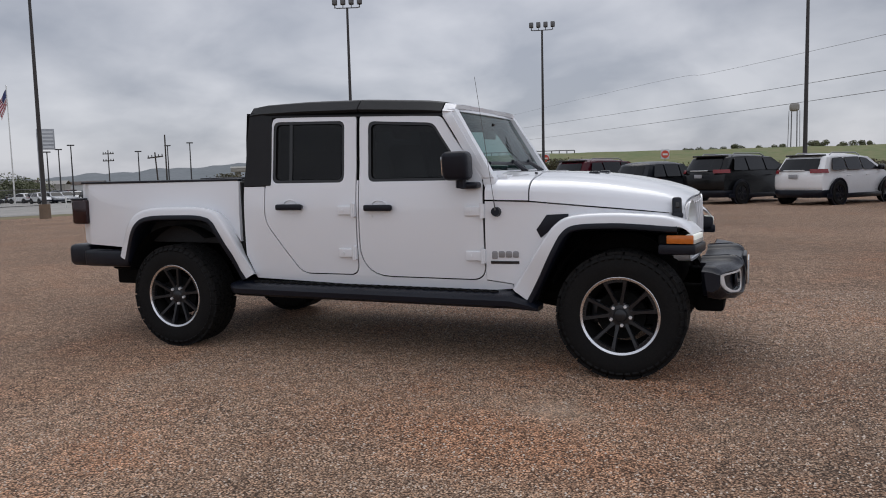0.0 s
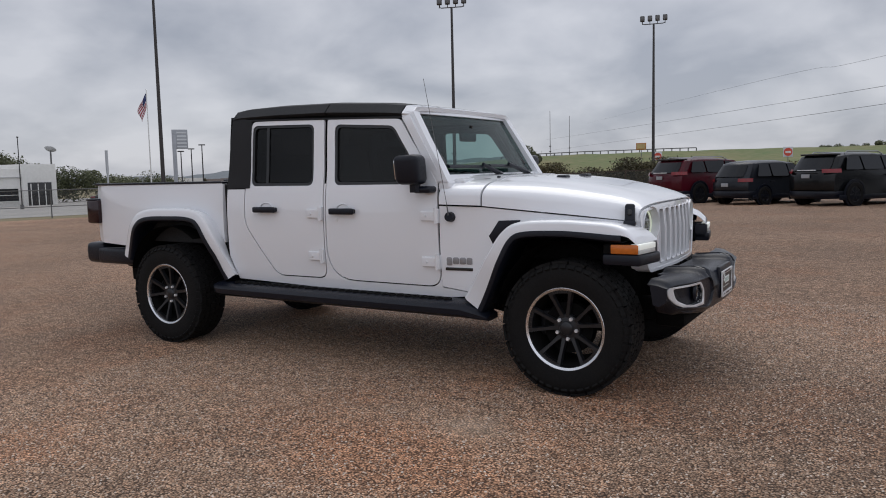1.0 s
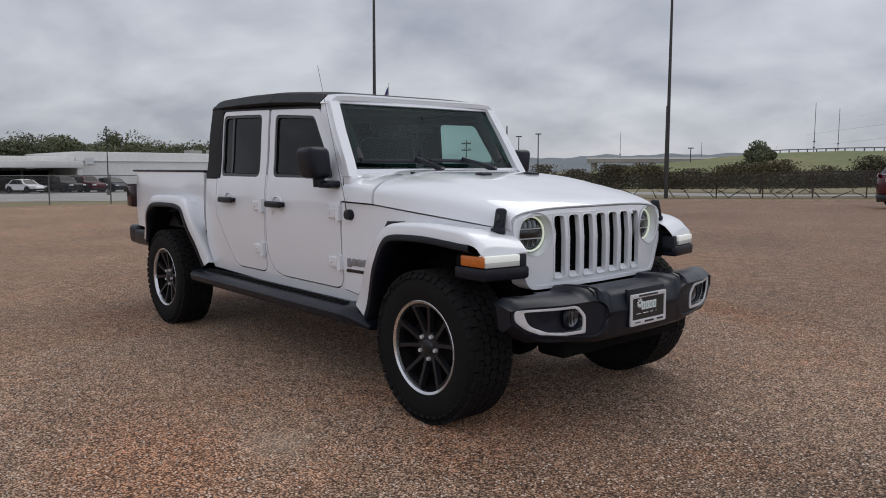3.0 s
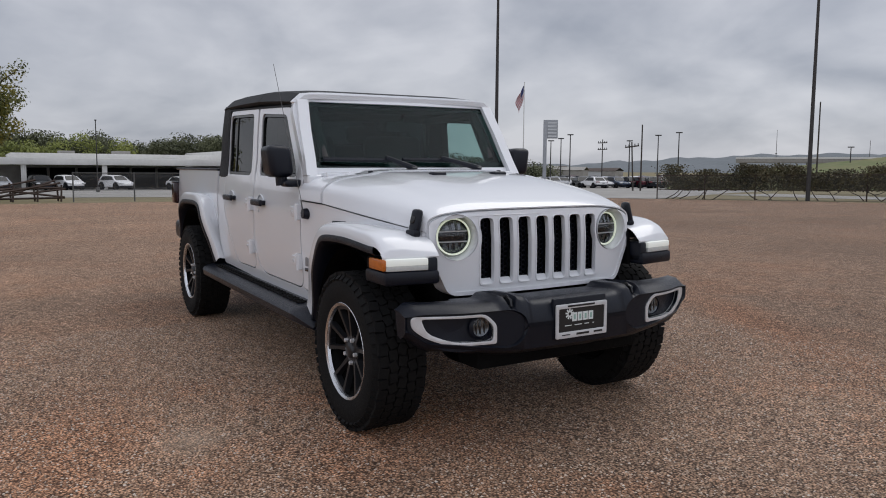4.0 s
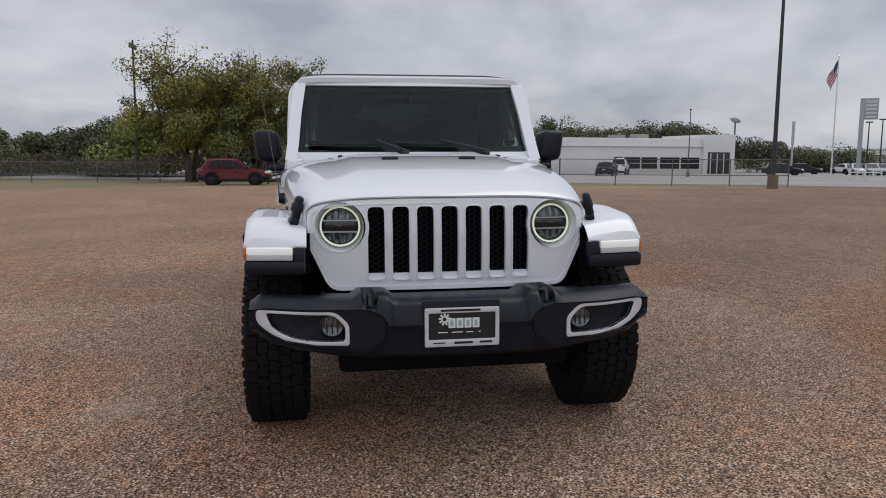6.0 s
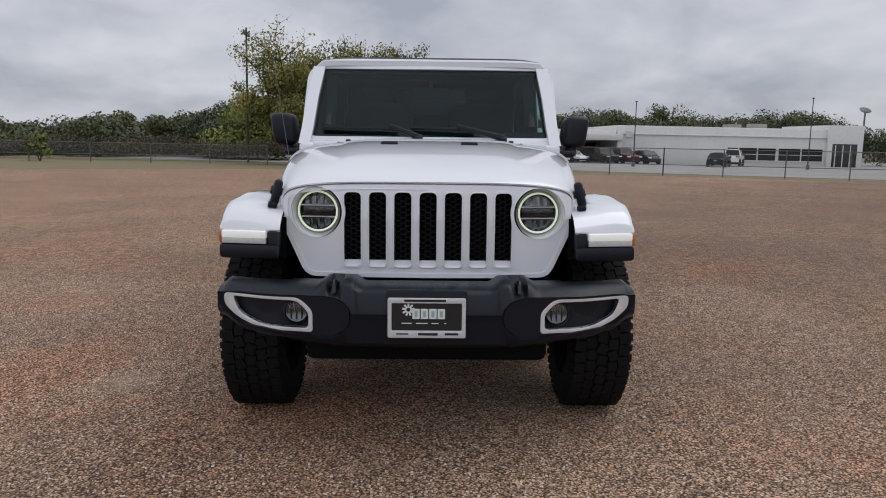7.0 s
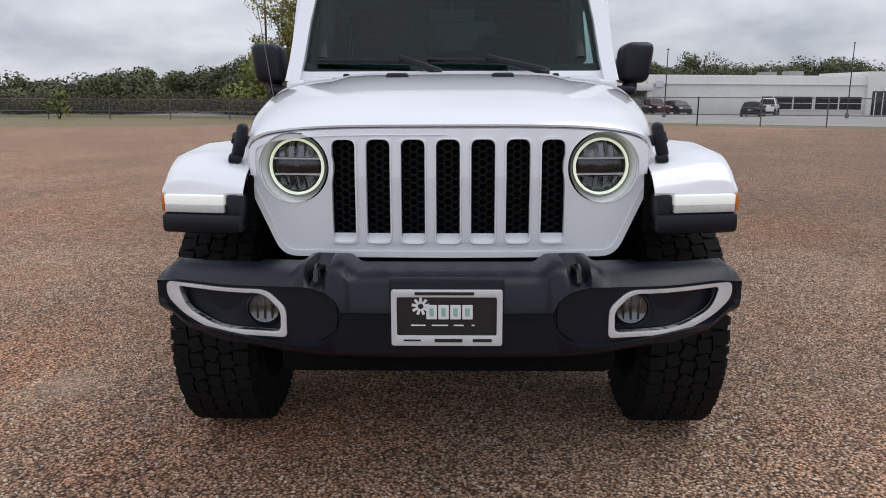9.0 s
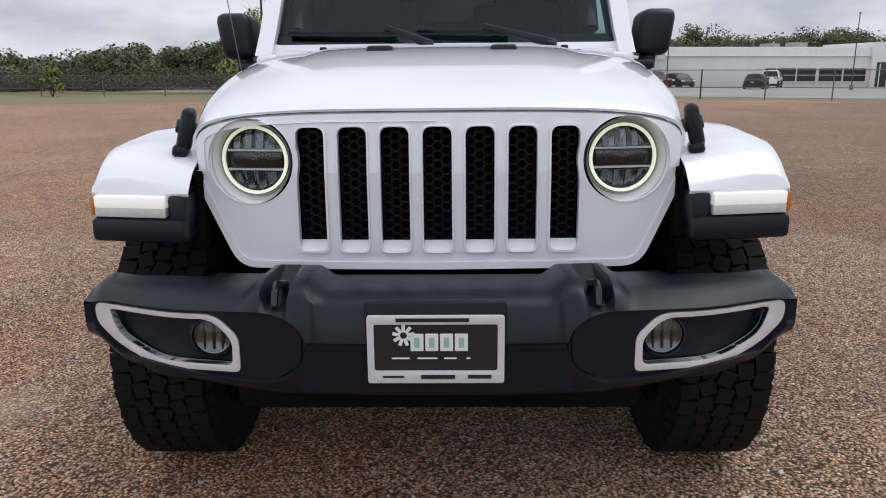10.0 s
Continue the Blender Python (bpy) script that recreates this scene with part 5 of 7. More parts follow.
# cabin
part("dashboard", box(-1.20, -0.90, -0.70, 0.70, 0.98, 1.27, 0.06, 3), SEAT, truck, "black dashboard")
sw = part("steering_wheel", lathe([(0.165, -0.012), (0.177, -0.016), (0.188, 0.0), (0.177, 0.016), (0.165, 0.012)], 36, True), SEAT, truck)
sw.matrix_basis = pose(-1.36, 0.37, 1.17, 0, 0, 90) @ pose(0, 0, 0, 24, 0, 0)
part("steering_hub", box(-0.15, 0.15, -0.015, 0.03, -0.05, 0.05, 0.02), SEAT, sw)
for y in (0.37, -0.37):
    seat = part("front_seat", box(-1.98, -1.50, y - 0.25, y + 0.25, 0.90, 1.04, 0.05, 3), SEAT, truck, "black front seat")
    part("seat_back", box(-0.07, 0.07, y - 0.24, y + 0.24, 0, 0.58, 0.06, 3, pose(-1.95, 0, 1.0, 0, -13, 0)), SEAT, seat)
    part("headrest", box(-0.05, 0.05, y - 0.13, y + 0.13, 0.62, 0.80, 0.05, 3, pose(-1.95, 0, 1.0, 0, -13, 0)), SEAT, seat)
bench = part("rear_bench", box(-2.72, -2.25, -0.62, 0.62, 0.88, 1.02, 0.05, 3), SEAT, truck, "black rear bench")
part("seat_back", box(-0.07, 0.07, -0.62, 0.62, 0, 0.52, 0.05, 3, pose(-2.66, 0, 1.0, 0, -12, 0)), SEAT, bench)
for y in (-0.4, 0.4):
    part("headrest", box(-0.05, 0.05, y - 0.12, y + 0.12, 0.54, 0.68, 0.05, 3, pose(-2.66, 0, 1.0, 0, -12, 0)), SEAT, bench)
for s in (1, -1):
    part("roll_bar", tube([(-1.93, -s * 0.64, 1.0), (-1.95, -s * 0.60, 1.68), (-1.22, -s * 0.58, 1.74), (-1.0, -s * 0.62, 1.40)], 0.035, 10), SEAT, truck)
part("roll_bar", tube([(-1.95, -0.60, 1.70), (-1.95, 0.60, 1.70)], 0.035, 10), SEAT, truck)
rv = part("inner_mirror", box(-1.17, -1.14, -0.11, 0.11, 1.60, 1.67, 0.012), GLOSS_BLACK, truck, "inner rear-view mirror")
part("mirror_stalk", tube([(-1.15, 0, 1.66), (-1.12, 0, 1.72)], 0.012, 6), GLOSS_BLACK, rv)


def settle(ob):
    """Brings the panels to the body's final proportions, down the tree of parts; wheels keep their shape."""
    for c in ob.children:
        if c.name.startswith(("wheel.", "steering_wheel")) or c.name == "wheel":
            continue
        for v in c.data.vertices:
            x, z = v.co.x, v.co.z
            v.co.x = lerp([(-4.70, -4.84), (-4.55, -4.69), (-4.50, -4.615), (-3.487, AXLE), (-2.90, -2.905), (-2.0, -1.985), (-0.9, -0.895), (0.0, 0.0), (0.5, 0.5), (0.78, 0.755), (0.9, 0.875)], x)
            # the bed rides a little high and the roof rises towards the rear
            bed = 0.035 * smooth(-2.90, -2.97, x) * smooth(0.5, 0.75, z)
            cab = lerp([(-2.9, 0.046), (-2.4, 0.044), (-1.9, 0.030), (-1.4, 0.004), (-1.17, -0.016), (-0.8, 0.0)], x) * smooth(1.22, 1.72, z)
            v.co.z = z + (bed if x < -2.93 else cab)
            # the cab stands almost upright up to the roof
            if -2.93 <= x < -0.9:
                v.co.y *= 1 + 0.072 * smooth(1.28, 1.80, z)
        settle(c)


settle(truck)

# ---- ground ----
def sheet(name, material, label, category, rings):
    bm = loft(rings)
    bmesh.ops.recalc_face_normals(bm, faces=bm.faces[:])
    if sum(f.normal.z for f in bm.faces) < 0:
        bmesh.ops.reverse_faces(bm, faces=bm.faces[:])
    return lone(name, bm, material, label, category, kind="structure")


def polygon_sheet(name, pts, z, material, label, category, cuts=True):
    bm = bmesh.new()
    v = [bm.verts.new((x, y, 0)) for x, y in pts]
    for i in range(len(v)):
        bm.edges.new((v[i - 1], v[i]))
    bmesh.ops.triangle_fill(bm, use_beauty=True, use_dissolve=False, edges=bm.edges[:])
    for c in (-4.4, -6.4, -8.4, -10.4, -12.4, -134.4):
        bmesh.ops.bisect_plane(bm, geom=bm.verts[:] + bm.edges[:] + bm.faces[:], plane_co=(c, 0, 0), plane_no=(1, 0, 0))
    for cx in (-20, -17, -14, -10, -7):
        bmesh.ops.bisect_plane(bm, geom=bm.verts[:] + bm.edges[:] + bm.faces[:], plane_co=(cx, 0, 0), plane_no=(1, 0, 0))
    for cy in (-12, 0, 12):
        bmesh.ops.bisect_plane(bm, geom=bm.verts[:] + bm.edges[:] + bm.faces[:], plane_co=(0, cy, 0), plane_no=(0, 1, 0))
    for w in bm.verts:
        w.co.z = lie(w.co.x, w.co.y) + z
    bmesh.ops.recalc_face_normals(bm, faces=bm.faces[:])
    for f in bm.faces:
        if f.normal.z < 0:
            f.normal_flip()
    return lone(name, bm, material, label, category, kind="structure")


XS = [-3000, -800, -300, -134.4, -90, -50, -30, -20, -17, -14, -12.4, -10.4, -8.4, -7, -6.4, -4.4, 0, 10, 60, 300, 1200, 3000]
YS = [-3000, -600, -200, -60, -20, -12, 0, 12, 25, 60, 200, 600, 3000]
sheet("ground", GRASS, "dry autumn grassland round the lot, reaching the horizon", "ground", [[(x, y, lie(x, y) - 0.03) for y in YS] for x in XS])
LOT = [(-24, -70), (-28.5, -16.4), (-33, -11), (-36, -6), (-37, 1), (-36.4, 8), (-36, 13), (-33.8, 19.5), (-32.6, 24), (-32.2, 28.8), (-27.5, 30.4), (-19, 33.8), (-12, 34.0), (-4, 36.2), (8, 39), (30, 43), (70, 48), (70, -70)]
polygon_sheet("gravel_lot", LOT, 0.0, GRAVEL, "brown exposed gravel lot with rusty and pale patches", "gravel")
polygon_sheet("pavement_west", [(-52, -8), (-48.5, 6), (-42.5, 14), (-37.2, 26), (-33.2, 29.4), (-28.4, 31.4), (-38, 50), (-60, 100), (-150, 140), (-150, -30), (-60, -30)], -0.015, CONCRETE, "pale concrete parking area by the showroom", "pavement")
polygon_sheet("road_north", [(-34, 50), (-21, 46), (-5, 49.5), (60, 63), (60, 55), (-5, 43.5), (-22, 40.5), (-34, 43)], -0.012, CONCRETE, "pale concrete access road behind the fence", "road")


def loose_stones(x0, x1, y0, y1, count, seedv):
    """Low rounded stones lying on the lot: a ring of six round a top."""
    rr = np.random.default_rng(seedv)
    cx, cy = rr.uniform(x0, x1, count), rr.uniform(y0, y1, count)
    size = rr.uniform(0.0035, 0.0085, count)
    turn = rr.uniform(0, 6.283, count)
    V = np.zeros((count, 7, 3))
    for k in range(6):
        rad = size * rr.uniform(0.7, 1.25, count)
        V[:, k, 0] = cx + rad * np.cos(turn + k * 1.0472)
        V[:, k, 1] = cy + rad * np.sin(turn + k * 1.0472)
        V[:, k, 2] = 0.0098 * cy - 0.001
    V[:, 6, 0], V[:, 6, 1], V[:, 6, 2] = cx + size * 0.2 * np.cos(turn), cy + size * 0.2 * np.sin(turn), 0.0098 * cy + size * rr.uniform(0.45, 0.8, count)
    F = [(7 * i + k, 7 * i + (k + 1) % 6, 7 * i + 6) for i in range(count) for k in range(6)]
    me = bpy.data.meshes.new("loose_stones")
    me.from_pydata(V.reshape(-1, 3).tolist(), [], F)
    me.materials.append(STONE)
    for p in me.polygons:
        p.use_smooth = True
    return tagged(new("loose_stones", me), "loose brown gravel stones lying on the lot", "gravel", kind="stuff")


loose_stones(-3.2, 3.4, -4.9, 3.0, 70000, 91)


# the far green embankment with its guardrail
def ridge(name, az0, az1, dist, depth, top, material, label, category, n=40, seedv=3, rough=0.4, base=-3.0):
    rr = random.Random(seedv)
    front, crest, back = [], [], []
    for i in range(n + 1):
        a = radians(az0 + (az1 - az0) * i / n)
        h = top(az0 + (az1 - az0) * i / n) + rr.uniform(-rough, rough)
        c, s = math.cos(a), math.sin(a)
        front.append((c * dist, s * dist, base))
        crest.append((c * (dist + depth), s * (dist + depth), h))
        back.append((c * (dist + depth * 2), s * (dist + depth * 2), h - 0.02))
    return lone(name, loft([front, crest, back]), material, label, category, kind="structure", angle=60)


CREST = [(70, 4.1), (80, 4.15), (92, 4.3), (103, 4.4), (110, 4.3), (114, 4.1), (117, 3.7), (121, 2.8), (127, 1.4), (132, -0.5)]
ridge("ground_embankment", 70, 132, 78, 42, lambda a: lerp(CREST, a), GREEN_SLOPE, "green grass embankment under the highway", "embankment", rough=0.08, base=-0.5)
# hills whose blue-grey paint carries the haze
ridge("backdrop_hills", 95, 190, 1500, 300, lambda a: lerp([(95, 40), (118, 41), (126.5, 37), (133.5, 27), (139, 16), (145, 12), (160, 11), (190, 10)], a) + 2.2 * math.sin(a * 1.3) + 1.2 * math.sin(a * 3.1), HILL, "low wooded hills in the distance, with blue haze painted into their colour", "hills", n=160, rough=1.0, base=-14)


# ---- trees and hedges ----
def leaves_mesh(points, size, seedv):
    """Loose leaves as four-sided pieces, from points, straight into a mesh."""
    rr = np.random.default_rng(seedv)
    P = np.array(points, dtype=float)
    n = len(P)
    d = rr.normal(size=(n, 3))
    if P.shape[1] == 6:
        # leaves of a clump face outwards, with some disorder
        d = d * 0.42 + P[:, 3:]
        P = P[:, :3]
    d /= np.linalg.norm(d, axis=1)[:, None]
    e = rr.normal(size=(n, 3))
    u = np.cross(d, e)
    u /= np.linalg.norm(u, axis=1)[:, None]
    w = np.cross(d, u)
    a = (size * rr.uniform(0.6, 1.35, n))[:, None]
    b = a * rr.uniform(0.45, 0.85, n)[:, None]
    V = np.stack([P + u * a, P + w * b, P - u * a, P - w * b], axis=1).reshape(-1, 3)
    me = bpy.data.meshes.new("leaves")
    me.from_pydata(V.tolist(), [], [(4 * i, 4 * i + 1, 4 * i + 2, 4 * i + 3) for i in range(n)])
    return me


def leaves(name, points, size, material, parent, seedv, label=""):
    me = leaves_mesh(points, size, seedv)
    me.materials.append(material)
    ob = new(name, me)
    ob.parent = parent
    if label:
        ob["label"] = label
    return ob


def clump(rr, c, r, n, flat=0.8):
    out = []
    for _ in range(n):
        while True:
            v = Vector((rr.uniform(-1, 1), rr.uniform(-1, 1), rr.uniform(-1, 1)))
            if 0.25 < v.length < 1:
                break
        u = v.normalized()
        out.append((c[0] + v.x * r, c[1] + v.y * r, c[2] + v.z * r * flat, u.x, u.y, u.z))
    return out


def tree(m, height, spread, label, seedv, leaf_size=0.16, amount=5200, gold=0.25, low=0.16, lean=0.0):
    rr = random.Random(seedv)
    t = thing("tree", m, label, "tree")
    bm = bmesh.new()
    tips = []
    for k in range(5):
        a = 2 * math.pi * k / 5 + rr.uniform(-0.4, 0.4)
        base = Vector((0.25 * math.cos(a), 0.25 * math.sin(a), 0))
        pts, rad = [base], [height * 0.022]
        reach = spread * rr.uniform(0.45, 0.75)
        for j in range(1, 6):
            f = j / 5
            pts.append(Vector((math.cos(a) * reach * f ** 1.3 + rr.uniform(-0.2, 0.2) + lean * f, math.sin(a) * reach * f ** 1.3 + rr.uniform(-0.2, 0.2), height * (0.05 + 0.8 * f * rr.uniform(0.85, 1.0)))))
            rad.append(height * 0.022 * (1 - 0.8 * f))
        add_tube(bm, pts, rad, 7)
        for j in range(2, 6):
            for _ in range(4):
                d = Vector((rr.gauss(0, 1), rr.gauss(0, 1), rr.uniform(-0.2, 1.0))).normalized()
                q = [pts[j]]
                ln = spread * rr.uniform(0.22, 0.5)
                for s in range(1, 4):
                    q.append(pts[j] + d * ln * s / 3 + Vector((rr.uniform(-0.15, 0.15), rr.uniform(-0.15, 0.15), 0.08 * s)))
                add_tube(bm, q, [height * 0.007, height * 0.005, height * 0.0035, height * 0.0015], 5, caps=False)
                tips += q[1:]
    # bare twigs above the leaves
    for q in tips:
        if q.z > height * 0.62 and rr.random() < 0.85:
            for _ in range(3):
                d = Vector((rr.gauss(0, 0.6), rr.gauss(0, 0.6), rr.uniform(0.3, 1.0))).normalized()
                ln = spread * rr.uniform(0.08, 0.20)
                add_tube(bm, [q, q + d * ln * 0.5 + Vector((rr.uniform(-0.1, 0.1), rr.uniform(-0.1, 0.1), 0)), q + d * ln], [height * 0.0014, height * 0.0010, height * 0.0005], 4, caps=False)
    part("trunk", bm, BARK, t)
    green, yellow = [], []
    per = max(6, amount // max(1, len(tips)))
    for q in tips:
        if q.z < height * low:
            continue
        r = spread * rr.uniform(0.10, 0.2)
        pts = clump(rr, q, r, int(per * rr.uniform(0.5, 1.6) * (1.25 - 1.0 * smooth(height * 0.55, height * 0.95, q.z))))
        (yellow if rr.random() < gold * (0.4 + 1.2 * q.z / height) else green).extend(pts)
    crown = leaves("crown", green, leaf_size, LEAF, t, seedv)
    if yellow:
        leaves("yellow_foliage", yellow, leaf_size, LEAF_GOLD, crown, seedv + 1, "yellowing autumn foliage")
    return t


tree(pose(-46.0, -8.4, lie(-46) - 0.03), 7.25, 5.4, "spreading multi-stemmed oak turning yellow beside the fence", 11, leaf_size=0.080, amount=62000, gold=0.38)
tree(pose(-48.5, -4.6, lie(-48) - 0.03), 7.7, 5.2, "broad green oak behind the small red car", 21, leaf_size=0.082, amount=50000, gold=0.26)


def woodland(name, places, material, label, seedv, leaf=0.42, per=420):
    rr = random.Random(seedv)
    pts = []
    for x, y, h, w in places:
        z = lie(x)
        for _ in range(9):
            c = (x + rr.uniform(-w, w) * 0.6, y + rr.uniform(-w, w) * 0.6, z + h * rr.uniform(0.25, 0.85))
            pts += clump(rr, c, w * rr.uniform(0.28, 0.5), per // 9)
    ob = leaves(name, pts, leaf, material, None, seedv)
    return tagged(ob, label, "woods", kind="stuff")


rw = random.Random(5)
# woods behind the showroom and to the south-west; (azimuth, distance, height)
far, mid, light = [], [], []
for i in range(120):
    az = 152.6 + 36.4 * rw.random()
    d = rw.uniform(118, 150)
    x, y = 4 + d * math.cos(radians(az)), d * math.sin(radians(az))
    far.append((x, y, rw.uniform(6.4, 8.2), rw.uniform(4, 6)))
for i in range(70):
    az = 184 + 26 * rw.random()
    d = rw.uniform(68, 95)
    x, y = 4 + d * math.cos(radians(az)), d * math.sin(radians(az))
    mid.append((x, y, lerp([(188, 4.9), (196, 4.7), (200, 3.9), (207, 2.6), (214, 2.5)], az) * rw.uniform(0.52, 1.08), rw.uniform(2.4, 3.8)))
for az, d, h in ((191.5, 64, 5.0), (192.8, 66, 5.2), (190.2, 67, 4.8), (193.6, 66, 4.2), (173.5, 112, 6.9), (175.5, 112, 7.2), (177.0, 112, 6.6), (179, 112, 6.2), (181, 110, 6.0)):
    light.append((4 + d * math.cos(radians(az)), d * math.sin(radians(az)), h, 3.4))
for az, d, h, w in ((150.5, 128, 5.6, 5), (149, 130, 4.8, 5), (147.4, 132, 4.4, 5), (145.8, 134, 3.8, 5), (144.2, 138, 3.6, 5), (142.8, 142, 3.2, 5), (155.2, 122, 8.2, 4.5), (163.8, 124, 9.2, 4)):
    far.append((4 + d * math.cos(radians(az)), d * math.sin(radians(az)), h, w))
for az, h in ((96.5, 7.0), (94.0, 7.2), (93.4, 7.4), (92.8, 7.1), (92.2, 7.3), (91.7, 7.8), (90.9, 8.4), (90.4, 7.4), (88.7, 7.5), (87.6, 7.4), (87.1, 7.6), (85.6, 8.2), (85.1, 8.4), (84.3, 7.6), (83.7, 7.5), (82.9, 7.6), (82.4, 7.8), (81.8, 7.6), (80.9, 7.9), (79.8, 7.8)):
    far.append((230 * math.cos(radians(az)), 230 * math.sin(radians(az)), h + 0.9, 2.6))
woodland("woods_far", far, LEAF_FAR, "dark green oak woods behind the showroom and along the rise", 31, leaf=0.18, per=2900)
woodland("woods_near", mid, LEAF_FAR, "dense dark thicket behind the chain-link fence", 32, leaf=0.14, per=3200)
woodland("woods_light", light, LEAF_LIGHT, "light green young trees in front of the woods", 33, leaf=0.14, per=3000)


def bush(m, h, w, label, seedv, material=LEAF, n=900, name="shrub", leaf=0.11):
    rr = random.Random(seedv)
    t = thing(name, m, label, name)
    bm = bmesh.new()
    for k in range(4):
        a = rr.uniform(0, 6.28)
        add_tube(bm, [(0, 0, -0.05), (0.15 * w * math.cos(a), 0.15 * w * math.sin(a), h * 0.5), (0.3 * w * math.cos(a), 0.3 * w * math.sin(a), h * 0.9)], [0.04, 0.03, 0.01], 5)
    part("stem", bm, BARK, t)
    pts = []
    for _ in range(18):
        q = rr.random()
        c = (rr.uniform(-w, w) * (0.52 - 0.34 * q), rr.uniform(-w, w) * (0.52 - 0.34 * q), h * (0.25 + 0.66 * q))
        pts += clump(rr, c, w * rr.uniform(0.13, 0.22), n // 18)
    leaves("foliage", pts, leaf, material, t, seedv)
    return t


bush(pose(-43.2, -23.4, lie(-43.2) - 0.03), 1.65, 1.9, "round olive-green shrub in the grass", 41)
bush(pose(-23, 50, lie(-23) - 0.03), 3.7, 3.4, "dark green bushy cedar beyond the road", 42, LEAF_FAR, n=9000, leaf=0.075)


def hedge(name, line, h, w, label, seedv, n, leaf, material=LEAF_HEDGE):
    rr = random.Random(seedv)
    pts = []
    for (x0, y0), (x1, y1) in zip(line, line[1:]):
        ln = math.hypot(x1 - x0, y1 - y0)
        for _ in range(int(n * ln)):
            f = rr.random()
            wave = 0.70 + 0.16 * math.sin(f * ln * 0.9 + x0) + 0.13 * math.sin(f * ln * 2.7 + y0) + 0.10 * math.sin(f * ln * 6.1)
            if rr.random() < 0.55 * max(0.0, math.sin(f * ln * 1.7 + 2 * y0)) ** 3:
                continue
            z = rr.random() ** 0.7 * h * wave
            pts.append((x0 + (x1 - x0) * f + rr.gauss(0, w * 0.4), y0 + (y1 - y0) * f + rr.gauss(0, w * 0.4), lie(x0 + (x1 - x0) * f, y0 + (y1 - y0) * f) + 0.26 * h + z * 0.86))
    return tagged(leaves(name, pts, leaf, material, None, seedv), label, "hedge", kind="stuff")


hedge("hedge", [(-28.7, 32.6), (-24.2, 34.4), (-19.2, 37.2), (-12, 39.0), (-6, 40.2)], 1.86, 0.9, "vine-covered hedge sprawling over the fence", 51, 3400, 0.055)
hedge("hedge", [(-32, 52), (-14, 52), (-4, 54.5), (24, 62)], 1.55, 1.4, "brown-green brush along the access road", 52, 620, 0.085)
hedge("hedge", [(-70, -40), (-62, -25), (-58, -10)], 1.7, 2.0, "low scrub behind the fence", 53, 160, 0.12)
hedge("hedge", [(-46, -56), (-50, -34), (-52, -11)], 1.5, 1.6, "grey-brown brush in the ditch behind the fence", 54, 900, 0.07)


def branches(line, h, n, label, seedv):
    """Bare crooked stems under the leaves."""
    rr = random.Random(seedv)
    bm = bmesh.new()
    for (x0, y0), (x1, y1) in zip(line, line[1:]):
        ln = math.hypot(x1 - x0, y1 - y0)
        for _ in range(int(n * ln)):
            f = rr.random()
            p = Vector((x0 + (x1 - x0) * f, y0 + (y1 - y0) * f + rr.gauss(0, 0.3), 0))
            p.z = lie(p.x, p.y) - 0.05
            pts = [p]
            d = Vector(((x1 - x0) / ln, (y1 - y0) / ln, 0)) * rr.choice((-1, 1))
            for k in range(5):
                p = p + d * rr.uniform(0.1, 0.55) + Vector((0, rr.gauss(0, 0.1), h * rr.uniform(0.08, 0.26)))
                pts.append(p)
            add_tube(bm, pts, [0.03, 0.026, 0.02, 0.015, 0.01, 0.004], 5, caps=False)
    ob = part("bare_branches", bm, BARK, None)
    return tagged(ob, label, "branches", kind="stuff")


branches([(-28.7, 32.6), (-24.2, 34.4), (-19.2, 37.2), (-12, 39.0)], 1.6, 1.3, "bare crooked vine stems under the hedge", 61)
branches([(-32, 52), (-14, 52), (-4, 54.5), (24, 62)], 1.3, 1.0, "bare brown stems in the brush", 62)


# ---- fences ----
def veil():
    m = bpy.data.materials.new("chain_link_wire")
    m.use_nodes = True
    nt = m.node_tree
    b = nt.nodes["Principled BSDF"]
    b.inputs["Base Color"].default_value = (0.2, 0.2, 0.2, 1)
    b.inputs["Alpha"].default_value = 0.07
    return m


WIRE = veil()


def fence(line, h, step, label, metal=STEEL):
    (x0, y0), (x1, y1) = line
    ln = math.hypot(x1 - x0, y1 - y0)
    t = thing("chain_link_fence", pose(x0, y0, 0), label, "fence", kind="structure")
    n = max(1, round(ln / step))
    tops = []
    for i in range(n + 1):
        x, y = (x1 - x0) * i / n, (y1 - y0) * i / n
        z = lie(x0 + x, y0 + y) - 0.05
        part("post", tube([(x, y, z), (x, y, z + h + 0.05)], 0.035, 6), metal, t)
        tops.append((x, y, z + h))
    for f in (1.0, 0.42):
        bm = bmesh.new()
        add_tube(bm, [(x, y, z - h * (1 - f)) for x, y, z in tops], 0.022, 5)
        part("rail", bm, metal, t)
    bm = loft([[(x, y, z - h + 0.08) for x, y, z in tops], [(x, y, z) for x, y, z in tops]])
    part("wire_mesh", solid(bm, 0.004), WIRE, t)
    return t


fence(((-39.6, 1.5), (-38.2, 13.0)), 1.5, 3.0, "grey chain-link fence along the grass verge")
fence(((-38.2, 13.0), (-34.8, 25.0)), 1.5, 3.0, "grey chain-link fence along the grass verge")
fence(((-39.5, -48.0), (-44.6, -10.0)), 1.2, 3.4, "grey chain-link fence before the woods")
fence(((-28.6, 31.6), (-19.0, 36.6)), 1.4, 2.6, "rusty chain-link fence overgrown by vines", RUST)
fence(((-19.0, 36.6), (8.0, 41.6)), 1.4, 2.6, "rusty chain-link fence behind the parked cars", RUST)



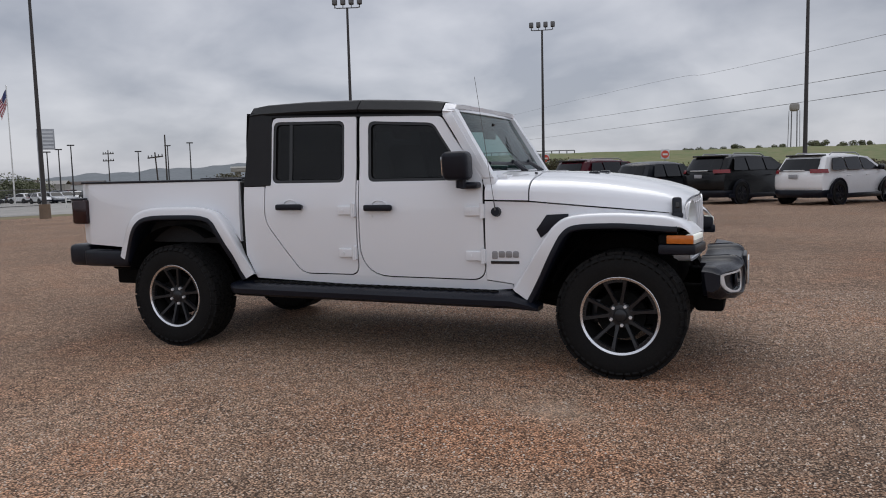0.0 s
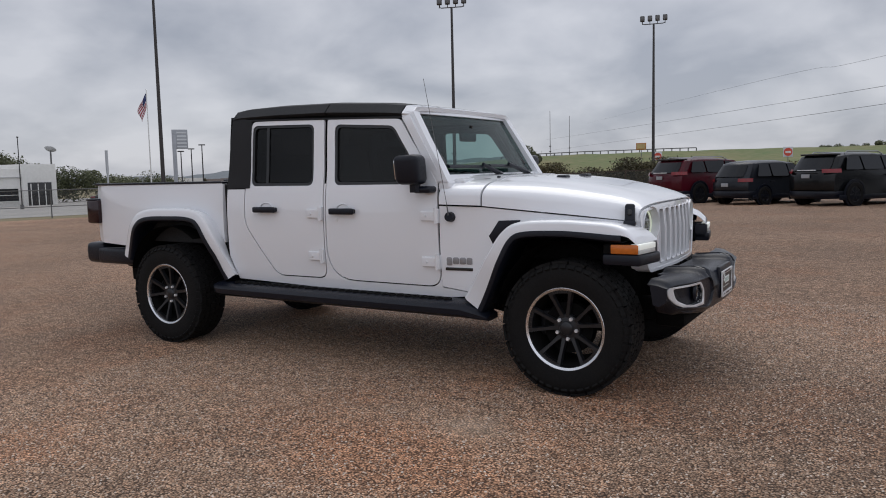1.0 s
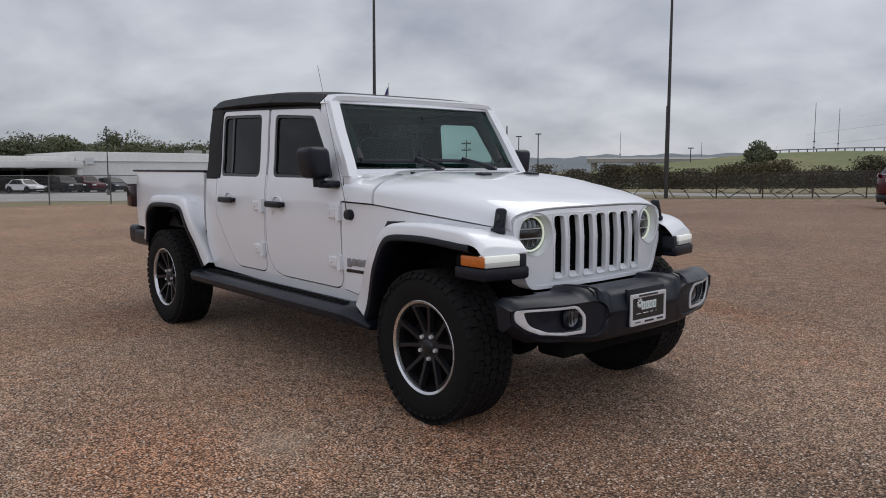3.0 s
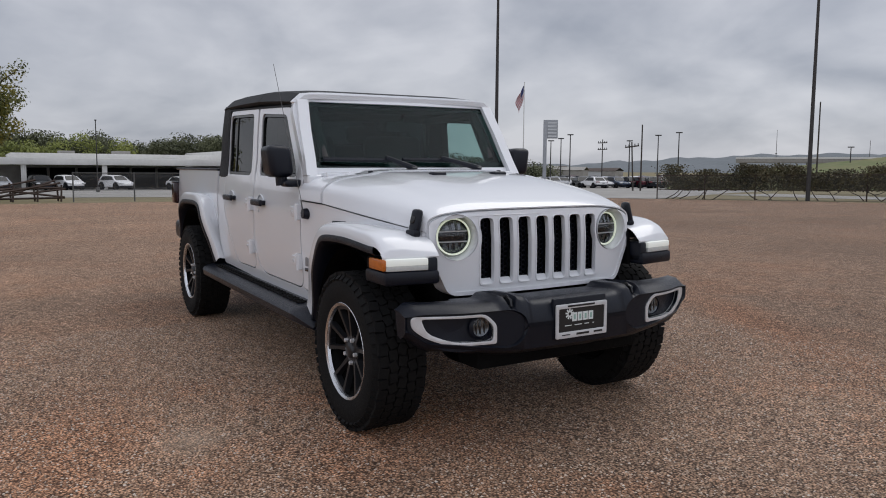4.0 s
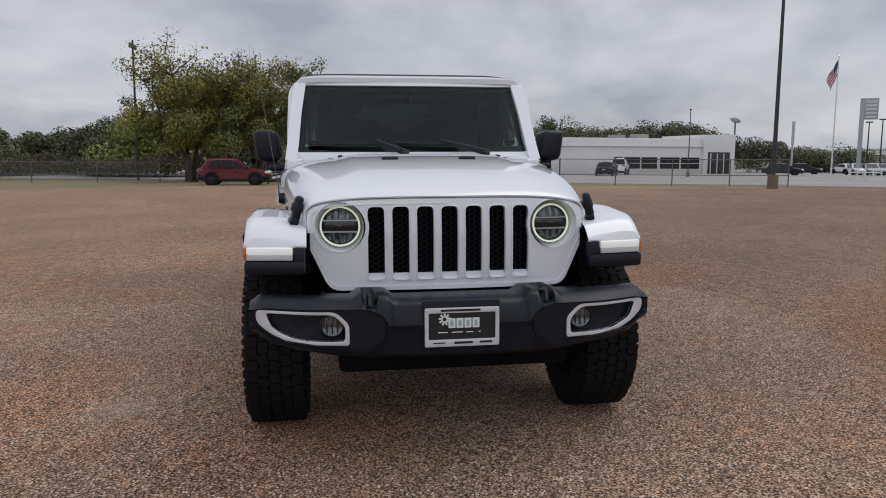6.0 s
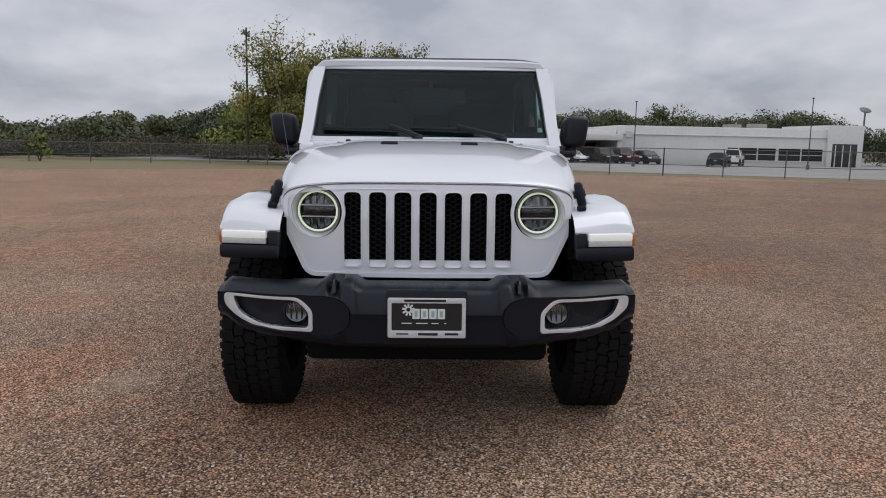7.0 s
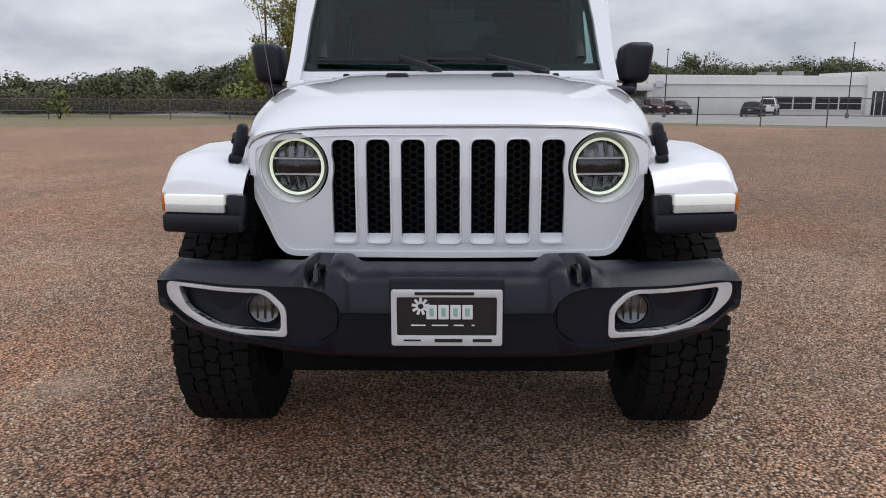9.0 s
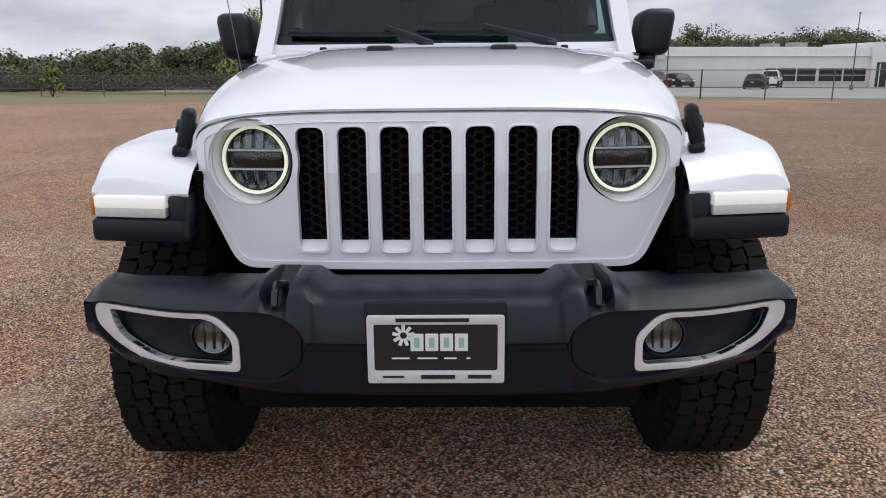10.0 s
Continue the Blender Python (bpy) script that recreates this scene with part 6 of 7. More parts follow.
# ---- poles, lamps, signs ----
def flood_lamp(x, y, h, turn, base=True):
    z = lie(x, y)
    t = thing("floodlight_pole", pose(x, y, z, 0, 0, turn), "tall dark steel floodlight pole with four square heads", "floodlight", "floodlight poles")
    part("pole", tube([(0, 0, 0), (0, 0, h * 0.5), (0, 0, h)], [0.11, 0.09, 0.065], 10), POLE, t)
    if base:
        part("footing", tube([(0, 0, -0.1), (0, 0, 0.7)], [0.26, 0.25], 14), FOOTING, t, "round brown-stained concrete footing")
    part("crossbar", tube([(-0.72, 0, h + 0.16), (-0.70, 0, h + 0.02), (-0.6, 0, h - 0.02), (0.6, 0, h - 0.02), (0.70, 0, h + 0.02), (0.72, 0, h + 0.16)], 0.03, 6), POLE, t)
    for px in (-0.72, -0.24, 0.24, 0.72):
        head = part("lamp_head", box(px - 0.14, px + 0.14, -0.11, 0.11, h + 0.16, h + 0.52, 0.04), POLE, t)
        part("lens", box(px - 0.12, px + 0.12, -0.125, -0.112, h + 0.2, h + 0.48, 0.005), STEEL, head, "grey glass lamp face")
        part("bracket", tube([(px, 0, h - 0.02), (px, 0, h + 0.17)], 0.025, 6), POLE, head)
    return t


flood_lamp(-30.6, 21.4, 10.8, 40)
flood_lamp(-20.7, 34.2, 11.2, 18, base=False)
flood_lamp(-12.2, 45.9, 10.9, 10, base=False)
flood_lamp(3.3, 34.1, 10.8, 0, base=False)



def slim_post(x, y, h):
    t = thing("lamp_post", pose(x, y, lie(x)), "slim dark lamp post with a small head on a concrete footing", "lamp post", "slim lamp posts")
    part("pole", tube([(0, 0, 0), (0, 0, h)], [0.055, 0.038], 8), POLE, t)
    part("head", box(-0.06, 0.06, -0.09, 0.09, h, h + 0.10, 0.02), POLE, t)
    part("footing", tube([(0, 0, -0.1), (0, 0, 0.4)], 0.16, 12), ASPHALT, t)


slim_post(-64.0, 18.3, 5.6)
slim_post(-66.2, 35.05, 6.4)
slim_post(-70.0, 6.3, 6.2)



def street_lamp(x, y, h, turn=0):
    t = thing("street_lamp", pose(x, y, lie(x), 0, 0, turn), "distant dark street lamp with short arms", "street lamp", "far street lamps")
    part("pole", tube([(0, 0, 0), (0, 0, h)], [0.11, 0.07], 6), POLE, t)
    part("arm", box(-0.42, 0.42, -0.1, 0.1, h - 0.1, h + 0.05, 0.03), POLE, t)


def at(az, d):
    return 3.76 + d * math.cos(radians(az - 0.25)), -2.04 + d * math.sin(radians(az - 0.25))


for az, d, h in ((141.5, 108, 6.4), (140.76, 110, 6.8), (140.1, 106, 7.1), (135.85, 108, 6.3), (133.86, 110, 7.1), (132.45, 106, 7.2), (121.5, 120, 5.5)):
    street_lamp(*at(az, d), h, 90 + az)


def utility_pole(x, y, h, lean=0.0, arms=1):
    t = thing("utility_pole", pose(x, y, lie(x), 0, lean, 0), "weathered wooden utility pole with a crossarm", "utility pole", "utility poles")
    part("pole", tube([(0, 0, -0.2), (0, 0, h)], [0.085, 0.06], 8), WOOD, t)
    for k in range(arms):
        a = part("crossarm", box(-0.9, 0.9, -0.06, 0.06, h - 0.52 - 0.9 * k, h - 0.4 - 0.9 * k, 0.01), WOOD, t)
        for px in (-0.82, -0.4, 0.4, 0.82):
            part("insulator", tube([(px, 0, h - 0.4 - 0.9 * k), (px, 0, h - 0.22 - 0.9 * k)], 0.05, 6), STEEL, a)
    return t


utility_pole(-75.9, 70.9, 6.5, 0, 2)
utility_pole(-50.0, 52.0, 6.3, 0, 0)
utility_pole(-50.5, 51.5, 4.7, -4, 1)
utility_pole(-49.4, -12.3, 9.0, 0, 1)
utility_pole(-40.3, 65.0, 8.3, 0, 0)
utility_pole(*at(157.0, 140), 7.3, 0, 2)



def wire(points, r, label):
    out = spline(points, 14)
    lone("power_line", tube(out, r, 4), POLE, label, "power line", group="power lines")


wire([(-140, 340, 12.6), (-40.4, 159, 8.9), (10.1, 58.5, 6.7), (45, -12, 5.9)], 0.02, "thin dark power line sagging across the sky")
wire([(-140, 330, 17.0), (-40.4, 159, 11.7), (10.1, 58.5, 8.1), (45, -12, 6.5)], 0.02, "thin dark power line sagging across the sky")
wire([(-110, 305, 22.0), (-15.8, 103, 12.4), (-0.2, 69.2, 10.3), (36, -12, 6.5)], 0.011, "thin dark power line sagging across the sky")



# flag on its pole
fx, fy = -84.2, 63.6
flag_pole = thing("flag_pole", pose(fx, fy, lie(fx), 0, 0, 226), "tall white flagpole with a limp red, white and blue flag", "flagpole")
part("pole", tube([(0, 0, 0), (0, 0, 14.6)], [0.10, 0.05], 8), WALLWHITE, flag_pole)
FLAG_RED = mat("flag_red", (0.35, 0.03, 0.05), 0.8)
FLAG_WHITE = mat("flag_white", (0.6, 0.6, 0.6), 0.8)
FLAG_BLUE = mat("flag_blue", (0.03, 0.04, 0.12), 0.8)


def flag_point(u, v):
    """u along the stripes, v down the hoist: hanging and folded."""
    return (0.06 + 1.15 * u * (0.8 + 0.2 * math.sin(v * 5)), 0.22 * math.sin(u * 8 + v * 2), 14.2 - 1.9 * v - 1.75 * u - 0.2 * u * v)


for k in range(13):
    u0 = 0.42 if k < 7 else 0.0
    rows = [[Vector(flag_point(u0 + (1 - u0) * i / 10, v)) for i in range(11)] for v in (k / 13, (k + 1) / 13)]
    part("stripe", solid(loft(rows), 0.01), FLAG_RED if k % 2 == 0 else FLAG_WHITE, flag_pole)
part("canton", solid(loft([[Vector(flag_point(0.42 * i / 5, v / 5 * 7 / 13)) for i in range(6)] for v in range(6)]), 0.012), FLAG_BLUE, flag_pole)
part("finial", lathe([(0.001, -0.1), (0.1, 0), (0.001, 0.1)], 8), SILVER, flag_pole).matrix_basis = pose(0, 0, 14.65, 90, 0, 0)

# tall pole with a dish-shaped head, and a slim white mast
dish_pole = thing("high_lamp_pole", pose(-93.0, 55.2, lie(-93)), "tall grey pole with a pale dish-shaped head", "lamp pole")
part("pole", tube([(0, 0, 0), (0, 0, 7.0)], [0.14, 0.10], 8), STEEL, dish_pole)
part("head", lathe([(0.05, 0.32), (0.5, 0.22), (0.72, 0.05), (0.55, -0.10), (0.05, -0.18)], 18), SIGN_PALE, dish_pole, "pale round lamp head").matrix_basis = pose(0, 0, 7.1, 62, 0, 25)
cell_mast = thing("cell_mast", pose(-101.3, 69.4, lie(-101)), "slim pale mast with a thicker top section", "mast")
part("shaft", tube([(0, 0, 0), (0, 0, 4.2)], [0.16, 0.13], 10), SIGN_PALE, cell_mast)
part("top_section", tube([(0, 0, 4.1), (0, 0, 7.6)], [0.21, 0.21], 12), SIGN_PALE, cell_mast, "grey thicker top section")

# dealer pylon sign
sx, sy = -79.1, 64.3
pylon = thing("pylon_sign", pose(sx, sy, lie(sx), 0, 0, 52), "tall grey pylon sign with stacked panels", "sign")
SIGN_GREY = mat("sign_grey", (0.34, 0.35, 0.37), 0.5, vary=0.15, vscale=2)
SIGN_LIGHT = mat("sign_light", (0.55, 0.56, 0.57), 0.5)
part("column", box(-0.95, -0.45, -0.3, 0.3, -0.1, 8.4, 0.03), SIGN_GREY, pylon)
part("panel", box(-0.95, 1.0, -0.25, 0.25, 6.6, 9.1, 0.03), SIGN_GREY, pylon)
for k in range(5):
    part("letter_bar", box(-0.35, 0.85, -0.27, -0.255, 6.8 + 0.45 * k, 7.0 + 0.45 * k), SIGN_LIGHT, pylon)

# water tower
wx, wy = 0.74 + 430 * math.cos(radians(87.0)), -5.8 + 430 * math.sin(radians(87.0))
tower = thing("water_tower", pose(wx, wy, -1), "pale water tower tank on thin legs, far away", "water tower")
part("tank", box(-2.3, 2.3, -2.3, 2.3, 30.2, 34.3, 1.2, 3), CONCRETE, tower)
for k in range(6):
    a = k * math.pi / 3
    part("leg", tube([(3.0 * math.cos(a), 3.0 * math.sin(a), 0), (2.5 * math.cos(a), 2.3 * math.sin(a), 30.5)], 0.16, 5), STEEL, tower)


def mast(az, d, h, label):
    x, y = at(az, d)
    t = thing("radio_mast", pose(x, y, -1), label, "radio mast", "radio masts")
    part("lattice", tube([(0, 0, 0), (0, 0, h)], [0.32, 0.16], 4), STEEL, t)
    for k in range(3):
        part("antenna_panel", box(-0.7, 0.7, -0.2, 0.2, h * (0.3 + 0.08 * k), h * (0.3 + 0.08 * k) + 0.8), STEEL, t)


mast(113.1, 560, 47, "thin grey radio mast far away")
mast(111.65, 640, 49, "thin grey radio mast far away")
mast(125.85, 620, 33, "thin grey radio mast far away")
mast(120.25, 600, 24, "thin grey radio mast far away")


# round warning signs behind the cars
SIGN_RED = mat("sign_red", (0.55, 0.06, 0.03), 0.5)
SIGN_ORANGE = mat("sign_orange", (0.40, 0.17, 0.04), 0.5)
SIGN_CREAM = mat("sign_cream", (0.55, 0.40, 0.18), 0.6, vary=0.3, vscale=4)


def round_sign(x, y, z):
    t = thing("round_sign", pose(x, y, lie(x), 0, 0, 20), "round red sign on a white square plate", "sign", "round signs")
    part("post", tube([(0, 0.03, 0), (0, 0.03, z)], 0.03, 6), STEEL, t)
    d = part("disc", lathe([(0.001, -0.01), (0.29, -0.01), (0.29, 0.01), (0.001, 0.01)], 24), SIGN_RED, t)
    d.matrix_basis = pose(0, 0, z)
    part("bar", box(-0.19, 0.19, -0.02, -0.013, z - 0.08, z + 0.06), WALLWHITE, t)
    part("plate", box(-0.33, 0.33, 0.013, 0.022, z - 0.36, z + 0.36, 0.003), SIGN_LIGHT, t, "white square plate")


round_sign(-14.3, 54.9, 2.55)
round_sign(-5.0, 55.0, 2.5)
bx, by = -31.0, 108.5
board = thing("roadside_board", pose(bx, by, 4.1), "small orange and cream board on the embankment", "sign")
part("board", box(-0.75, 0.75, -0.05, 0.05, 0.45, 1.45, 0.02), SIGN_ORANGE, board)
part("bar", box(-0.62, 0.62, -0.065, -0.055, 0.62, 1.3), SIGN_CREAM, board)
part("post", tube([(0, 0.1, -1.2), (0, 0.1, 0.6)], 0.05, 6), STEEL, board)

# guardrail along the embankment
rail = thing("guardrail", pose(0, 0, 0), "grey guardrail on posts along the embankment", "guardrail")
rp = []
for i in range(26):
    a = 102 + 14.5 * i / 25
    h = lerp(CREST, a)
    rp.append((math.cos(radians(a)) * 121, math.sin(radians(a)) * 121, h + 0.45))
    part("post", tube([(rp[-1][0], rp[-1][1], h - 0.3), rp[-1]], 0.09, 5), STEEL, rail)
part("beam", tube(rp, 0.08, 5), STEEL, rail)

# distant overpass
ox, oy = at(123.5, 210)
bridge = thing("overpass", pose(ox, oy, -2.0, 0, 0, 33.5), "low pale concrete overpass in the distance", "bridge")
part("deck", box(-18, 32, -4, 4, 5.5, 6.5, 0.1), CONCRETE, bridge)
part("parapet", box(-18, 32, -4.1, -3.9, 6.5, 6.9), WALLWHITE, bridge)
for k in range(4):
    part("pier", box(-17 + 15 * k, -15.8 + 15 * k, -3, 3, -1.0, 5.55, 0.1), CONCRETE, bridge)


# ---- showroom ----
room = thing("showroom_building", pose(-88, 0, lie(-88)), "long low white showroom with a canopy and dark windows", "building")
H0 = 4.4
part("wall", box(-22, 0, 22.7, 48.0, -0.3, H0, 0.03), WALLWHITE, room)
part("parapet", box(-22, 0.25, 22.65, 48.05, H0 - 1.02, H0 - 0.94, 0.02), SIGN_LIGHT, room, "thin grey ledge")
part("roof", box(-21.8, -0.2, 22.9, 47.8, H0, H0 + 0.05, 0.01), WALLWHITE, room)
part("entrance_block", box(-12, 0.35, 48.0, 52.3, -0.3, 4.95, 0.03), WALLWHITE, room)
ent = part("entrance", box(0.30, 0.40, 48.6, 51.6, 0.0, 2.75, 0.02), GLOSS_BLACK, room, "recessed glazed entrance")
for k in range(3):
    part("door_frame", box(0.40, 0.45, 48.9 + 0.9 * k, 49.0 + 0.9 * k, 0, 2.6), WALLWHITE, ent)
for y0, y1 in ((36.1, 37.3), (37.5, 39.6), (39.8, 41.9), (42.3, 44.9), (45.1, 47.6)):
    w = part("window", box(0.02, 0.06, y0, y1, 0.62, 2.05), DGLASS, room)
    part("mullion", box(0.06, 0.1, y0, y1, 1.28, 1.34), WALLWHITE, w)
    part("sill", box(0.03, 0.16, y0 - 0.1, y1 + 0.1, 0.48, 0.60, 0.01), WALLWHITE, w)
part("canopy", box(-9, 2.0, -2.6, 22.9, 2.62, 3.35, 0.04), WALLWHITE, room)
part("canopy_roof", box(-18, 0.6, 0.2, 22.4, 3.35, 3.85, 0.04), WALLWHITE, room)
for y in (-2.2, 1.3, 9.0, 22.6):
    part("column", box(1.2, 1.7, y - 0.25, y + 0.25, -0.2, 2.64, 0.02), WALLWHITE, room)
# white wall painted grey, so that its colour holds the canopy's shade
part("back_wall", box(-9.2, -8.8, -2.4, 22.75, -0.3, 2.55), CONCRETE, room)
for y in (1.4, 4.4, 7.4, 10.4, 13.4, 16.4, 19.4):
    part("bay_door", box(-8.8, -8.7, y, y + 2.7, 0.0, 2.3, 0.02), DGLASS, room)
part("sign_panel", box(0.3, 0.36, 23.6, 24.5, 3.05, 3.75), SIGN_LIGHT, room)
for y0, y1, z in ((37.2, 38.8, 0.5), (40.2, 42.0, 0.62), (10.6, 12.4, -0.15), (5.0, 6.6, -0.2)):
    part("roof_unit", box(-5, -3, y0, y1, H0 - 0.75, H0 + z, 0.05), CONCRETE, room)

# rusty rack beside the small red car
rack = thing("steel_rack", pose(-41.2, -1.3, lie(-41.2), 0, 0, 92), "low rusty steel rack of beams on the grass", "rack")
for k, (xa, za, xb, zb) in enumerate(((-2.4, 0.12, 2.3, 0.95), (-2.2, 0.85, 2.5, 0.20), (-2.5, 0.30, 1.2, 1.10), (-1.4, 0.15, 2.6, 0.62), (-2.3, 0.60, 2.4, 0.68), (-2.6, 0.10, 2.6, 0.14), (-0.4, 0.2, 2.2, 1.05))):
    part("beam", tube([(xa, 0.22 * k - 0.7, za), (xb, 0.22 * k - 0.6, zb)], 0.055, 5), RUST, rack)
for x in (-2.1, -1.0, 0.1, 1.2, 2.3):
    part("leg", tube([(x, -0.6, -0.1), (x + 0.05, -0.55, 0.78 + 0.12 * math.sin(x * 3))], 0.05, 5), RUST, rack)
    part("leg", tube([(x, 0.6, -0.1), (x - 0.04, 0.6, 0.9 + 0.1 * math.sin(x * 5))], 0.05, 5), RUST, rack)


# ---- parked cars ----
def car_paint(name, c, rough=0.25):
    return mat(name, c, rough, metal=0.0, coat=0.12, vary=0.06, vscale=2, spec=0.22)


P_RED = car_paint("maroon_paint", (0.060, 0.003, 0.009))
P_DARK = car_paint("dark_grey_paint", (0.0055, 0.006, 0.007))
P_SLATE = car_paint("slate_grey_paint", (0.014, 0.016, 0.021))
P_WHITE = car_paint("white_car_paint", (0.75, 0.75, 0.75))
P_SILVER = car_paint("silver_car_paint", (0.35, 0.36, 0.38))
P_BLUE = car_paint("blue_car_paint", (0.05, 0.07, 0.11))
P_MINI = car_paint("red_paint", (0.13, 0.009, 0.012))
TAIL = mat("tail_lamp_red", (0.17, 0.008, 0.012), 0.2)


def car_wheel(x, y, r, w, parent):
    s = 1 if y > 0 else -1
    wheel = part("wheel", lathe([(0.05, -w * 0.3), (r * 0.5, -w * 0.3), (r * 0.5, w * 0.3), (0.05, w * 0.3)], 16), DARK, parent)
    wheel.matrix_basis = pose(x, y, r)
    part("tyre", lathe([(r * 0.66, -w / 2), (r * 0.94, -w / 2), (r, -w * 0.36), (r, w * 0.36), (r * 0.94, w / 2), (r * 0.66, w / 2)], 24, True), RUBBER, wheel)
    part("rim", lathe([(r * 0.66, s * w * 0.42), (r * 0.62, s * w * 0.36), (r * 0.22, s * w * 0.34), (0.01, s * w * 0.42)], 20), RIM, wheel)
    bm = bmesh.new()
    for k in range(7):
        a = 2 * math.pi * k / 7 + 0.3
        add_box(bm, 0.05, r * 0.62, s * w * 0.36, s * w * 0.45, -0.018, 0.018, pose(0, 0, 0, 0, math.degrees(a), 0))
    part("spokes", bm, RIM, wheel)


def between(poly, lo, hi):
    """The part of a polygon that lies between two uprights."""
    for edge, sign in ((lo, 1), (hi, -1)):
        out = []
        for (x0, z0), (x1, z1) in zip(poly, poly[1:] + poly[:1]):
            i0, i1 = (x0 - edge) * sign >= 0, (x1 - edge) * sign >= 0
            if i0:
                out.append((x0, z0))
            if i0 != i1:
                f = (edge - x0) / (x1 - x0)
                out.append((edge, z0 + (z1 - z0) * f))
        poly = out
    return poly


def car(m, paint, L, W, H, kind, label, category="car", group="parked cars", detail=True):
    """Centred, facing +x. kind: suv, hatch, sedan, pickup."""
    t = thing("car", m, label, category, group)
    h, g = L / 2, 0.22
    belt = H * (0.64 if kind == "suv" else 0.60)
    if kind == "suv":
        prof = [(-h + 0.10, g + 0.20), (-h, g + 0.30), (-h, H * 0.50), (-h + 0.03, H * 0.585), (-h + 0.10, belt), (-h + 0.50, H * 0.925), (-h + 0.66, H * 0.975), (-h + 1.35, H), (-0.1, H * 0.995), (L * 0.09, H * 0.955), (L * 0.25, belt + 0.02), (h - 0.35, belt - 0.13), (h - 0.06, H * 0.45), (h, H * 0.36), (h - 0.03, g + 0.16), (h - 0.3, g + 0.02), (-h + 0.5, g + 0.02)]
        win = [(-h + 0.66, belt + 0.05), (-h + 0.90, H * 0.905), (-0.1, H * 0.925), (L * 0.075, H * 0.895), (L * 0.205, belt + 0.05)]
        posts = (-h + 1.45, -0.02)
        rear = ((-h + 0.145, belt + 0.045), (-h + 0.47, H * 0.895))
        front = ((L * 0.24, belt + 0.05), (L * 0.105, H * 0.93))
    elif kind == "hatch":
        prof = [(-h + 0.10, g + 0.20), (-h, g + 0.30), (-h, H * 0.48), (-h + 0.06, belt), (-h + 0.46, H * 0.92), (-h + 0.62, H * 0.975), (-h + 1.2, H), (-0.1, H), (L * 0.06, H * 0.965), (L * 0.21, belt + 0.03), (h - 0.35, belt - 0.08), (h - 0.05, H * 0.47), (h, H * 0.36), (h - 0.03, g + 0.14), (h - 0.3, g), (-h + 0.45, g)]
        win = [(-h + 0.62, belt + 0.05), (-h + 0.84, H * 0.91), (-0.1, H * 0.93), (L * 0.04, H * 0.90), (L * 0.165, belt + 0.05)]
        posts = (-h + 1.3, 0.0)
        rear = ((-h + 0.11, belt + 0.05), (-h + 0.43, H * 0.89))
        front = ((L * 0.20, belt + 0.05), (L * 0.07, H * 0.94))
    elif kind == "pickup":
        prof = [(-h, 0.45), (-h, H * 0.60), (-h * 0.30, H * 0.60), (-h * 0.24, H * 0.95), (-h * 0.15, H), (L * 0.06, H), (L * 0.10, H * 0.97), (L * 0.20, belt + 0.04), (h - 0.2, belt - 0.04), (h, H * 0.48), (h, 0.4), (-h + 0.1, 0.4)]
        win = [(-h * 0.26, belt + 0.04), (-h * 0.21, H * 0.92), (L * 0.06, H * 0.93), (L * 0.165, belt + 0.06)]
        posts = (0.0,)
        rear = ((-h * 0.30, belt + 0.04), (-h * 0.25, H * 0.92))
        front = ((L * 0.185, belt + 0.07), (L * 0.115, H * 0.94))
    else:
        prof = [(-h, g + 0.15), (-h, H * 0.58), (-h + 0.15, belt + 0.02), (-h + 0.65, belt + 0.06), (-h + 1.2, H * 0.96), (-0.2, H), (L * 0.06, H * 0.97), (L * 0.20, belt + 0.05), (h - 0.3, belt - 0.08), (h, H * 0.42), (h, g), (-h + 0.12, g)]
        win = [(-h + 0.95, belt + 0.06), (-h + 1.25, H * 0.92), (-0.2, H * 0.94), (L * 0.05, H * 0.91), (L * 0.165, belt + 0.06)]
        posts = (-0.15,)
        rear = ((-h + 0.68, belt + 0.08), (-h + 1.15, H * 0.93))
        front = ((L * 0.195, belt + 0.07), (L * 0.07, H * 0.94))

    def half(z, x):
        side = W / 2 - 0.05 * smooth(H * 0.42, g, z) - 0.03 * smooth(belt - 0.16, belt + 0.02, z)
        if z > belt:
            side -= (z - belt) / (H - belt) * W * 0.135
        return side - max(0.0, abs(x) - h + 0.5) * 0.22

    bm = bmesh.new()
    P = rounded([(x, z, 0.09) for x, z in prof], 0.09, 3)
    rows = []
    def shrink(f, x):
        """Ends are rounded in plan."""
        return x - math.copysign(0.24 * abs(f) ** 4 * smooth(h - 1.0, h, abs(x)), x)

    for f in (-1, -0.97, -0.90, -0.76, -0.45, 0, 0.45, 0.76, 0.90, 0.97, 1):
        drop = 0.10 * abs(f) ** 4
        rows.append([(shrink(f, x), f * half(z, x), z - drop * smooth(H * 0.92, H * 0.99, z) - 0.4 * drop * smooth(0, h, x) * (belt - 0.15 < z < belt + 0.05) + drop * (z < g + 0.05)) for x, z in P])
    body = part("body", loft(rows, close=True, caps=True), paint, t, angle=40)
    for s in (-1, 1):
        cut_at = [-99.0] + (sorted(posts) if detail else []) + [99.0]
        for lo, hi in zip(cut_at, cut_at[1:]):
            W2 = between(win, lo + 0.035, hi - 0.035)
            if len(W2) > 2:
                part("side_window", plate([rounded([(x, z, 0.05) for x, z in W2], 0.05, 3)], lambda a, b, s=s: (a, s * (half(b, a) + 0.006), b), (0, -s * 0.02, 0), (belt + 0.2, belt + 0.4)), DGLASS, t)
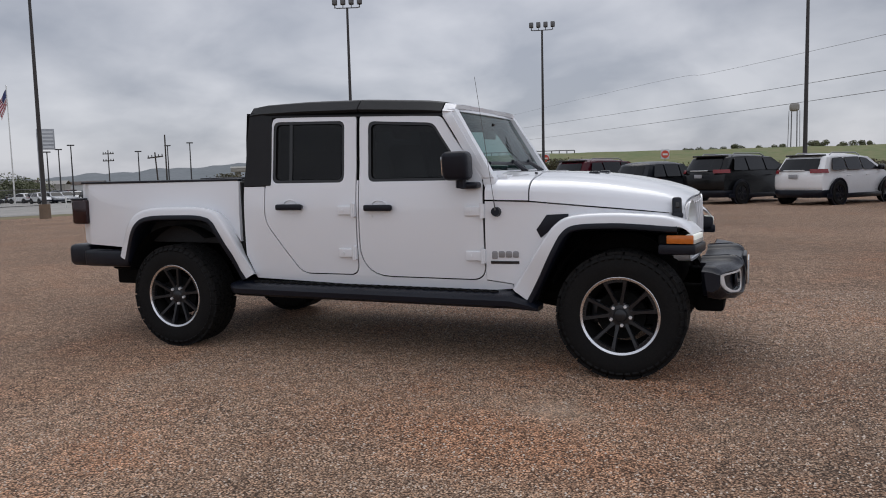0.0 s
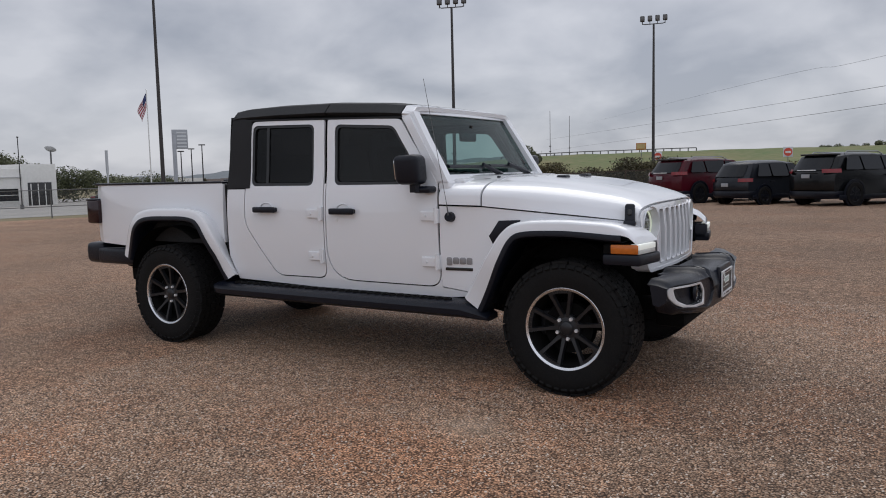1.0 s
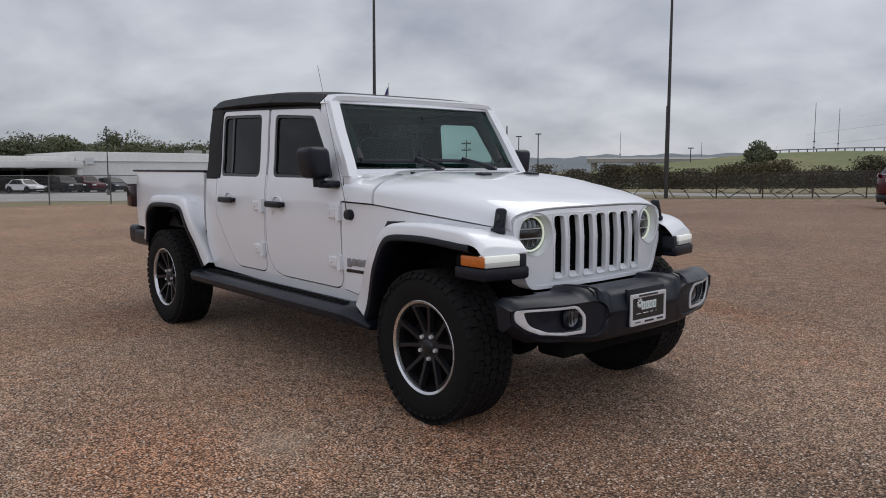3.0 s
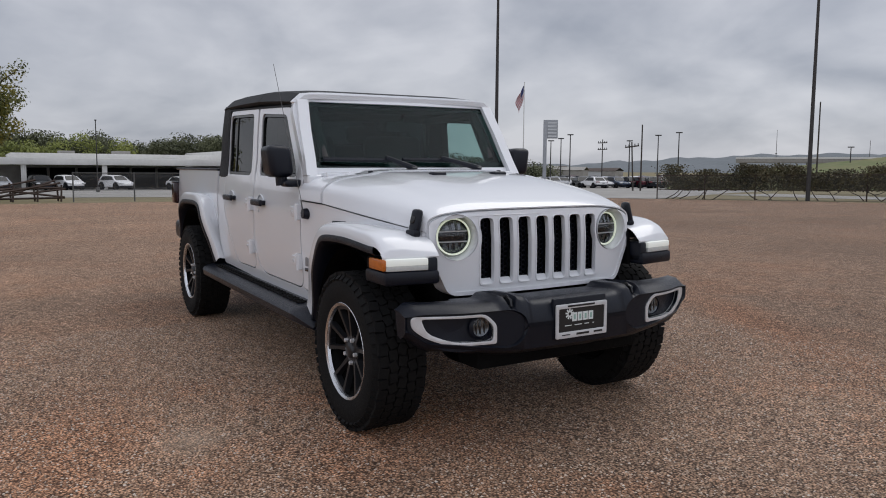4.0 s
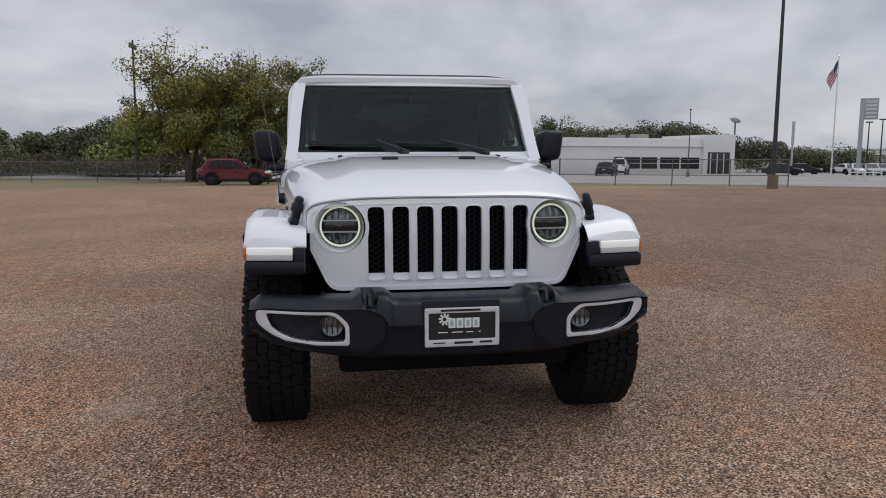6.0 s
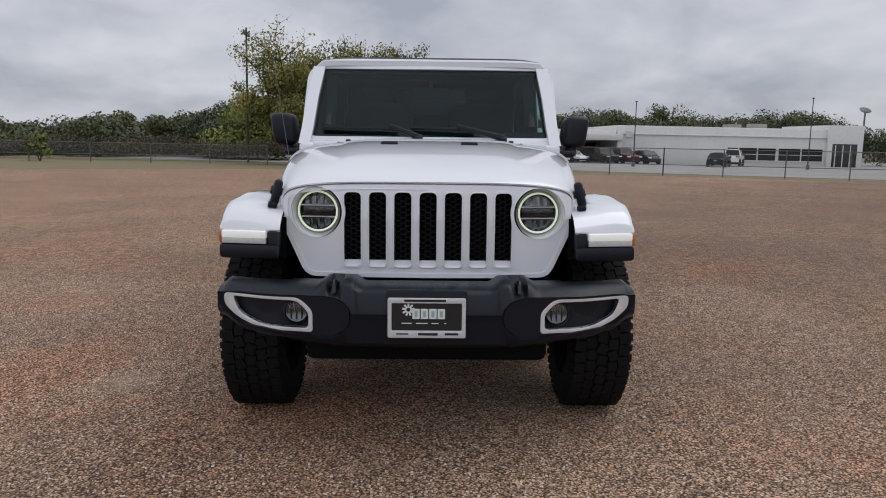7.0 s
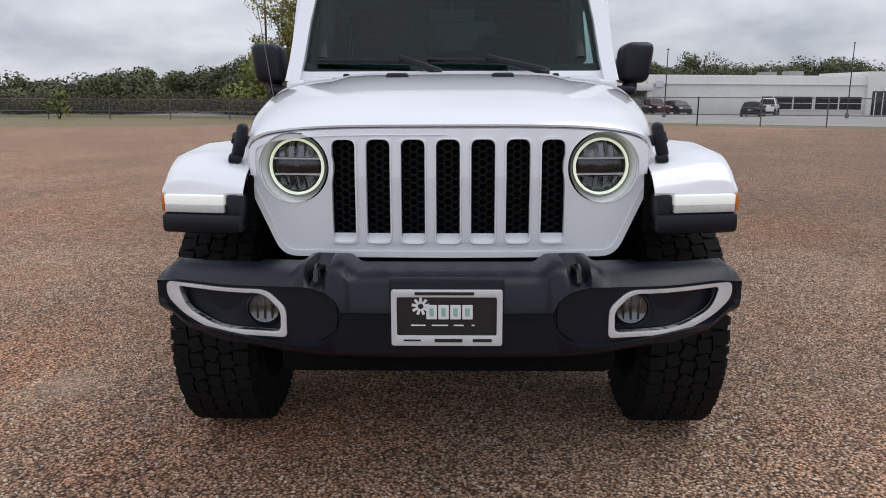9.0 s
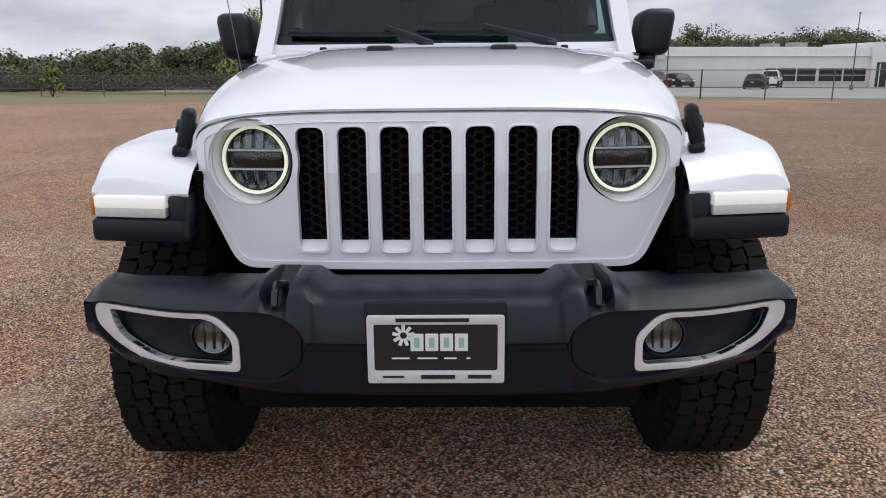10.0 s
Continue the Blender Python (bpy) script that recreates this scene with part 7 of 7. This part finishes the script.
        if detail:
            part("sill_trim", box(-h + 0.35, h - 0.35, s * (W / 2 - 0.03), s * (W / 2 + 0.008), g - 0.02, g + 0.13, 0.02), TRIM, t)
            for px in (0.15, -0.9):
                part("door_handle", box(px - 0.09, px + 0.09, s * (half(belt - 0.12, px) - 0.01), s * (half(belt - 0.12, px) + 0.03), belt - 0.14, belt - 0.105, 0.01), paint, t)
            part("door_mirror", box(L * 0.17, L * 0.17 + 0.16, s * (W / 2 - 0.06), s * (W / 2 + 0.13), belt + 0.02, belt + 0.2, 0.05), GLOSS_BLACK, t)

    def pane(name, low, high, off):
        (x0, z0), (x1, z1) = low, high
        rows2 = []
        for x, z, k in ((x0, z0, 0.82), (x0 * 0.5 + x1 * 0.5, z0 * 0.5 + z1 * 0.5, 0.84), (x1, z1, 0.82)):
            rows2.append([(shrink(f * k, x) + off, f * k * half(z, x), z) for f in (-1, -0.8, -0.4, 0, 0.4, 0.8, 1)])
        return part(name, solid(loft(rows2), 0.01), DGLASS, t)

    pane("rear_window", rear[0], rear[1], -0.045)
    pane("windshield", front[0], front[1], 0.05)
    wb = L * 0.29
    r = 0.375 if kind in ("suv", "pickup") else 0.31
    for x in (-wb, wb):
        for s in (-1, 1):
            arch = part("wheel_arch", lathe([(0.01, 0), (r + 0.03, 0), (r + 0.035, s * 0.016), (r + 0.075, s * 0.016), (r + 0.078, -s * 0.02)], 24), TRIM, t)
            arch.matrix_basis = pose(x, s * (W / 2 - 0.010), r + 0.01)
            car_wheel(x, s * (W / 2 - 0.092), r, 0.23, t)
    for name, sg in (("rear_bumper", -1), ("front_bumper", 1)):
        span = [(0.97, h - 0.55), (0.99, h - 0.3), (0.985, h - 0.12), (0.95, h - 0.02), (0.88, h), (0.70, h), (0.35, h), (0.0, h)]
        span = [(-f, x) for f, x in span] + [(f, x) for f, x in span[-2::-1]]
        band = []
        for z, out in ((g + 0.015, -0.06), (g + 0.09, 0.012), (g + 0.20, 0.022), (g + 0.25, 0.004)):
            band.append([(sg * (shrink(f, x) + out * (x > h - 0.4)), f * (half(z, x) + max(out, 0.0)), z) for f, x in span])
        part(name, solid(loft(band), 0.02), TRIM, t)
    zt = H * 0.60 - (0.0 if kind == "suv" else 0.16)
    for s in (-1, 1):
        path = [(0.68, -h), (0.78, -h), (0.88, -h), (0.95, -h), (1.0, -h + 0.02), (1.0, -h + 0.12), (1.0, -h + (0.30 if kind == "suv" else 0.20))]
        lampr = [[(shrink(f, x) - 0.022 + (0.02 if f == 1.0 else 0.0) + dx, s * (f * half(z, x) + (0.008 if f == 1.0 else 0.0)), z) for f, x in path] for z, dx in ((zt + 0.03, 0.0), (zt + 0.09, 0.006), (zt + 0.15, 0.028))]
        part("tail_lamp", solid(loft(lampr), 0.012), TAIL, t)
        part("headlamp", box(h - 0.3, h - 0.02, s * (W / 2 - 0.42), s * (W / 2 - 0.06), H * 0.42, H * 0.42 + 0.14, 0.05), SATIN, t)
    part("number_plate", box(-h - 0.03, -h, -0.15, 0.15, zt - 0.13, zt - 0.01, 0.005), SIGN_GREY, t, "plain pale plate")
    if kind == "suv" and detail:
        part("spoiler", box(-h + 0.44, -h + 0.78, -W * 0.315, W * 0.315, H * 0.940, H * 0.974, 0.014), GLOSS_BLACK, t)
        for s in (-1, 1):
            part("roof_rail", tube([(-h + 0.95, s * W * 0.315, H * 0.965), (-h + 1.05, s * W * 0.315, H + 0.012), (L * 0.0, s * W * 0.315, H + 0.008), (L * 0.05, s * W * 0.315, H * 0.95)], 0.02, 5), GREY, t)
        part("tailgate_trim", box(-h - 0.012, -h + 0.05, -0.34, 0.34, zt + 0.1, zt + 0.13, 0.005), SATIN, t)
    return t


def park(rr_x, rr_y, paint, L, W, H, kind, label, heading):
    """Places a car by its right rear wheel."""
    a = radians(heading)
    f, lft = Vector((math.cos(a), math.sin(a))), Vector((-math.sin(a), math.cos(a)))
    c = Vector((rr_x, rr_y)) + f * L * 0.29 + lft * (W / 2 - 0.08)
    return car(pose(c.x, c.y, lie(c.x, c.y), 0, 0, heading), paint, L, W, H, kind, label)


park(-4.6, 24.1, P_RED, 5.0, 1.98, 1.70, "suv", "maroon family suv parked with its tail to the lot", 57)
park(-2.18, 22.7, P_SLATE, 4.25, 1.80, 1.52, "hatch", "slate-grey small crossover parked with its tail to the lot", 56)
park(0.55, 21.8, P_DARK, 4.82, 1.94, 1.69, "suv", "dark grey suv parked with its tail to the lot", 54)
park(3.35, 20.6, P_WHITE, 4.63, 1.84, 1.60, "suv", "white suv parked with its tail to the lot", 53)
park(6.3, 19.3, P_RED, 4.7, 1.86, 1.68, "suv", "dark red suv parked at the end of the row", 56)
car(pose(-38.7, -5.0, lie(-38.7), 0, 0, 90), P_MINI, 3.85, 1.72, 1.41, "hatch", "small dark red hatchback parked on the verge")
car(pose(-80.0, 33.6, lie(-80), 0, 0, 152), P_WHITE, 5.6, 1.95, 1.85, "pickup", "white pickup parked before the showroom")
car(pose(-72.0, 29.0, lie(-72), 0, 0, 150), P_DARK, 4.4, 1.8, 1.45, "sedan", "black sedan parked before the showroom")
rc = random.Random(9)
lot_a = [(-83.0, 19.9, P_DARK, "pickup"), (-83.0, 22.2, P_RED, "pickup"), (-83.0, 24.9, P_SLATE, "suv"), (-84.0, 16.6, P_WHITE, "sedan"), (-84.0, 2.6, P_DARK, "suv"), (-84.0, 5.2, P_WHITE, "suv"), (-83.0, 9.6, P_WHITE, "suv"), (-84, -1.0, P_SILVER, "sedan")]
DIMS = {"suv": (4.35, 1.78, 1.55), "sedan": (4.5, 1.76, 1.42), "pickup": (5.4, 1.88, 1.74), "hatch": (4.1, 1.78, 1.5)}
NAMES = {"suv": "suv", "sedan": "sedan", "pickup": "pickup", "hatch": "small hatchback"}
PAINT_NAMES = {P_WHITE: "white", P_DARK: "dark grey", P_RED: "maroon", P_SLATE: "slate-grey", P_SILVER: "silver", P_BLUE: "blue"}
made = {}


def far_car(x, y, turn, paint, kind, where):
    key = (kind, paint)
    m = pose(x, y, lie(x) - 0.01, 0, 0, turn)
    if key in made:
        c = copy_thing(made[key], m)
        c["label"] = PAINT_NAMES[paint] + " " + NAMES[kind] + " parked " + where
        return c
    made[key] = car(m, paint, *DIMS[kind], kind, PAINT_NAMES[paint] + " " + NAMES[kind] + " parked " + where, detail=False)
    return made[key]


for x, y, p, k in lot_a:
    far_car(x, y, rc.uniform(-8, 8) + 18, p, k, "before the showroom")
kinds = ["suv", "sedan", "sedan", "pickup", "sedan"]
paints = [P_WHITE, P_SILVER, P_DARK, P_DARK, P_BLUE, P_SLATE, P_RED, P_DARK]
for row, (d, az0, az1, n) in enumerate(((98, 132.6, 139.2, 9), (108, 132.6, 142.0, 14), (120, 132.6, 142.8, 15), (134, 133, 143.5, 15), (150, 134, 146, 15))):
    for i in range(n):
        az = az0 + (az1 - az0) * i / (n - 1)
        x, y = at(az, d + rc.uniform(-2, 2))
        far_car(x, y, az + rc.choice((0, 180)) + 24 + rc.uniform(-10, 10), rc.choice(paints), "sedan" if row < 2 else rc.choice(kinds), "in the dealer lot across the drive")
for az, d, p in ((146.4, 98, P_DARK), (145.2, 112, P_SLATE)):
    far_car(*at(az, d), 60, p, "sedan", "on the drive")

# two white arches by the drive
for k in range(2):
    x, y = at(141.6 - 0.9 * k, 68)
    a = thing("barrier", pose(x, y, lie(x), 0, 0, 50), "low white tubular barrier beside the drive", "barrier", "barriers")
    for px in (-0.55, 0.0, 0.55):
        part("post", tube([(px, 0, 0), (px, 0, 0.85)], 0.06, 6), WALLWHITE, a)
    part("rail", tube([(-0.6, 0, 0.62), (0.6, 0, 0.62)], 0.05, 6), WALLWHITE, a)


# small far buildings of the town
rb = random.Random(77)
for az, d in ((139.6, 300), (140.9, 310), (141.6, 290), (142.7, 330), (138.2, 340), (136.9, 350), (144.0, 320)):
    x, y = at(az, d)
    wd, hg = rb.uniform(5, 10), rb.uniform(2.6, 4.2)
    hb = thing("far_house", pose(x, y, lie(x), 0, 0, az + rb.uniform(60, 120)), "small pale building with a low roof, far away", "building", "far buildings")
    part("wall", box(-wd / 2, wd / 2, -4, 4, -0.5, hg, 0.02), rb.choice((CONCRETE, SIGN_PALE, WALLWHITE)), hb)
    part("roof", loft([[(-wd / 2 - 0.4, -4.4, hg), (wd / 2 + 0.4, -4.4, hg)], [(-wd / 2 - 0.4, 0, hg + 1.3), (wd / 2 + 0.4, 0, hg + 1.3)], [(-wd / 2 - 0.4, 4.4, hg), (wd / 2 + 0.4, 4.4, hg)]]), rb.choice((STEEL, CONCRETE, RUST)), hb)
    for k in (-0.25, 0.2):
        part("window", box(wd * k, wd * k + 1.2, -4.06, -3.98, 0.9, 2.1), DGLASS, hb)
